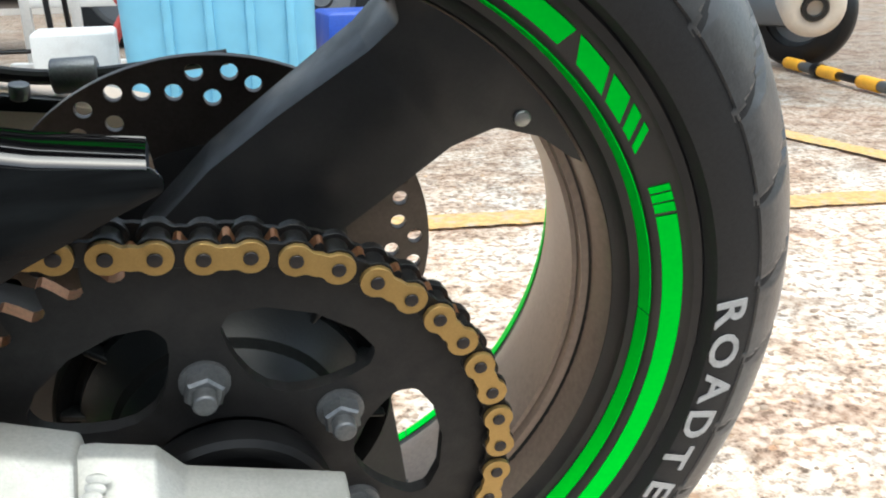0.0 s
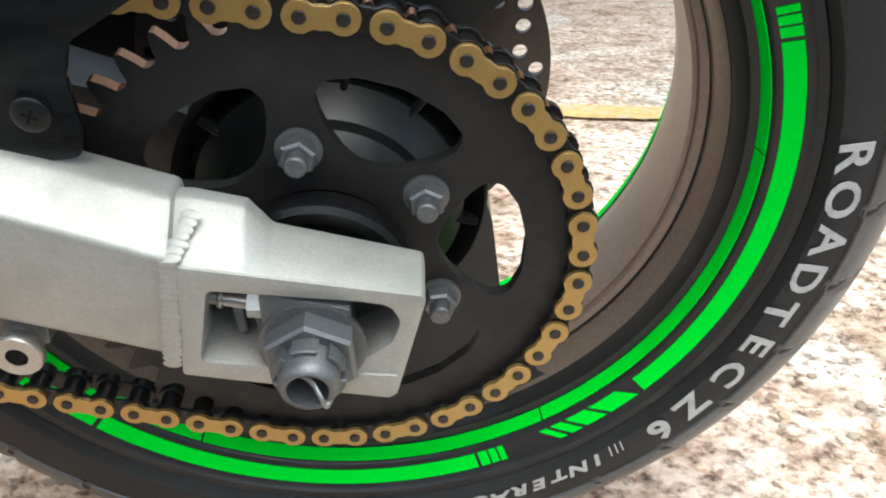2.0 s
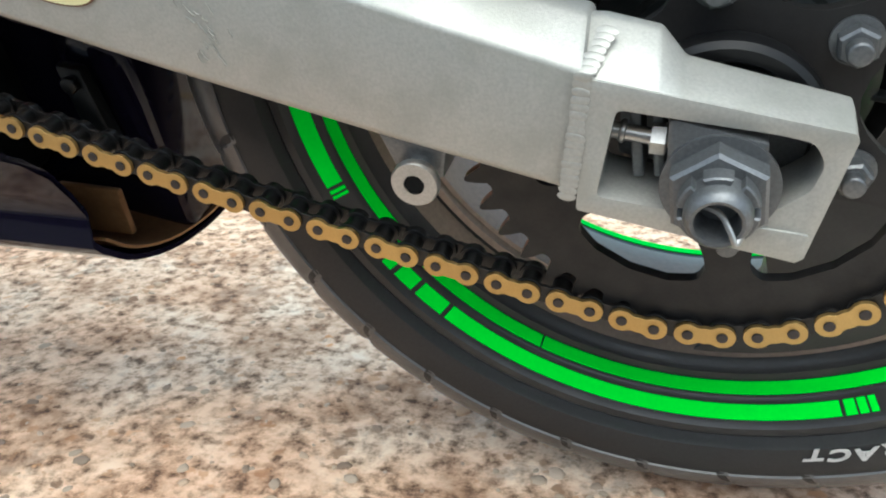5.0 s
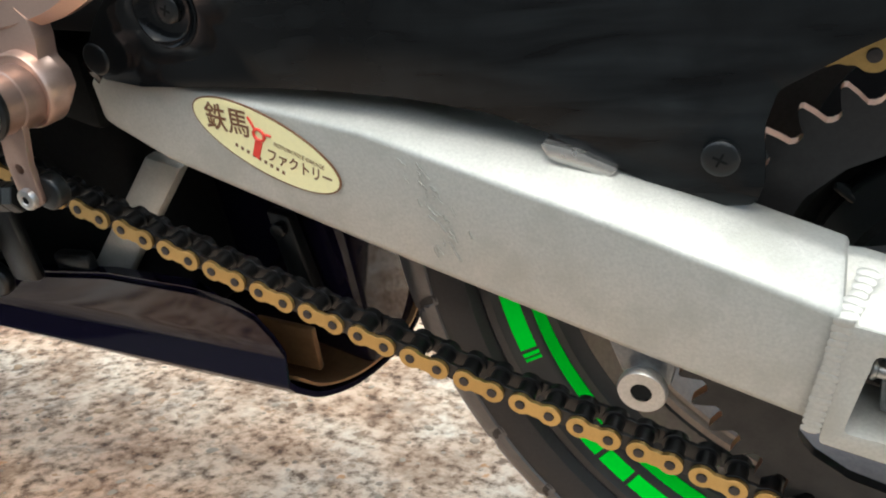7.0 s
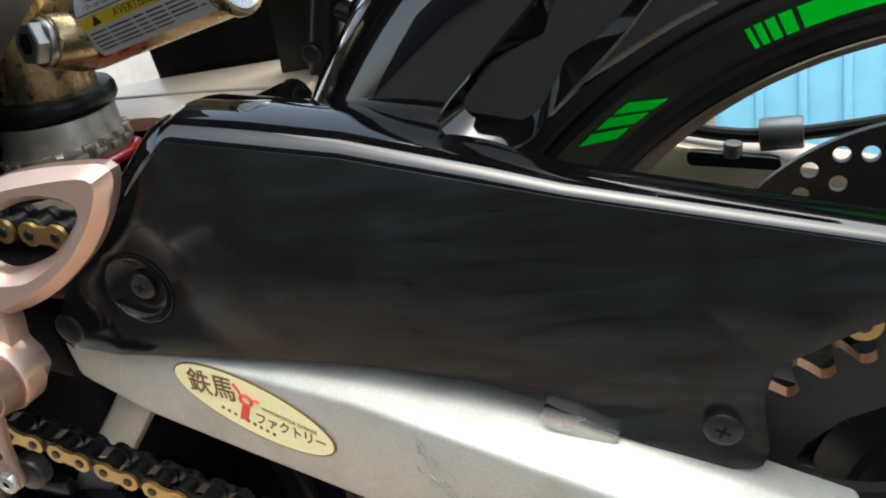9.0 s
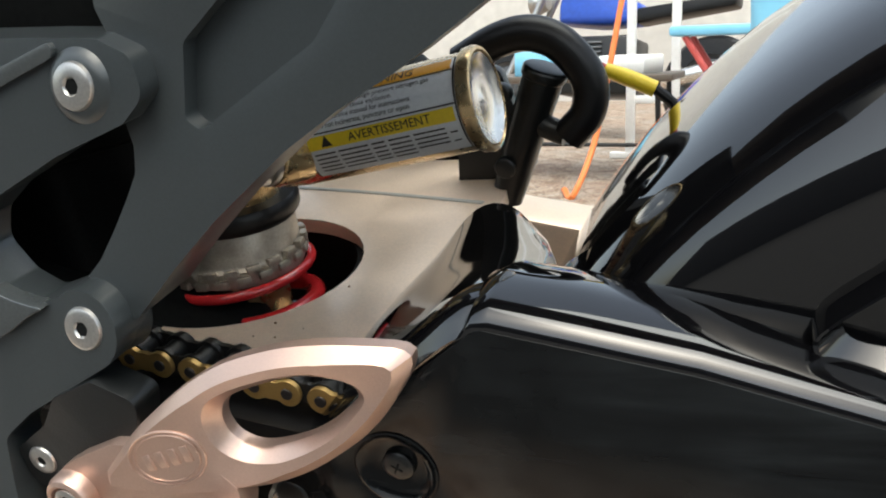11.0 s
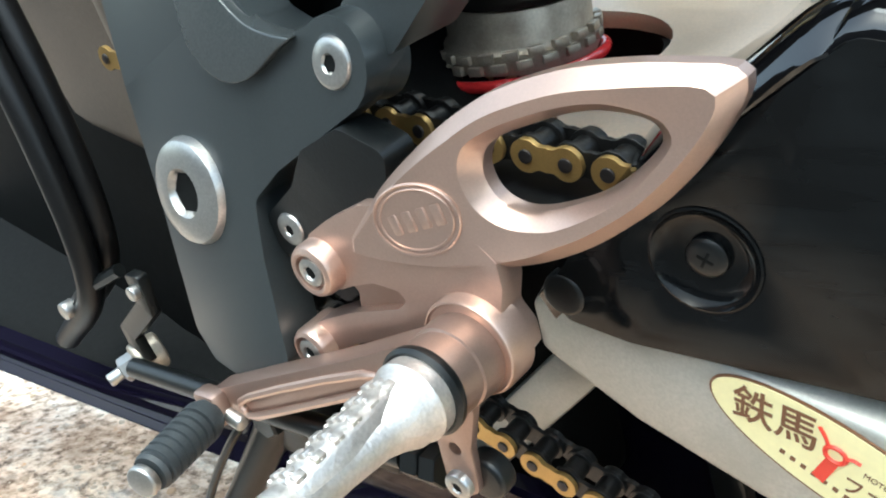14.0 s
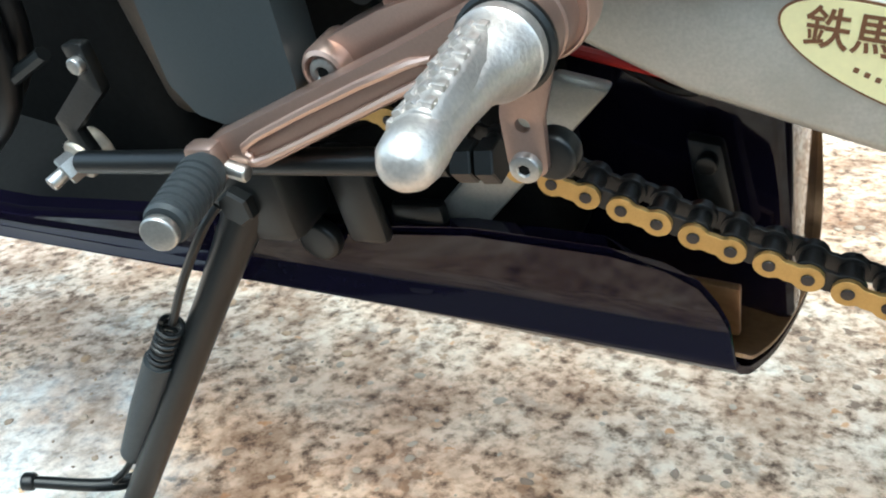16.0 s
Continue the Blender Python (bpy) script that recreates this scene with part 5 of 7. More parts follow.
def build_engine():
    part("engine_case", bevel_sharp(loft([[(-0.665, -0.090, 0.05), (-0.665, -0.102, 0.30), (-0.665, 0.14, 0.30), (-0.665, 0.14, 0.05)], [(-0.585, -0.090, 0.075), (-0.585, -0.100, 0.31), (-0.585, 0.14, 0.31), (-0.585, 0.14, 0.075)]]), 0.022, 30, 4), M_ENGINE, bike, "dull bronze engine case")
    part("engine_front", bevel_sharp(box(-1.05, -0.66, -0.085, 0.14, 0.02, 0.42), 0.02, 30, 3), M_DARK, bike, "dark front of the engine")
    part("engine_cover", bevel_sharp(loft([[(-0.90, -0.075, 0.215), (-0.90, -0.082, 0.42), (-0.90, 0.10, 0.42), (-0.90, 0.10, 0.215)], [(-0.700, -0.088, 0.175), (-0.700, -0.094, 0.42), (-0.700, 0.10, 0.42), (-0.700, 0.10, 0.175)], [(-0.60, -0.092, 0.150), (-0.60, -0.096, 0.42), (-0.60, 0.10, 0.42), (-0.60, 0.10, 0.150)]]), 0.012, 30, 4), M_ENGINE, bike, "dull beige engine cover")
    # near-black blocks fill the dark spaces behind the frame and inside the cowl
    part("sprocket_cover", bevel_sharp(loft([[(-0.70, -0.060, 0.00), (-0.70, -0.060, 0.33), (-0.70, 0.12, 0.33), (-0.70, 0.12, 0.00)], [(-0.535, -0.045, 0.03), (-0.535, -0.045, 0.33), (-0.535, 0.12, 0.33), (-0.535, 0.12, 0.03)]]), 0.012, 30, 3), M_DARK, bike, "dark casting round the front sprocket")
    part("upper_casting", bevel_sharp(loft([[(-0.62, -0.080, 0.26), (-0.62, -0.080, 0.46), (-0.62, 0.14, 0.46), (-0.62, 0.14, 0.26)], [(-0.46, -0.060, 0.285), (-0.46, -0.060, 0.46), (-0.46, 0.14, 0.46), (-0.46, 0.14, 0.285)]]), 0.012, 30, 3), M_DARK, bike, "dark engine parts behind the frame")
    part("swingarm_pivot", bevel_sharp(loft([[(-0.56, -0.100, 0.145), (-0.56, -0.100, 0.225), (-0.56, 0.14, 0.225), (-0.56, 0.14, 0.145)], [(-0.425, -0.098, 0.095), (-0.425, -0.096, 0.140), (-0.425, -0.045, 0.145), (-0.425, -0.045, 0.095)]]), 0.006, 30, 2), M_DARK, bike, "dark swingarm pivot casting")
    part("lower_engine", bevel_sharp(box(-1.05, -0.47, -0.045, 0.13, -0.085, 0.11), 0.02, 30, 3), M_DARK, bike, "dark block inside the cowl, below the engine")
    slider = plate(rounded([(-0.60, 0.212), (-0.44, 0.181), (-0.30, 0.155), (-0.30, 0.146), (-0.44, 0.160), (-0.60, 0.185)], 0.004, 3), -0.110, -0.080, bevel=0.002)
    part("chain_slider", slider, M_BLACKRUBBER, bike, "black chain slider under the upper run")
    # gear shaft arm and hoses ahead of the frame
    arm = part("shift_arm", plate(rounded([(-0.6129, 0.1375), (-0.6152, 0.1140), (-0.6474, 0.0938), (-0.6444, 0.0780), (-0.6568, 0.0770), (-0.6572, 0.1012), (-0.6248, 0.1218), (-0.6253, 0.1381)], 0.0022, 3), -0.1540, -0.1480, bevel=0.0009), M_BLACKMETAL, bike, "black cranked shift shaft arm with worn edges")
    part("clamp_bolt", rod((-0.6195, -0.153, 0.1288), (-0.6195, -0.158, 0.1288), 0.0040, round_end=0.001), M_STEEL, arm)
    for dy, dz in ((0.0, 0.0), (-0.016, -0.012)):
        part("hose", tube([(-0.72, -0.115 + dy, 0.33 + dz), (-0.685, -0.125 + dy, 0.22 + dz), (-0.690, -0.130 + dy, 0.13 + dz), (-0.76, -0.130 + dy, 0.08 + dz)], 0.0078, 12), M_BLACKRUBBER, bike, "black hose beside the engine")
    part("hose_clip", tube([(-0.66, -0.140, 0.128), (-0.70, -0.148, 0.112), (-0.72, -0.148, 0.098)], 0.004, 8), M_BLACKMETAL, bike)
    part("clip_bolt", rod((-0.715, -0.150, 0.102), (-0.715, -0.158, 0.102), 0.0055, round_end=0.001), M_STEEL, bike)


build_engine()


def build_shock():
    lo, hi = Vector((-0.492, 0.020, 0.120)), Vector((-0.468, 0.020, 0.330))
    d = (hi - lo).normalized()

    def at(z):
        return lo + d * ((z - lo.z) / d.z)
    body = part("shock_absorber", revolve([(0, 0.0), (0.0, 0.030), (0.045, 0.030), (0.07, 0.0305), (0.12, 0.0305), (0.12, 0.0)], at(0.222), d, 48), M_SHOCKGOLD, bike, "gold shock absorber body")
    part("bump_ring", revolve([(0, 0.030), (0.001, 0.0375), (0.004, 0.0395), (0.010, 0.0395), (0.013, 0.0375), (0.014, 0.030)], at(0.217), d, 48, closed=True), M_BLACKRUBBER, body, "black rubber ring")
    part("collar", revolve([(0, 0.028), (0.0, 0.0380), (0.002, 0.0385), (0.0095, 0.0385), (0.0105, 0.0370), (0.0125, 0.0360), (0.028, 0.0355), (0.029, 0.0348), (0.029, 0.028)], at(0.188), d, 48), M_COLLAR, body, "grey threaded spring collar")
    for k in range(20):
        a = 2 * math.pi * k / 20
        for z, sh in ((0.1905, 0.0), (0.1958, 0.155)):
            c = at(z) + Vector((0.0386 * math.cos(a + sh), 0.0386 * math.sin(a + sh), 0))
            bm = box(-0.0020, 0.0020, -0.0038, 0.0038, -0.0022, 0.0022, 0.0005)
            moved(bm, Matrix.Translation(c) @ Matrix.Rotation(a + sh, 4, "Z"))
            part("collar_notch", bm, M_COLLAR, body)
    pts, thick = [], []
    for k in range(0, 73):
        u = k / 24
        a = 2 * math.pi * u + 2.6
        z = 0.1848 - 0.0040 * u if u < 0.70 else 0.1820 - 0.026 * (u - 0.70)
        pts.append(at(z) + Vector((0.0415 * math.cos(a), 0.0415 * math.sin(a), 0)))
        thick.append(0.0030 + 0.0026 * max(0.0, min(1.0, (u - 0.75) / 0.35)))
    part("coil_spring", tube(pts, thick, 14, smooth_steps=2), M_RED, body, "glossy red coil spring")
    part("damper_rod", rod(at(0.08), at(0.19), 0.026, n=24), M_SHOCKGOLD, body)
    # reservoir with its warning label
    K = 1.115
    a, b = Vector((-0.449, 0.004, 0.258)), Vector((-0.309, 0.0075, 0.276))
    x = (b - a).normalized()
    res = part("reservoir", revolve([(u * K, r) for u, r in [(0, 0.0), (0.0, 0.015), (0.010, 0.018), (0.020, 0.0220), (0.030, 0.0230), (0.1170, 0.0230), (0.1180, 0.0245), (0.1215, 0.0248), (0.1230, 0.0240), (0.1233, 0.0225), (0.1210, 0.0215)]], a, x, 56), M_SHOCKGOLD, bike, "gold shock reservoir with a warning label")
    part("reservoir_cap", revolve([(u * K, r) for u, r in [(0.1213, 0.0), (0.1211, 0.001), (0.1203, 0.0040), (0.1197, 0.010), (0.1207, 0.018), (0.1228, 0.0214), (0.115, 0.0216)]], a, x, 56), M_SILVER, res, "polished dished end cap")
    hb = Vector((-0.4140, -0.0290, 0.2640))
    hd = Vector((-0.28, -0.92, 0.18)).normalized()
    part("adjuster_body", rod(hb - hd * 0.036, hb, 0.0135, n=32, round_end=0.002), M_SHOCKGOLD, res)
    part("adjuster_ring", rod(hb, hb + hd * 0.004, 0.0125, n=32, round_end=0.001), M_STEEL, res)
    part("adjuster_nut", hexagon(hb + hd * 0.003, hb + hd * 0.011, 0.0118, 0.001), M_STEEL, res, "bright hexagon adjuster")
    # dark hexagon on the nut's face stands for socket shade
    part("adjuster_socket", hexagon(hb + hd * 0.0105, hb + hd * 0.0113, 0.0062), M_DARK, res)
    # label wrapped on the camera's side of the can
    up = Vector((0, 0, 1))
    side = x.cross(up).normalized()
    top = side.cross(x).normalized()

    def skin(u, v, lift):
        """u metres along the can, v degrees up from the side facing the camera."""
        ang = radians(v)
        return a + x * ((u + 0.0100) * K) + (side * math.cos(ang) + top * math.sin(ang)) * (0.0230 + lift)

    def patch(u0, u1, v0, v1, lift, material, name, label=""):
        bm = bmesh.new()
        n = 10
        lo_, hi_ = [], []
        for k in range(n + 1):
            v = v0 + (v1 - v0) * k / n
            lo_.append([bm.verts.new(skin(u, v, l)) for u, l in ((u0, 0.0), (u0, lift), (u1, lift), (u1, 0.0))])
        for p, q in zip(lo_, lo_[1:]):
            for i in range(3):
                bm.faces.new((p[i], p[i + 1], q[i + 1], q[i]))
        part(name, bm, material, res, label)
    patch(0.034, 0.107, -45, 75, 0.0003, M_WHITE, "label", "white warning label with black print")
    patch(0.0365, 0.105, -4, 12, 0.0005, M_YELLOWLABEL, "yellow_band")
    patch(0.0365, 0.105, 56, 72, 0.0005, M_ORANGELABEL, "orange_band")
    for v in (15, 54.5):
        patch(0.0355, 0.106, v - 0.8, v + 0.8, 0.0006, M_INK, "ruled_line")
    patch(0.0340, 0.0346, -45, 75, 0.0006, M_INK, "ruled_line")
    patch(0.1062, 0.1068, -45, 75, 0.0006, M_INK, "ruled_line")

    def print_line(body, v, size, u_mid, material=M_INK, squeeze=0.9):
        cu = bpy.data.curves.new("t", "FONT")
        cu.body, cu.size, cu.align_x, cu.align_y, cu.extrude = body, size, "CENTER", "CENTER", 0.00005
        cu.resolution_u = 2
        tmp = bpy.data.objects.new("t", cu)
        scene.collection.objects.link(tmp)
        me = bpy.data.meshes.new_from_object(tmp.evaluated_get(bpy.context.evaluated_depsgraph_get()))
        bpy.data.objects.remove(tmp)
        bm = bmesh.new()
        bm.from_mesh(me)
        bpy.data.meshes.remove(me)
        for w in bm.verts:
            w.co = skin(u_mid + w.co.x * squeeze, v + math.degrees(w.co.y / 0.0235), 0.0007 + w.co.z)
        part("print", bm, material, res, smooth=0)
    print_line("AVERTISSEMENT", 4, 0.0058, 0.0755)
    print_line("WARNING", 64, 0.0066, 0.0740)
    part("triangle", moved(plate([(-0.003, -0.0022), (0.003, -0.0022), (0, 0.003)], -0.0002, 0.0002), Matrix.Translation(skin(0.0455, 4, 0.0006)) @ Matrix((x, -side, top)).transposed().to_4x4()), M_INK, res)
    for v, words in ((48, "This unit contains high pressure nitrogen gas"), (39.5, "Mishandling can cause explosion."), (31, "\u2022 Read service manual for instructions."), (22.5, "\u2022 Do not incinerate, puncture or open.")):
        print_line(words, v, 0.0036, 0.0365 + 0.00072 * len(words), squeeze=0.83)
    for v, n in ((-10.0, 5), (-16.0, 6), (-22.0, 5), (-28.0, 6), (-34.0, 4)):
        u = 0.038
        for j in range(n):
            w = 0.006 + 0.004 * ((j * 7 + int(-v)) % 3)
            patch(u, min(u + w, 0.104), v - 1.0, v + 1.0, 0.0006, M_INK, "print_bar")
            u += w + 0.0018
    return body


build_shock()


def build_arm_brace():
    """The swingarm's broad plate that the shock passes through."""
    out = [(-0.350, -0.082), (-0.345, 0.100), (-0.352, 0.160), (-0.560, 0.160), (-0.560, -0.075), (-0.470, -0.078)]
    hole = [(-0.478 + 0.073 * math.cos(a), 0.012 + 0.062 * math.sin(a)) for a in [2 * math.pi * k / 40 for k in range(40)]]
    bm = plate(rounded(out, 0.008, 3), -0.1850, -0.176, [hole], bevel=0.001)
    # laid flat: the outline's second number runs along y
    for v in bm.verts:
        x, y, z = v.co
        v.co = (x, z, -y + 0.06 * (z - 0.01) - 0.05 * (x + 0.40) * 0.4)
    br = part("swingarm_brace", bm, M_BRUSHED, bike, "bare aluminium swingarm brace with a round bore")
    bm = tube([(-0.548, 0.128, 0.1943), (-0.450, 0.112, 0.1914), (-0.356, 0.092, 0.1884)], 0.0020, 8)
    part("weld_seam", bm, M_WELD, br, "thin weld seam")
    rnd = random.Random(3)
    bm = bmesh.new()
    for _ in range(44):
        a, r = rnd.uniform(0, 6.28), rnd.gauss(0.090, 0.016)
        x, y = -0.478 + r * math.cos(a), 0.012 + r * 0.86 * math.sin(a)
        if r < 0.079 or not (-0.545 < x < -0.40 and -0.07 < y < 0.02):
            continue
        z = 0.1850 + 0.06 * (y - 0.01) - 0.02 * (x + 0.40)
        s = rnd.uniform(0.0003, 0.0008)
        bmesh.ops.create_icosphere(bm, subdivisions=1, radius=s, matrix=Matrix.Translation((x, y, z + 0.1 * s)))
    tagged(part("grit", bm, M_FOIL, br, "brown specks of grit"), kind="stuff")
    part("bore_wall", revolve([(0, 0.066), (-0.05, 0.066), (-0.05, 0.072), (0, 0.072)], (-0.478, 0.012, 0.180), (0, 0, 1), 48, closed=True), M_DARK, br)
    part("far_arm", bevel_sharp(loft([[(-0.50, 0.145, 0.09), (-0.50, 0.145, 0.19), (-0.50, 0.185, 0.19), (-0.50, 0.185, 0.09)], [(-0.20, 0.150, 0.050), (-0.20, 0.150, 0.118), (-0.20, 0.195, 0.118), (-0.20, 0.195, 0.050)], [(0.05, 0.150, -0.03), (0.05, 0.150, 0.040), (0.05, 0.190, 0.040), (0.05, 0.190, -0.03)]]), 0.004, 20), M_BRUSHED, bike, "far side of the aluminium swingarm")
    # caliper hose clamp and bracket on the far arm
    part("brake_hose", tube([(-0.22, 0.162, 0.140), (-0.13, 0.162, 0.104), (-0.07, 0.162, 0.091), (0.02, 0.162, 0.093)], 0.0048, 10), M_BLACKRUBBER, bike, "black brake hose")
    part("hose_clamp", bevel_sharp(rod((-0.082, 0.162, 0.0925), (-0.056, 0.162, 0.0915), 0.0105, n=20), 0.0015, 40), M_ZINC, bike, "grey hose clamp")
    part("slotted_tab", plate(rounded([(-0.125, 0.096), (-0.070, 0.084), (-0.070, 0.076), (-0.125, 0.086)], 0.004, 4), 0.140, 0.146, bevel=0.001), M_BLACKMETAL, bike, "black slotted tab")
    part("tab_bolt", rod((-0.098, 0.143, 0.088), (-0.0965, 0.143, 0.097), 0.0058, round_end=0.001), M_ZINC, bike)
    # linkage and dark parts behind the brace
    part("far_casting", bevel_sharp(loft([[(-0.52, 0.165, 0.18), (-0.52, 0.165, 0.36), (-0.52, 0.20, 0.36), (-0.52, 0.20, 0.18)], [(-0.375, 0.165, 0.165), (-0.375, 0.165, 0.215), (-0.375, 0.20, 0.215), (-0.375, 0.20, 0.165)]]), 0.006, 30), M_DARK, bike, "dark bracket behind the shock")
    mc = part("master_cylinder", tube([(-0.350, 0.120, 0.180), (-0.345, 0.120, 0.192), (-0.332, 0.120, 0.222), (-0.316, 0.120, 0.257)], [0.0095, 0.0105, 0.0115, 0.0125], 20), M_BLACKMETAL, bike, "black rear brake master cylinder")
    part("inlet", tube([(-0.328, 0.120, 0.232), (-0.318, 0.117, 0.226), (-0.306, 0.115, 0.221)], 0.0072, 12), M_BLACKMETAL, mc)
    part("cylinder_cap", rod((-0.3175, 0.120, 0.254), (-0.3145, 0.120, 0.2605), 0.0135, n=24, round_end=0.002), M_BLACKMETAL, mc)
    part("elbow_hose", tube([(-0.366, 0.120, 0.268), (-0.342, 0.120, 0.2785), (-0.322, 0.120, 0.2810), (-0.304, 0.119, 0.273), (-0.2905, 0.118, 0.253), (-0.2920, 0.116, 0.234), (-0.305, 0.115, 0.220)], 0.0105, 14), M_BLACKRUBBER, bike, "thick black elbow hose")
    part("cylinder_bolt", rod((-0.340, 0.105, 0.250), (-0.340, 0.113, 0.250), 0.0065, round_end=0.0015), M_BLACKMETAL, mc)
    part("cylinder_bolt", rod((-0.344, 0.105, 0.205), (-0.344, 0.113, 0.205), 0.0065, round_end=0.0015), M_BLACKMETAL, mc)
    part("cylinder_bracket", plate(rounded([(-0.385, 0.175), (-0.372, 0.262), (-0.345, 0.262), (-0.330, 0.200), (-0.350, 0.175)], 0.008, 4), 0.126, 0.134, bevel=0.002), M_BLACKMETAL, mc, "black master cylinder bracket")
    part("cable_boot", tube([(-0.285, 0.140, 0.251), (-0.272, 0.140, 0.245), (-0.257, 0.140, 0.237)], [0.0042, 0.0050, 0.0048], 12), M_YELLOWLABEL, bike, "dull yellow cable boot")
    part("cable", tube([(-0.300, 0.136, 0.262), (-0.285, 0.140, 0.251)], 0.0032, 10), M_WIRE, bike, "thin red lead")
    part("cable", tube([(-0.258, 0.140, 0.238), (-0.246, 0.141, 0.225), (-0.236, 0.142, 0.205), (-0.232, 0.143, 0.180)], 0.0034, 10), M_BLACKRUBBER, bike, "black cable")


build_arm_brace()


# ---- rearset, peg and shift linkage ----
def build_rearset():
    def slant(x, z):
        return -0.0806 + 0.163 * x
    heel = [(-0.4450, 0.1735), (-0.4350, 0.1855), (-0.4228, 0.1975), (-0.4030, 0.2118), (-0.3890, 0.2198), (-0.3760, 0.2252), (-0.3561, 0.2292), (-0.3386, 0.2296), (-0.3227, 0.2282), (-0.3107, 0.2262), (-0.3072, 0.2220), (-0.3106, 0.2138),
            (-0.3197, 0.2015), (-0.3285, 0.1925), (-0.3380, 0.1853), (-0.3548, 0.1755), (-0.3709, 0.1697), (-0.3854, 0.1674), (-0.4010, 0.1664), (-0.4166, 0.1670), (-0.4320, 0.1692)]
    win = [(-0.3855, 0.2014), (-0.3805, 0.2098), (-0.3667, 0.2145), (-0.3493, 0.2174), (-0.3343, 0.2144), (-0.3300, 0.2096), (-0.3324, 0.2046), (-0.3443, 0.1950), (-0.3563, 0.1895), (-0.3725, 0.1868), (-0.3825, 0.1915)]
    mid = Vector((-0.362, 0.199))

    def reach(loop, ang):
        """Where a ray from the window's middle leaves an outline."""
        d = Vector((math.cos(ang), math.sin(ang)))
        best = 0.0
        for i in range(len(loop)):
            p, q = Vector(loop[i - 1]) - mid, Vector(loop[i]) - mid
            e = q - p
            den = d.x * e.y - d.y * e.x
            if abs(den) > 1e-12:
                s, u = (p.x * e.y - p.y * e.x) / den, (p.x * d.y - p.y * d.x) / den
                if s > 0 and -1e-6 <= u <= 1 + 1e-6:
                    best = max(best, s)
        return mid + d * best
    outer, inner = flowing(heel, 5), flowing(win, 5)
    rings = []
    for k in range(120):
        a = 2 * math.pi * k / 120
        o, w = reach(outer, a), reach(inner, a)
        u, l = (w - o).normalized(), (w - o).length
        ring = []
        for p, y in ((o, 0.0055), (o, 0.0002), (o + u * min(0.0012, 0.1 * l), -0.0012), (o + u * min(0.0062, 0.38 * l), -0.0056), (w - u * min(0.0066, 0.42 * l), -0.0052), (w - u * min(0.0050, 0.3 * l), -0.0050), (w - u * 0.0010, -0.0012), (w, 0.0004), (w, 0.0055)):
            ring.append((p.x, slant(p.x, p.y) + y, p.y))
        rings.append(ring)
    hg = part("heel_guard", loft(rings + rings[:1], caps=False), M_ROSE, bike, "rose anodised heel guard with an eye-shaped window", smooth=28)
    # an engraved badge, drawn as plain bars in a ring
    c = Vector((-0.4095, slant(-0.4095, 0) - 0.0056, 0.1868))
    ring = [c + Vector((0.0165 * math.cos(a) * math.cos(0.22) - 0.0125 * math.sin(a) * math.sin(0.22), 0.163 * (0.0165 * math.cos(a) * math.cos(0.22) - 0.0125 * math.sin(a) * math.sin(0.22)), 0.0165 * math.cos(a) * math.sin(0.22) + 0.0125 * math.sin(a) * math.cos(0.22))) for a in [2 * math.pi * k / 20 for k in range(20)]]
    part("badge_ring", tube(ring, 0.0006, 6, closed=True, smooth_steps=2), M_ROSE, hg)
    part("badge_ring", tube([c + (q - c) * 0.86 for q in ring], 0.0004, 6, closed=True, smooth_steps=2), M_ROSE, hg)
    for k in range(4):
        p = c + Vector((-0.0085 + 0.0057 * k, 0.163 * (-0.0085 + 0.0057 * k), -0.0019 + 0.0013 * k))
        bm = box(-0.0019, 0.0019, -0.0003, 0.0012, -0.0036, 0.0036, 0.0003)
        moved(bm, Matrix.Translation(p) @ Matrix.Rotation(-0.22, 4, "Y"))
        part("badge_bar", bm, M_ROSE, hg)
    y = -0.157
    bracket = [(-0.440, 0.188), (-0.460, 0.180), (-0.471, 0.1740), (-0.480, 0.163), (-0.474, 0.152), (-0.463, 0.1510), (-0.456, 0.1535), (-0.444, 0.1565), (-0.432, 0.1550), (-0.429, 0.1510), (-0.435, 0.1468), (-0.461, 0.1410), (-0.480, 0.1345), (-0.496, 0.1275), (-0.500, 0.1180), (-0.490, 0.1115), (-0.479, 0.1150), (-0.473, 0.1230), (-0.445, 0.1325), (-0.428, 0.1345), (-0.417, 0.1260), (-0.402, 0.1210), (-0.391, 0.1280), (-0.3825, 0.1375), (-0.3825, 0.1455), (-0.3872, 0.1530), (-0.3840, 0.1630), (-0.384, 0.172), (-0.400, 0.190)]
    br = part("rearset_bracket", plate(rounded(bracket, 0.004, 4), y + 0.0075, y + 0.019, bevel=0.0022, seg=3), M_ROSE, bike, "rose anodised rearset bracket")
    part("bracket_web", plate(rounded([(-0.470, 0.1600), (-0.425, 0.1640), (-0.420, 0.1450), (-0.462, 0.1385), (-0.459, 0.1480)], 0.003, 3), y + 0.0120, y + 0.0190, bevel=0.001), M_ROSEDARK, br, "milled recess floor, darker than the bracket")
    part("hub_ring", revolve([(-0.010, 0.0), (-0.010, 0.0190), (0.0000, 0.0188), (0.0016, 0.0182), (0.0018, 0.0176), (0.0010, 0.0170), (0.0, 0.0)], (-0.4005, -0.1535, 0.1405), OUT, 48), M_ROSE, br, "bevelled bronze ring round the peg pivot")
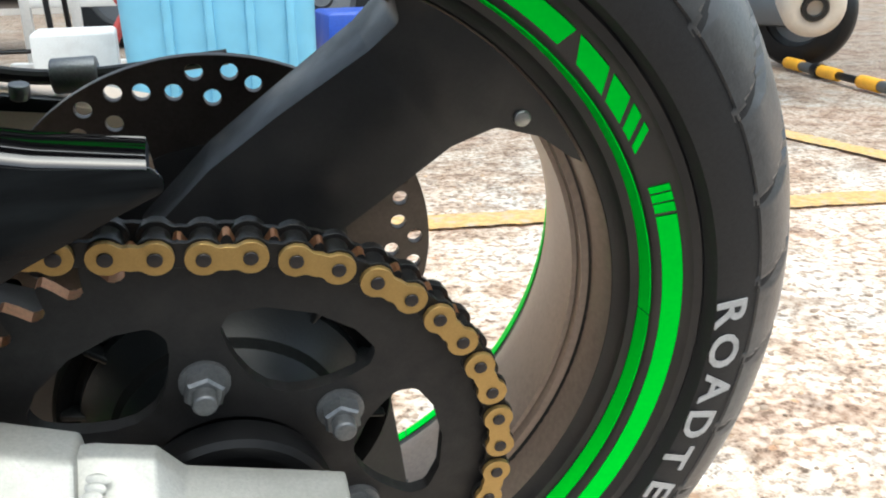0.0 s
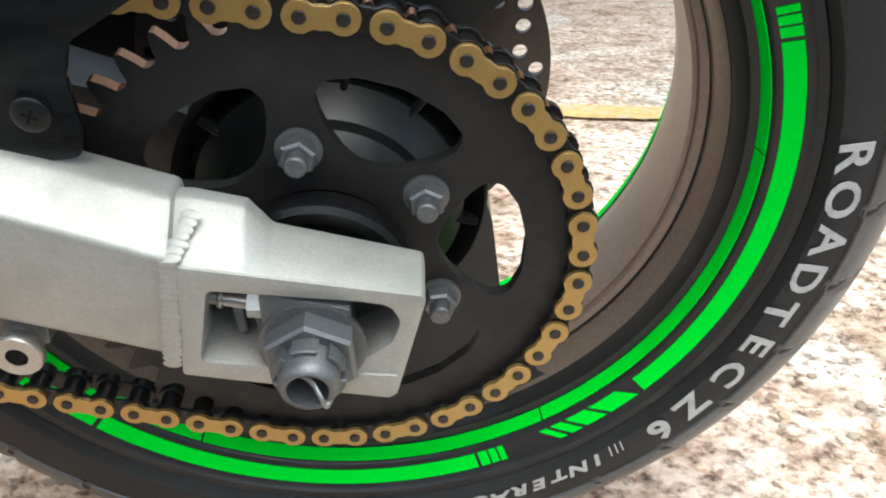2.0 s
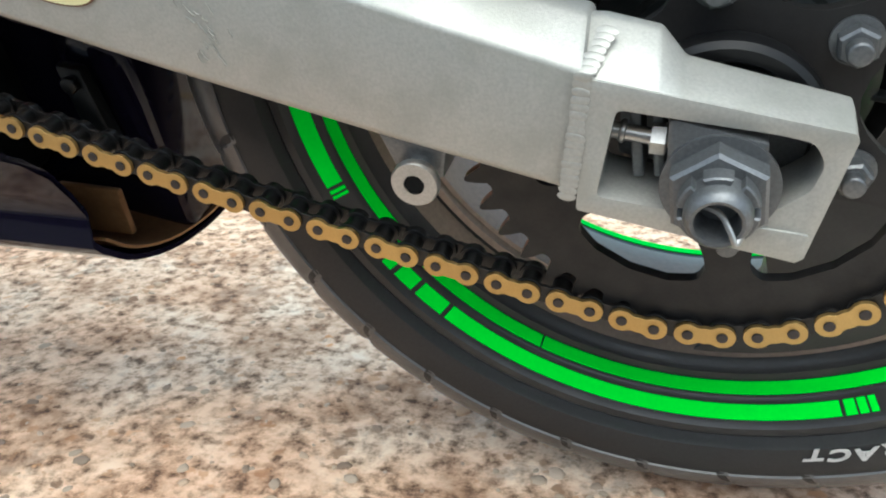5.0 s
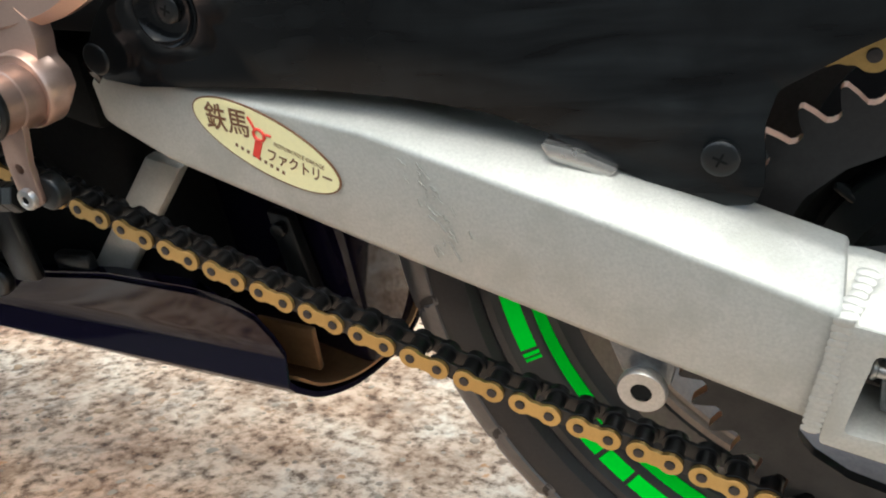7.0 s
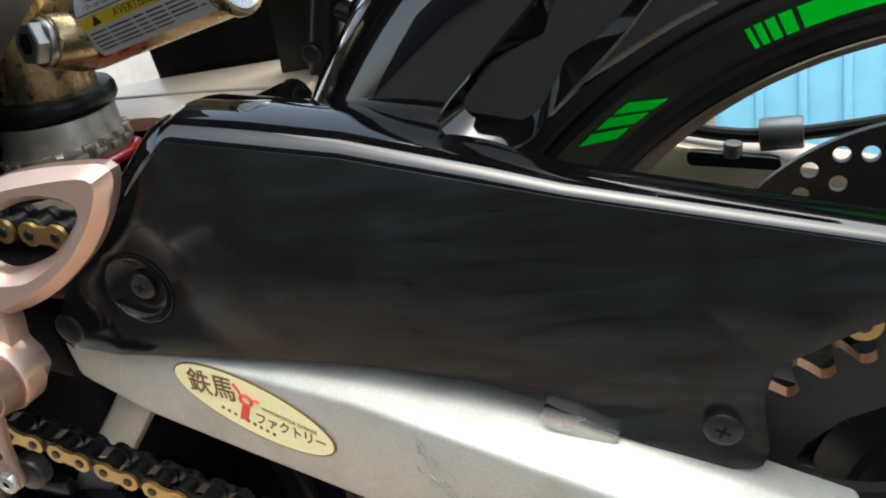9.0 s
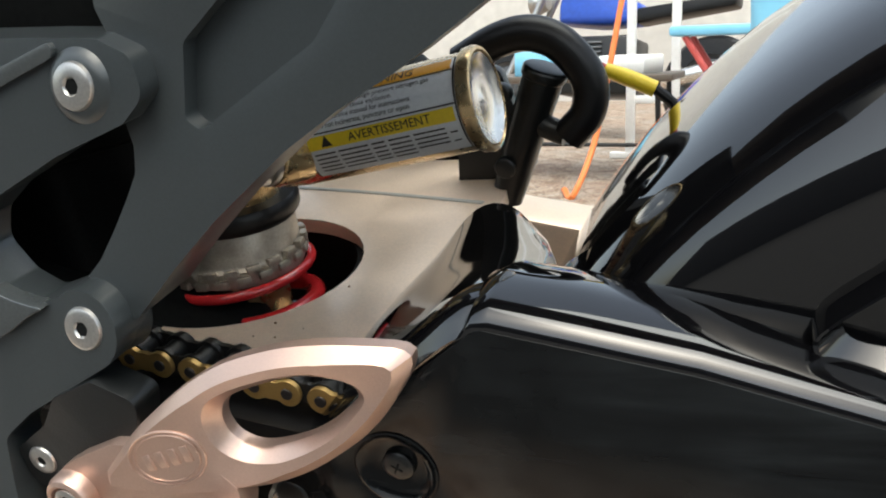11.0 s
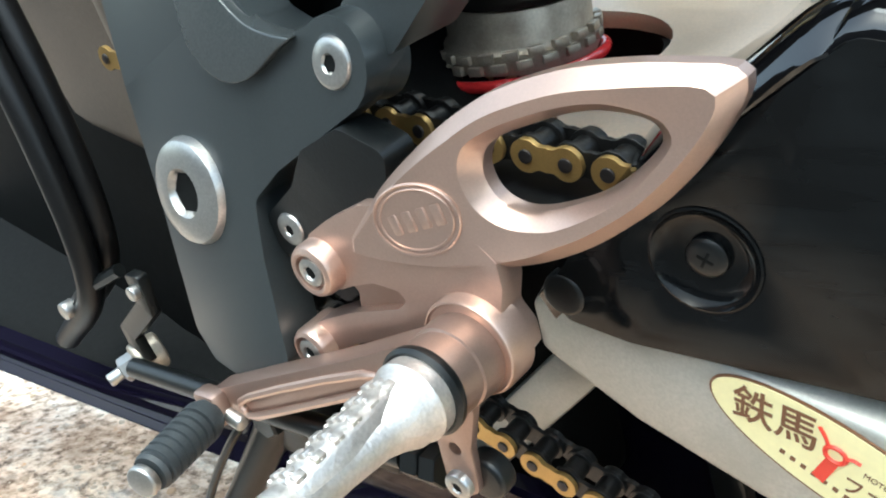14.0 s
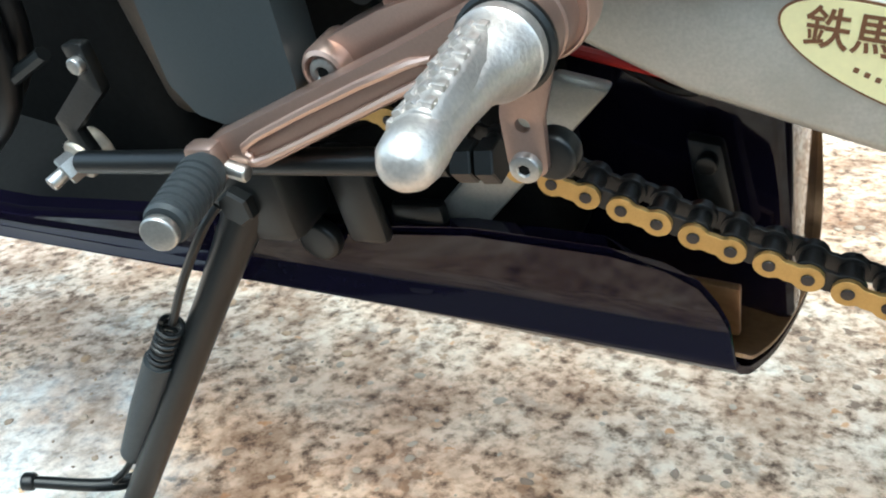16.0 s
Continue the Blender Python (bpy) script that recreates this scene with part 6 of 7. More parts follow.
    for c, r in (((-0.4685, -0.1550, 0.1615), 0.0112), ((-0.4880, -0.1545, 0.1212), 0.0104)):
        part("bolt_boss", revolve([(-0.003, 0.0), (-0.003, 0.0070), (0, 0.0074), (0.0004, r - 0.0026), (-0.0006, r - 0.0010), (-0.003, r), (-0.018, r + 0.0004)], Vector(c) + OUT * 0.0020, OUT, 40), M_ROSE, br)
        socket_bolt(br, Vector(c) + OUT * 0.0021, OUT, 0.0062, 0.004, 0.0028, M_STEEL, "socket cap bolt", "bracket_bolt")
    lug = part("mounting_lug", plate(rounded([(-0.502, 0.176), (-0.500, 0.160), (-0.470, 0.140), (-0.440, 0.160), (-0.425, 0.205), (-0.445, 0.214), (-0.468, 0.205), (-0.480, 0.190)], 0.006, 4), -0.1435, -0.128, bevel=0.004, seg=4), M_BLACKMETAL, bike, "black mounting lug")
    socket_bolt(lug, (-0.4892, -0.1450, 0.1712), OUT, 0.0072, 0.003, 0.0024, M_STEEL, "countersunk bolt", "lug_bolt")
    # foot peg
    root, tip = Vector((-0.4010, -0.1600, 0.1395)), Vector((-0.3965, -0.2530, 0.1455))
    d = (tip - root).normalized()
    part("peg_collar", revolve([(-0.006, 0.0), (-0.006, 0.0152), (-0.002, 0.0158), (0.006, 0.0152), (0.0065, 0.0144), (0.0085, 0.0144), (0.009, 0.0150), (0.017, 0.0146), (0.017, 0.0)], root, d, 40), M_ROSEDARK, bike, "bronze pivot collar")
    part("peg_ring", revolve([(0.0165, 0.0), (0.0165, 0.0150), (0.0180, 0.0160), (0.0200, 0.0160), (0.0212, 0.0148), (0.0212, 0.0)], root, d, 40), M_BLACKMETAL, bike, "black ring between the collar and the peg")
    peg = part("foot_peg", revolve([(0.0196, 0.0), (0.0196, 0.0138), (0.0265, 0.0142), (0.0275, 0.0134), (0.032, 0.0128), (0.037, 0.0104), (0.044, 0.0082), (0.060, 0.0072), (0.074, 0.0074), (0.079, 0.0082), (0.083, 0.0084), (0.0875, 0.0078), (0.0908, 0.0060), (0.0925, 0.0032), (0.0930, 0.0)], root, d, 40), M_PEG, bike, "polished alloy foot peg with a knurled top")
    upv = (Vector((-0.45, 0.15, 1)) - d * Vector((-0.45, 0.15, 1)).dot(d)).normalized()
    across = d.cross(upv)
    frame_m = Matrix.Translation(root) @ Matrix((across, d, upv)).transposed().to_4x4()
    bm = loft([[(-0.0074, 0.030, 0.000), (-0.0074, 0.030, 0.0094), (-0.0045, 0.030, 0.0120), (0.0045, 0.030, 0.0120), (0.0074, 0.030, 0.0094), (0.0074, 0.030, 0.0)],
               [(-0.0074, 0.078, 0.000), (-0.0074, 0.078, 0.0054), (-0.0042, 0.078, 0.0082), (0.0042, 0.078, 0.0082), (0.0074, 0.078, 0.0054), (0.0074, 0.078, 0.0)]])
    part("peg_pad", moved(bevel_sharp(bm, 0.0014, 20, 2), frame_m), M_PEG, peg, "flat knurled pad")
    for i in range(6):
        at_s = 0.0345 + 0.0080 * i
        h = 0.0120 - 0.0038 * (at_s - 0.030) / 0.048
        part("knurl_ridge", moved(tube([(-0.0074, at_s, h - 0.0026), (-0.0045, at_s, h - 0.0002), (0.0045, at_s, h - 0.0002), (0.0074, at_s, h - 0.0026)], 0.0006, 8, smooth_steps=2), frame_m), M_PEG, peg)
        for u, dz, tip in ((-0.0062, -0.0017, -38), (-0.0023, 0.0, 0), (0.0023, 0.0, 0), (0.0062, -0.0017, 38)):
            bm = box(-0.0014, 0.0014, -0.0020, 0.0020, -0.0010, 0.0014, 0.0004)
            part("knurl", moved(bm, frame_m @ Matrix.Translation((u, at_s, h + dz)) @ Matrix.Rotation(radians(tip), 4, "Y")), M_PEG, peg)
    # shift lever with its toe peg
    lever = [(-0.404, 0.152), (-0.425, 0.1440), (-0.448, 0.1350), (-0.545, 0.1010), (-0.551, 0.0960), (-0.540, 0.0905), (-0.518, 0.0905), (-0.448, 0.1180), (-0.425, 0.1230), (-0.404, 0.1260)]
    lv = part("shift_lever", plate(rounded(lever, 0.004, 3), lambda x, z: -0.168 + 0.055 * (x + 0.42), lambda x, z: -0.156 + 0.055 * (x + 0.42), bevel=0.002), M_ROSEDARK, bike, "bronze anodised shift lever with a milled channel")
    rim = [(-0.440, 0.1315), (-0.515, 0.1050), (-0.522, 0.0965), (-0.512, 0.0960), (-0.446, 0.1212), (-0.436, 0.1250)]
    part("lever_edge", tube([(x, -0.1690 + 0.055 * (x + 0.42), z) for x, z in rim], 0.0018, 8, closed=True, smooth_steps=3), M_ROSE, lv, "raised edge of the channel")
    tp0, tp1 = Vector((-0.5400, -0.1820, 0.0945)), Vector((-0.5275, -0.2245, 0.0962))
    prof = [(0, 0.0), (0, 0.0080), (0.004, 0.0096)]
    for j in range(7):
        s = 0.006 + j * 0.0044
        prof += [(s, 0.0098 - j * 0.0001), (s + 0.0027, 0.0098 - j * 0.0001), (s + 0.0031, 0.0083), (s + 0.0041, 0.0083)]
    prof += [(0.0378, 0.0090), (0.0398, 0.0080), (0.0402, 0.0)]
    part("toe_peg", revolve(prof, tp0, tp1 - tp0, 28), M_GREYRUBBER, bike, "ribbed grey rubber toe peg")
    e = (tp1 - tp0).normalized()
    part("toe_peg_end", rod(tp1 - e * 0.003, tp1 + e * 0.0015, 0.0072, round_end=0.0012), M_STEEL, bike, "bright toe peg end")
    part("toe_peg_fork", bevel_sharp(box(-0.550, -0.534, -0.182, -0.172, 0.087, 0.104), 0.003), M_ROSEDARK, bike, "bronze toe peg fork")
    part("fork_pin", rod((-0.552, -0.176, 0.0965), (-0.526, -0.176, 0.0885), 0.0036, round_end=0.001), M_STEEL, bike)
    # linkage
    part("shift_rod", rod((-0.645, -0.161, 0.081), (-0.440, -0.163, 0.0885), 0.0056, n=20), M_BLACKMETAL, bike, "black shift linkage rod")
    part("rod_nut", hexagon((-0.437, -0.163, 0.0887), (-0.429, -0.163, 0.0890), 0.0078, 0.0006), M_BLACKMETAL, bike)
    part("rod_nut", hexagon((-0.427, -0.163, 0.0890), (-0.420, -0.163, 0.0893), 0.0082, 0.0006), M_BLACKMETAL, bike)
    part("ball_joint", rod((-0.401, -0.156, 0.0915), (-0.401, -0.165, 0.0915), 0.0092, round_end=0.002), M_BLACKMETAL, bike, "black ball joint")
    arm = part("link_arm", plate(rounded([(-0.391, 0.130), (-0.399, 0.108), (-0.4010, 0.0880), (-0.4080, 0.0845), (-0.4150, 0.0900), (-0.4140, 0.110), (-0.409, 0.130)], 0.004, 3), -0.1680, -0.1645, [circle(-0.4065, 0.1065, 0.0027, 12)], bevel=0.0006), M_ROSEDARK, bike, "drilled bronze linkage arm")
    socket_bolt(arm, (-0.4080, -0.1715, 0.0910), OUT, 0.0056, 0.004, 0.0022, M_STEEL, "button head bolt", "linkage_bolt")
    jt = Vector((-0.664, -0.151, 0.074))
    part("ball_joint", rod(jt + Vector((0.010, 0.012, 0.004)), jt + Vector((0.006, -0.004, 0.003)), 0.0108, round_end=0.002), M_COLLAR, bike, "tan-grey plated ball joint")
    part("joint_nut", hexagon(jt + Vector((0.004, -0.002, 0.002)), jt + Vector((0.0, -0.010, 0.0)), 0.0075, 0.0008), M_STEEL, bike, "plated joint nut")
    part("joint_stud", rod(jt + Vector((0.0, -0.008, 0.0)), jt + Vector((-0.003, -0.018, -0.002)), 0.0038, round_end=0.001), M_STEEL, bike)


build_rearset()


# ---- belly cowl, exhaust box, stand ----
def build_cowl():
    base = [(-0.066, -0.031), (-0.0768, -0.0295), (-0.0764, -0.0345), (-0.0758, -0.0430), (-0.0746, -0.0570), (-0.0730, -0.0705), (-0.0738, -0.0728), (-0.0815, -0.0855), (-0.0820, -0.0880), (-0.0780, -0.0945), (-0.056, -0.114), (-0.020, -0.126), (0.030, -0.127), (0.070, -0.112), (0.095, -0.070), (0.098, -0.020)]
    rear = [-0.430, -0.425, -0.398, -0.383, -0.375, -0.3710, -0.3705, -0.3675, -0.3670, -0.366, -0.364, -0.356, -0.348, -0.346, -0.348, -0.352]

    def finer(rows, steps=4):
        """Rows of numbers with rows between them on a smooth curve."""
        out, v = [], [Vector(r) for r in rows]
        for i in range(len(v) - 1):
            b, c = v[i], v[i + 1]
            a, d = (v[i - 1] if i else b * 2 - c), (v[i + 2] if i + 2 < len(v) else c * 2 - b)
            out += [0.5 * (2 * b + (c - a) * u + (2 * a - 5 * b + 4 * c - d) * u * u + (3 * b - a - 3 * c + d) * u ** 3) for u in [k / steps for k in range(steps)]]
        return out + [v[-1]]
    low = finer([(y, z, r) for (y, z), r in zip(base[9:], rear[9:])])
    base, rear = base[:9] + [(q.x, q.y) for q in low], rear[:9] + [q.z for q in low]

    def ring(x, k):
        pts = []
        for (y, z), r in zip(base, rear):
            xx = r if x is None else x
            p = Vector((xx, y, z - 0.087 * (xx + 0.365)))
            if y < -0.05 and xx < -0.5:
                # the near side spreads outwards and grows lower ahead of the stand
                g = min(1.0, (-0.5 - xx) / 0.25)
                side_low = -0.0885 - 0.087 * (xx + 0.365)
                away = min(0.40, -0.5 - xx)
                s = min(1.0, away / 0.14)
                p.z = side_low + (p.z - side_low) * (1 - 0.75 * g) + 0.286 * away * s
                p.y -= 0.28 * away * s
            pts.append(p)
        inner = [p + Vector((0, -p.y * 0.035, 0.0035)) for p in reversed(pts)]
        return [tuple(p) for p in pts + inner]
    cowl = part("belly_cowl", loft([ring(-1.30, 0), ring(-0.95, 0), ring(-0.85, 0), ring(-0.75, 0), ring(-0.68, 0), ring(-0.62, 0), ring(-0.56, 0), ring(-0.50, 0), ring(-0.45, 0), ring(None, 0)]), M_COWL, bike, "gloss plum-black belly cowl", smooth=30)
    lin = []
    for x in (-0.50, -0.46, -0.42, None):
        pts = [Vector((r + 0.0005 if x is None else x, y * 0.93, z + 0.0065 - 0.087 * ((r if x is None else x) + 0.365))) for (y, z), r in zip(base[9:], rear[9:])]
        lin.append([tuple(p) for p in pts] + [tuple(p + Vector((0, -p.y * 0.02, 0.0015))) for p in reversed(pts)])
    part("heat_liner", loft(lin), M_FOIL, cowl, "copper-brown heat liner inside the cowl")
    # added near-black panel, standing for the shade down inside the cowl
    part("inner_tray", loft([[(-0.62, -0.104, -0.036), (-0.62, -0.084, -0.015), (-0.62, -0.084, -0.06)], [(-0.75, -0.139, 0.020), (-0.75, -0.084, 0.050), (-0.75, -0.084, -0.02)], [(-1.00, -0.172, 0.085), (-1.00, -0.084, 0.120), (-1.00, -0.084, 0.0)]]), M_DARK, cowl, "near-black panel added to darken the cowl's inside")
    part("cowl_bracket", bevel_sharp(box(-0.548, -0.515, -0.074, -0.064, -0.022, -0.002), 0.004), M_BLACKMETAL, cowl, "black cowl bracket")
    part("cowl_screw", rod((-0.583, -0.090, -0.012), (-0.583, -0.100, -0.012), 0.013, round_end=0.003), M_BLACKMETAL, cowl, "black rubber-mounted cowl screw")
    # exhaust chamber and inner mudguard seen between the cowl and the tyre
    ex = part("inner_mudguard", bevel_sharp(loft([[(-0.350, -0.010, -0.125), (-0.350, -0.010, 0.060), (-0.350, 0.120, 0.060), (-0.350, 0.120, -0.125)], [(-0.470, 0.020, -0.120), (-0.470, 0.020, 0.110), (-0.470, 0.120, 0.110), (-0.470, 0.120, -0.120)], [(-0.640, 0.030, -0.090), (-0.640, 0.030, 0.120), (-0.640, 0.120, 0.120), (-0.640, 0.120, -0.090)]]), 0.010, 30, 3), M_COWL, bike, "gloss black inner mudguard panel")
    part("mudguard_bracket", bevel_sharp(loft([[(-0.398, -0.020, 0.008), (-0.380, -0.020, 0.004), (-0.380, -0.010, 0.004), (-0.398, -0.010, 0.008)], [(-0.392, -0.022, -0.060), (-0.372, -0.022, -0.064), (-0.372, -0.010, -0.064), (-0.392, -0.010, -0.060)]]), 0.003), M_BLACKMETAL, ex, "black bracket with a bolt")
    part("bracket_bolt", rod((-0.387, -0.022, -0.004), (-0.387, -0.027, -0.004), 0.0055, round_end=0.001), M_BLACKMETAL, ex)
    part("lower_strap", bevel_sharp(loft([[(-0.418, -0.040, -0.066), (-0.372, -0.040, -0.072), (-0.372, -0.034, -0.072), (-0.418, -0.034, -0.066)], [(-0.424, -0.040, -0.100), (-0.374, -0.040, -0.106), (-0.374, -0.034, -0.106), (-0.424, -0.034, -0.100)]]), 0.0015), M_FOIL, ex, "brown metal strap")
    part("link_strut", bevel_sharp(loft([[(-0.445, -0.058, 0.064), (-0.418, -0.058, 0.056), (-0.418, -0.046, 0.056), (-0.445, -0.046, 0.064)], [(-0.540, -0.058, -0.028), (-0.508, -0.058, -0.034), (-0.508, -0.046, -0.034), (-0.540, -0.046, -0.028)]]), 0.003), M_ALU, bike, "flat grey linkage strut")
    for k, off in enumerate((0.0, 0.007)):
        part("wire", tube([(-0.500, -0.030 + off, 0.085), (-0.440, -0.035 + off, 0.066), (-0.400, -0.030, 0.050 - off), (-0.385, -0.010, 0.030)], 0.003, 8), M_WIRE if k == 0 else M_BLACKRUBBER, bike, "thin wiring behind the swingarm")


build_cowl()


def build_stand():
    inv = BIKE.inverted()
    foot = inv @ Vector((-0.745, -0.145, 0.012))
    top = Vector((-0.598, -0.116, 0.030))
    piv = part("stand_pivot", bevel_sharp(box(-0.622, -0.570, -0.124, -0.085, 0.005, 0.062), 0.008), M_BLACKMETAL, bike, "black side stand pivot")
    part("pivot_bolt", hexagon((-0.597, -0.120, 0.033), (-0.597, -0.131, 0.033), 0.011, 0.0015), M_BLACKMETAL, piv, "black pivot bolt")
    part("pivot_web", bevel_sharp(box(-0.560, -0.535, -0.100, -0.090, -0.010, 0.050), 0.004), M_BLACKMETAL, piv)
    st = part("side_stand", tube([top, top.lerp(foot, 0.25), top.lerp(foot, 0.7), foot], [0.0125, 0.0100, 0.0096, 0.0095], 24), M_BLACKMETAL, bike, "black tubular side stand")
    f2 = foot + Vector((0.0, -0.010, 0.004))
    part("stand_foot", tube([f2 + Vector((-0.035, 0.0, 0.0)), f2, f2 + Vector((0.02, 0.0, 0.0))], 0.010, 12), M_BLACKMETAL, st)
    a0, a1, a2 = Vector((-0.664, -0.152, -0.037)), Vector((-0.687, -0.158, -0.066)), Vector((-0.745, -0.1735, -0.147))
    part("spring_hook", tube([(-0.606, -0.132, 0.036), (-0.615, -0.140, 0.026), (-0.640, -0.147, -0.004), a0], 0.0026, 8), M_BLACKMETAL, st)
    coil = []
    ax = (a1 - a0).normalized()
    n1 = ax.orthogonal().normalized()
    n2 = ax.cross(n1)
    for k in range(73):
        u = k / 72
        a = 2 * math.pi * 7 * u
        coil.append(a0.lerp(a1, u) + (n1 * math.cos(a) + n2 * math.sin(a)) * 0.0068)
    part("return_spring", tube(coil, 0.0016, 8, smooth_steps=2), M_BLACKMETAL, st, "black return spring")
    part("spring_sleeve", tube([a1 - ax * 0.002, a1.lerp(a2, 0.5), a2], [0.0100, 0.0112, 0.0108], 24), M_GREYRUBBER, st, "grey rubber spring sleeve")
    part("spring_hook", tube([a2, (-0.765, -0.179, -0.168), (-0.779, -0.183, -0.179), (-0.770, -0.172, -0.186)], 0.0026, 8), M_BLACKMETAL, st)
    part("stand_tab", tube([(-0.768, -0.170, -0.188), (-0.795, -0.186, -0.185), (-0.838, -0.207, -0.168)], [0.0060, 0.0048, 0.0044], 12), M_BLACKMETAL, st, "black kick tab")
    part("tab_end", rod((-0.834, -0.205, -0.1695), (-0.842, -0.209, -0.1665), 0.0066, round_end=0.002), M_BLACKMETAL, st)


build_stand()


M_SCRATCH = mat("rubbed_scratch", (0.33, 0.325, 0.29), 0.6, 0.2, 0.2, 900)


# ---- oval dealer sticker on the swingarm ----
def build_sticker():
    def arm_face(x):
        return -0.162 - 0.135 * x - 0.0006
    c = Vector((-0.2945, arm_face(-0.2945), 0.0990))
    ex = Vector((0.0410, arm_face(-0.2535) - arm_face(-0.2945), -0.0185)).normalized()
    nrm = Vector((-0.135, -1, 0)).normalized()
    ez = nrm.cross(ex)
    ez = ez if ez.z > 0 else -ez
    m = Matrix((ex, ez, nrm)).transposed().to_4x4()
    m.translation = c

    def flat(pts, z0, z1):
        bm = plate([(x, y) for x, y in pts], 0, 1)
        for v in bm.verts:
            v.co = Vector((v.co.x, v.co.z, z1 if v.co.y > 0.5 else z0))
        return moved(bm, m)
    rim_ = [(0.0450 * math.cos(a), 0.0160 * math.sin(a)) for a in [2 * math.pi * k / 56 for k in range(56)]]
    st = part("sticker", flat(rim_, -0.0004, 0.0003), M_BROWNINK, swingarm, "oval cream dealer sticker with brown edge")
    part("sticker_face", flat([(x * 0.980, y * 0.950) for x, y in rim_], 0.0002, 0.0005), M_CREAM, swingarm, "oval cream sticker with printed characters")

    def words(body, x, y, size, material, turn=0.0, squeeze=1.0, bold=0.0):
        text_on(body, size, material, swingarm, m @ Matrix.Translation((x, y, 0.0007)) @ Matrix.Rotation(turn, 4, "Z"), "print", depth=0.00005, squeeze=squeeze, bold=bold)
    words("\u9244\u99ac", -0.0225, 0.0020, 0.0150, M_BROWNINK, 0.25, 0.95, 0.012)
    words("\u30d5\u30a1\u30af\u30c8\u30ea\u30fc", 0.0215, -0.0020, 0.0076, M_BROWNINK, 0.12, 0.85, 0.015)
    words("MOTORCYCLE GARAGE", 0.0205, 0.0042, 0.0030, M_BROWNINK, 0.05, 0.9)
    # the emblem: a red bar with a ring and two arms
    part("emblem", flat([(-0.0060, -0.0085), (-0.0020, -0.0095), (-0.0008, 0.0005), (-0.0048, 0.0015)], 0.0004, 0.0009), M_REDINK, swingarm)
    for pts in ([(-0.0105, 0.0105), (-0.0080, 0.0085), (-0.0060, 0.0060)], [(0.0040, 0.0065), (0.0015, 0.0062), (-0.0005, 0.0042)]):
        part("emblem", tube([m @ Vector((x, y, 0.0007)) for x, y in pts], 0.0006, 6), M_REDINK, swingarm)
    part("emblem", tube([m @ Vector((-0.0030 + 0.0032 * math.cos(a), 0.0040 + 0.0028 * math.sin(a), 0.0007)) for a in [2 * math.pi * k / 12 for k in range(12)]], 0.0008, 6, closed=True, smooth_steps=2), M_REDINK, swingarm)
    for k in range(9):
        part("number_bar", flat([(-0.0170 + 0.0036 * k, -0.0092 - 0.00015 * k), (-0.0153 + 0.0036 * k, -0.0092 - 0.00015 * k), (-0.0153 + 0.0036 * k, -0.0074 - 0.00015 * k), (-0.0170 + 0.0036 * k, -0.0074 - 0.00015 * k)], 0.0004, 0.0006), M_BROWNINK, swingarm)
    # rubbed scratches
    rnd = random.Random(11)
    for k in range(34):
        z = 0.096 - 0.0013 * k
        x = -0.212 + 0.00035 * k + rnd.gauss(0, 0.0055)
        p = Vector((x, arm_face(x) + 0.0002, z))
        q = p + Vector((rnd.uniform(0.0005, 0.0035), 0, -rnd.uniform(0.001, 0.005)))
        q.y = arm_face(q.x) + 0.0002
        part("scratch", tube([p, (p + q) / 2 + Vector((rnd.uniform(-0.0006, 0.0006), 0, 0)), q], rnd.uniform(0.00018, 0.0004), 5, smooth_steps=2), M_SCRATCH, swingarm)


build_sticker()


# ---- the yard behind the motorcycle ----
def strip(name, a, b, width, label, lift=0.004):
    a, b = Vector((*a, 0)), Vector((*b, 0))
    d = (b - a).normalized()
    n = Vector((-d.y, d.x, 0)) * width / 2
    bm = bmesh.new()
    steps = 240
    rows = []
    for k in range(steps + 1):
        p = a.lerp(b, k / steps)
        w = 1 + 0.16 * noise.noise(p * 9) + 0.16 * noise.noise(p * 60)
        rows.append([bm.verts.new(p + n * w + Vector((0, 0, lift))), bm.verts.new(p - n * w + Vector((0, 0, lift)))])
    for p, q in zip(rows, rows[1:]):
        bm.faces.new((p[0], q[0], q[1], p[1]))
    return mesh_thing(name, bm, M_LINE, label, "road marking", "painted bay lines", "structure")


def line_material():
    """Worn yellow road paint, with the stones showing through."""
    m = mat("worn_road_paint", (0.62, 0.38, 0.14), 0.75, 0.0, 0.25, 90, 1.0, 38, (0.46, 0.39, 0.31), 0.3, 90)
    return m


M_LINE = line_material()
strip("road_marking", (-0.40, 1.185), (2.6, 0.93), 0.085, "worn yellow line painted on the asphalt")
strip("road_marking", (1.25, 2.55), (1.66, 0.72), 0.075, "worn yellow bay line crossing the asphalt", 0.0052)


def build_bin():
    b = thing("plastic_bin", "tall light blue plastic bin standing on the asphalt", "bin")
    b.matrix_basis = Matrix.Translation((0.0, 2.30, 0.0))
    out = rounded([(-0.315, -0.2), (0.245, -0.2), (0.245, 0.2), (-0.315, 0.2)], 0.05, 5)
    secs = []
    for z, s in ((0.0, 0.90), (0.02, 0.92), (0.5, 0.96), (0.82, 1.0), (0.83, 1.05), (0.88, 1.05)):
        secs.append([(x * s, y * s, z) for x, y in out])
    part("body", loft(secs), M_BLUETARP, b)
    for x in (-0.17, -0.06, 0.05, 0.16):
        part("rib", bevel_sharp(box(x - 0.012, x + 0.012, -0.205, -0.185, 0.05, 0.80), 0.005), M_BLUETARP, b)
    part("lid", loft([[(x * 1.06, y * 1.06, z) for x, y in out] for z in (0.88, 0.91)]), M_BLUETARP, b)


build_bin()


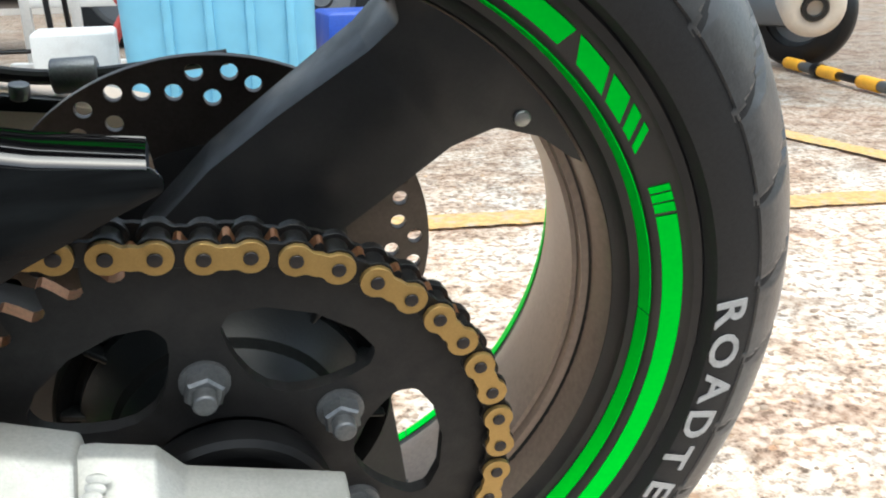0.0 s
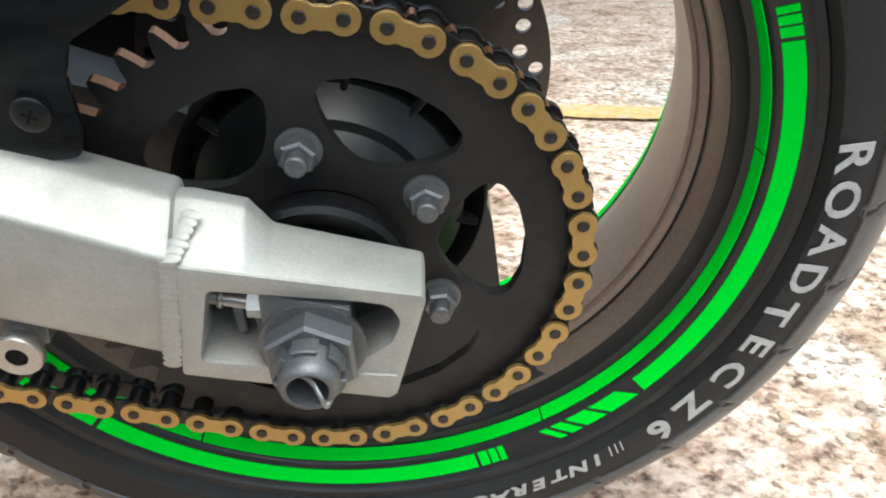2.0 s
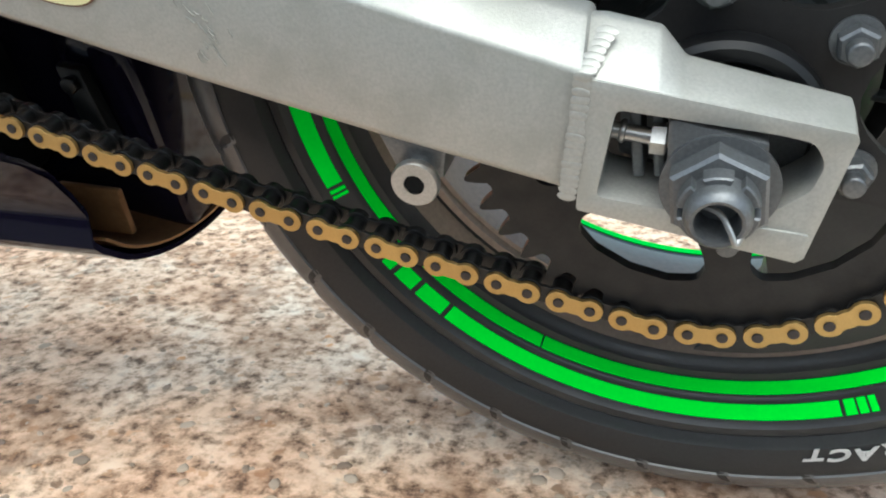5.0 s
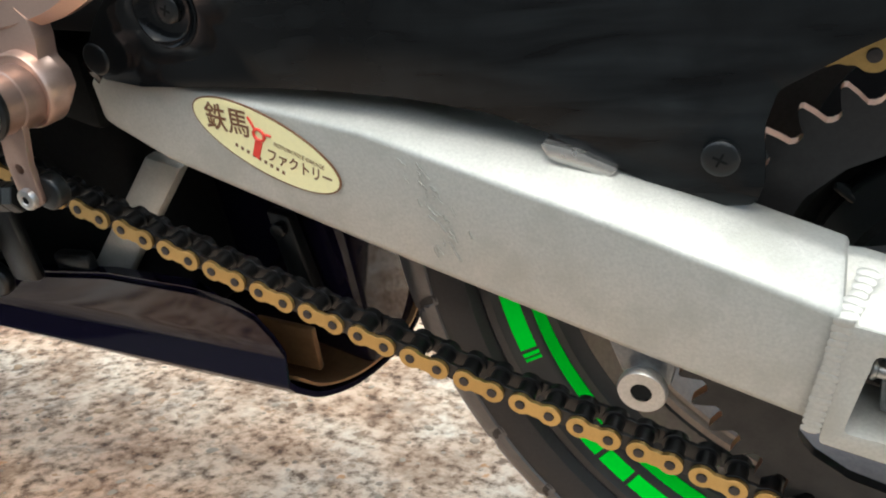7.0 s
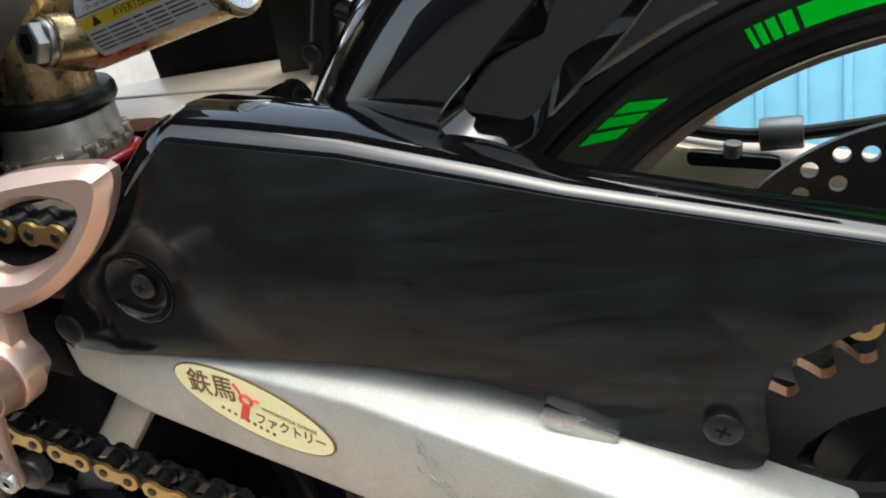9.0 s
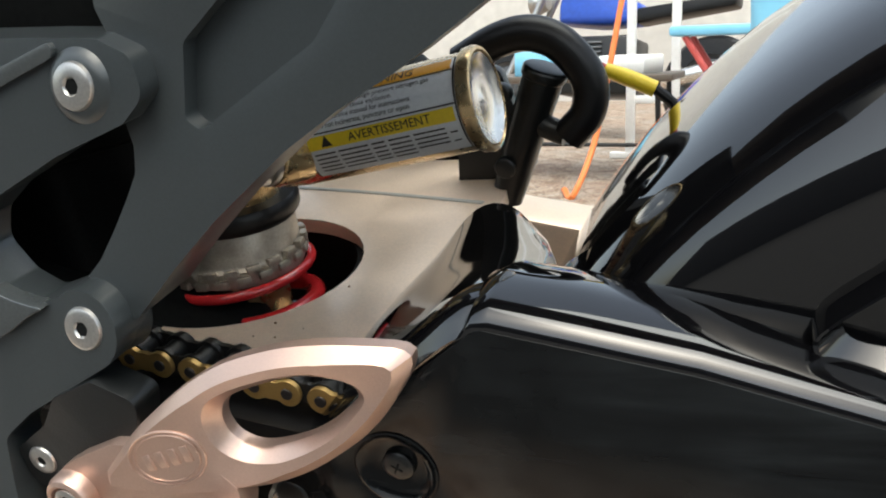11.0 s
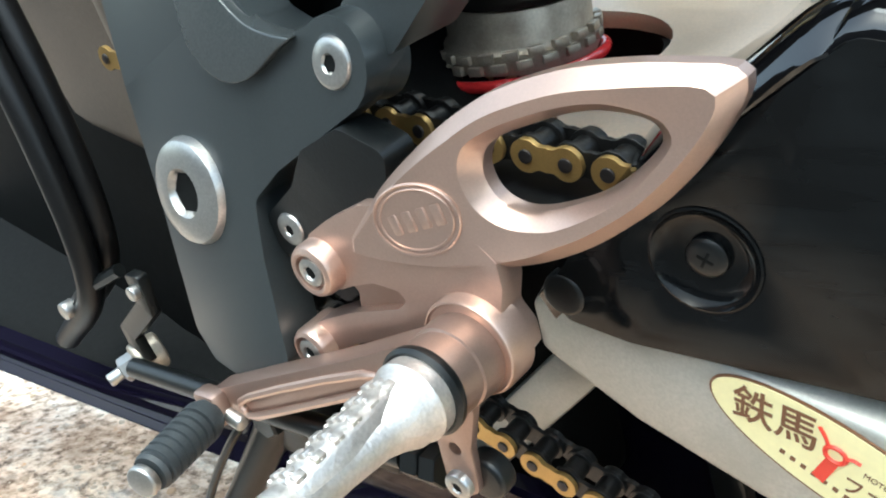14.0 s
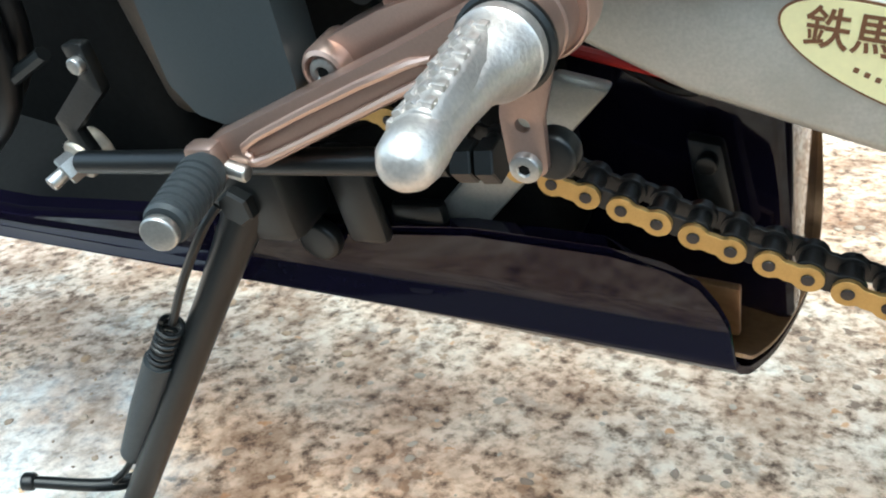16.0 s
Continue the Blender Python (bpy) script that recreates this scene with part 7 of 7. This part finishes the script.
def wheel_parts(parent, at, r, w, axis=(0, 1, 0), name="wheel"):
    wh = part(name, revolve([(-w / 2, r * 0.62), (-w / 2, r * 0.80), (-w * 0.45, r * 0.92), (-w * 0.2, r), (w * 0.2, r), (w * 0.45, r * 0.92), (w / 2, r * 0.80), (w / 2, r * 0.62)], at, axis, 40, closed=True), M_BLACKRUBBER, parent, "black rubber tyre")
    part("rim", revolve([(-w * 0.3, r * 0.05), (-w * 0.3, r * 0.2), (-w * 0.1, r * 0.25), (-w * 0.1, r * 0.55), (-w * 0.4, r * 0.64), (w * 0.4, r * 0.64), (w * 0.1, r * 0.55), (w * 0.1, r * 0.25), (w * 0.3, r * 0.2), (w * 0.3, r * 0.05)], at, axis, 32, closed=True), M_ZINC, wh, "grey cast rim")
    return wh


def build_parked_scooter():
    """A scooter's rear end with its white silencer, parked across the yard."""
    s = thing("parked_scooter", "parked black scooter with a white silencer", "scooter")
    s.matrix_basis = Matrix.Translation((2.35, 2.95, 0)) @ Matrix.Rotation(radians(-62), 4, "Z")
    wheel_parts(s, (0, 0, 0.23), 0.23, 0.11)
    wheel_parts(s, (-1.15, 0, 0.23), 0.23, 0.09, name="front_wheel")
    into = s.matrix_basis.inverted()
    end, aim = into @ Vector((1.830, 2.130, 0.300)), into.to_3x3() @ Vector((0.45, 0.85, 0.10))
    part("silencer", revolve([(0.02, 0.0), (0.02, 0.040), (0.004, 0.044), (0.0, 0.060), (0.004, 0.080), (0.02, 0.096), (0.05, 0.102), (0.30, 0.100), (0.40, 0.060), (0.42, 0.0)], end, aim, 40), M_SILENCER, s, "beige round silencer")
    part("tailpipe", revolve([(-0.010, 0.026), (-0.010, 0.040), (0.03, 0.042), (0.03, 0.026)], end, aim, 32, closed=True), M_BLACKMETAL, s, "black tailpipe")
    part("gearbox", bevel_sharp(loft([[(0.09, -0.10, 0.17), (0.09, -0.10, 0.30), (0.09, -0.05, 0.30), (0.09, -0.05, 0.17)], [(-0.45, -0.12, 0.17), (-0.45, -0.12, 0.34), (-0.45, -0.05, 0.34), (-0.45, -0.05, 0.17)]]), 0.02), M_ZINC, s, "grey gearbox case")
    part("body", bevel_sharp(loft([[(0.30, -0.12, 0.62), (0.30, -0.12, 0.76), (0.30, 0.12, 0.76), (0.30, 0.12, 0.62)], [(-0.35, -0.17, 0.42), (-0.35, -0.17, 0.78), (-0.35, 0.17, 0.78), (-0.35, 0.17, 0.42)], [(-0.75, -0.15, 0.26), (-0.75, -0.15, 0.36), (-0.75, 0.15, 0.36), (-0.75, 0.15, 0.26)], [(-1.05, -0.20, 0.40), (-1.05, -0.20, 0.95), (-1.05, 0.20, 0.95), (-1.05, 0.20, 0.40)]]), 0.04, 25, 3), M_GLOSS, s, "black scooter body")
    part("seat", bevel_sharp(box(-0.40, 0.30, -0.14, 0.14, 0.76, 0.84), 0.03, 30, 3), M_BLACKRUBBER, s, "black seat")
    part("mudguard", bevel_sharp(loft([[(0.18, -0.07, 0.36), (0.18, -0.07, 0.38), (0.18, 0.07, 0.38), (0.18, 0.07, 0.36)], [(-0.05, -0.07, 0.50), (-0.05, -0.07, 0.52), (-0.05, 0.07, 0.52), (-0.05, 0.07, 0.50)]]), 0.008), M_BLACKMETAL, s)


build_parked_scooter()


def build_barrier_pole():
    p = thing("striped_pole", "yellow and black striped pole lying on the asphalt", "pole")
    a, b = Vector((2.26, 2.88, 0.028)), Vector((2.05, 1.45, 0.028))
    at, kinds = 0.0, (("yellow_band", 0.024, 0.13, M_YELLOW), ("grey_band", 0.020, 0.11, M_ZINC), ("bracket", 0.028, 0.05, M_BLACKRUBBER), ("yellow_band", 0.024, 0.13, M_YELLOW), ("black_band", 0.014, 0.16, M_BLACKRUBBER))
    d, total, k = (b - a).normalized(), (b - a).length, 0
    while at < total:
        name, r, l, material = kinds[k % len(kinds)]
        part(name, rod(a + d * at, a + d * min(at + l, total), r, n=20, round_end=0.003), material, p)
        at, k = at + l, k + 1


build_barrier_pole()


def build_table():
    t = thing("work_table", "low brown steel-legged work table with clutter on it", "table")
    t.matrix_basis = Matrix.Translation((-1.05, 3.55, 0))
    part("tabletop", box(-0.45, 0.40, -0.25, 0.25, 0.42, 0.45, 0.006), M_ENGINE, t)
    for x in (-0.40, 0.35):
        for y in (-0.2, 0.2):
            part("leg", rod((x, y, 0), (x * 0.95, y * 0.95, 0.43), 0.012, n=10), M_BLACKMETAL, t)
    part("brace", rod((-0.39, -0.2, 0.15), (0.34, -0.2, 0.15), 0.009, n=8), M_BLACKMETAL, t)


build_table()


def small_box(name, at, size, turn, material, label, category):
    o = mesh_thing(name, bevel_sharp(loft([[(-0.5, -0.5, 0), (0.5, -0.5, 0), (0.5, 0.5, 0), (-0.5, 0.5, 0)], [(-0.5, -0.5, 0.96), (0.5, -0.5, 0.96), (0.5, 0.5, 0.96), (-0.5, 0.5, 0.96)], [(-0.46, -0.46, 1), (0.46, -0.46, 1), (0.46, 0.46, 1), (-0.46, 0.46, 1)]]), 0.02), material, label, category)
    o.matrix_basis = Matrix.Translation(at) @ Matrix.Rotation(turn, 4, "Z") @ Matrix.Diagonal((*size, 1))
    return o


small_box("parts_box", (-1.22, 3.50, 0.45), (0.30, 0.22, 0.11), 0.2, M_BLUETARP, "light blue parts box on the work table", "box")
small_box("parts_box", (-0.86, 3.55, 0.45), (0.22, 0.20, 0.08), -0.3, M_WHITEPAINT, "white parts box on the work table", "box")
small_box("white_bucket", (-0.52, 2.75, 0.0), (0.26, 0.22, 0.27), 0.1, M_WHITEPAINT, "white plastic crate on the asphalt", "crate")
small_box("blue_crate", (0.62, 3.60, 0.0), (0.50, 0.35, 0.26), 0.1, M_BLUE, "deep blue plastic crate on the asphalt", "crate")


def build_parked_bike(name, at, turn, tank, label):
    """A motorcycle parked side-on in the distance."""
    b = thing(name, label, "motorcycle", "parked motorcycles")
    b.matrix_basis = Matrix.Translation(at) @ Matrix.Rotation(turn, 4, "Z") @ Matrix.Rotation(radians(-9), 4, "X")
    wheel_parts(b, (0.68, 0, 0.31), 0.31, 0.14)
    wheel_parts(b, (-0.72, 0, 0.30), 0.30, 0.11, name="front_wheel")
    part("engine", bevel_sharp(box(-0.28, 0.20, -0.18, 0.18, 0.25, 0.62), 0.03), M_BLACKMETAL, b, "dark engine")
    for k in range(6):
        part("fin", bevel_sharp(box(-0.22, 0.02, -0.20, 0.20, 0.42 + 0.03 * k, 0.43 + 0.03 * k), 0.002), M_ZINC, b)
    part("tank", bevel_sharp(loft([[(-0.34, -0.10, 0.72), (-0.34, -0.10, 0.88), (-0.34, 0.10, 0.88), (-0.34, 0.10, 0.72)], [(-0.10, -0.16, 0.70), (-0.10, -0.16, 0.98), (-0.10, 0.16, 0.98), (-0.10, 0.16, 0.70)], [(0.22, -0.10, 0.70), (0.22, -0.10, 0.82), (0.22, 0.10, 0.82), (0.22, 0.10, 0.70)]]), 0.04, 25, 3), tank, b)
    part("seat", bevel_sharp(loft([[(0.18, -0.10, 0.70), (0.18, -0.10, 0.79), (0.18, 0.10, 0.79), (0.18, 0.10, 0.70)], [(0.80, -0.08, 0.78), (0.80, -0.08, 0.86), (0.80, 0.08, 0.86), (0.80, 0.08, 0.78)]]), 0.02, 25, 2), M_BLACKRUBBER, b)
    for y in (-0.09, 0.09):
        part("fork_leg", rod((-0.72, y, 0.30), (-0.42, y, 0.98), 0.024, n=14), M_STEEL, b, "bright fork leg")
        part("swingarm", rod((0.20, y, 0.38), (0.68, y, 0.31), 0.022, n=12), M_ZINC, b)
    part("handlebar", tube([(-0.36, -0.36, 1.04), (-0.42, -0.15, 1.00), (-0.42, 0.15, 1.00), (-0.36, 0.36, 1.04)], 0.012, 10), M_BLACKMETAL, b)
    part("silencer", rod((0.30, -0.19, 0.30), (0.85, -0.20, 0.42), 0.05, n=24, round_end=0.01), M_SILVER, b, "bright silencer")
    part("headlight", revolve([(0, 0.0), (0, 0.075), (0.04, 0.085), (0.12, 0.05), (0.13, 0.0)], (-0.58, 0, 0.88), (1, 0, 0), 24), M_STEEL, b)
    return b


build_parked_bike("parked_motorcycle", (1.15, 4.30, 0), radians(8), M_BLUE, "parked black motorcycle with a blue tank")
build_parked_bike("parked_motorcycle", (-1.30, 5.20, 0), radians(-12), M_BLUE, "parked dark motorcycle with a deep blue tank")


def build_rack():
    r = thing("white_rack", "white painted steel display rack", "rack")
    r.matrix_basis = Matrix.Translation((-0.95, 4.10, 0))
    for x in (0.0, 0.22, 0.62):
        part("upright", box(x - 0.022, x + 0.022, -0.02, 0.02, 0, 1.7, 0.004), M_WHITEPAINT, r)
    for z in (0.30, 1.02, 1.45):
        part("rail", box(-0.02, 0.64, -0.015, 0.015, z - 0.02, z + 0.02, 0.004), M_WHITEPAINT, r)
    part("foot", box(-0.10, 0.72, -0.03, 0.03, 0.0, 0.03, 0.004), M_WHITEPAINT, r)


build_rack()


def build_stool():
    s = thing("folding_stool", "red folding stool with a pale blue seat", "stool")
    s.matrix_basis = Matrix.Translation((-0.42, 3.40, 0))
    for x0, x1 in ((-0.18, 0.20), (0.20, -0.18)):
        for y in (-0.14, 0.14):
            part("leg", rod((x0, y, 0), (x1, y, 0.60), 0.014, n=10), M_REDPAINT, s)
    part("seat", bevel_sharp(box(-0.24, 0.26, -0.17, 0.17, 0.60, 0.64), 0.012), M_BLUETARP, s)


build_stool()


def build_hose():
    pts = [(-1.02, 2.95, 0.012), (-0.95, 2.80, 0.012), (-0.90, 2.95, 0.20), (-0.86, 3.05, 0.50), (-0.82, 3.12, 0.80)]
    mesh_thing("air_hose", tube(pts, 0.012, 10), M_ORANGE, "orange air hose rising from the asphalt", "hose")


build_hose()


# plain walls that close the yard: a shop front far behind, and an unseen wall at the camera's back
def wall(name, x0, x1, y0, y1, h, material, label):
    return mesh_thing(name, box(x0, x1, y0, y1, -0.02, h, 0.01), material, label, "wall", kind="structure")


M_SHOP = mat("pale_shop_wall", (0.62, 0.60, 0.56), 0.7, 0.0, 0.08, 8, 0.4, 0.8, (0.45, 0.43, 0.40), 0.1, 30)
M_BACKWALL = mat("dark_unseen_wall", (0.06, 0.06, 0.063), 0.8, 0.0, 0.1, 8, 0.4, 0.8, (0.045, 0.045, 0.045), 0.1, 30)
wall("wall_north", -12, 14, 9.0, 9.25, 3.2, M_SHOP, "pale rendered wall across the yard")
# added out of view, dark so that the gloss parts reflect dark
wall("wall_south", -9, 10, -6.6, -6.35, 2.6, M_BACKWALL, "plain dark wall, unseen, added to darken reflections")
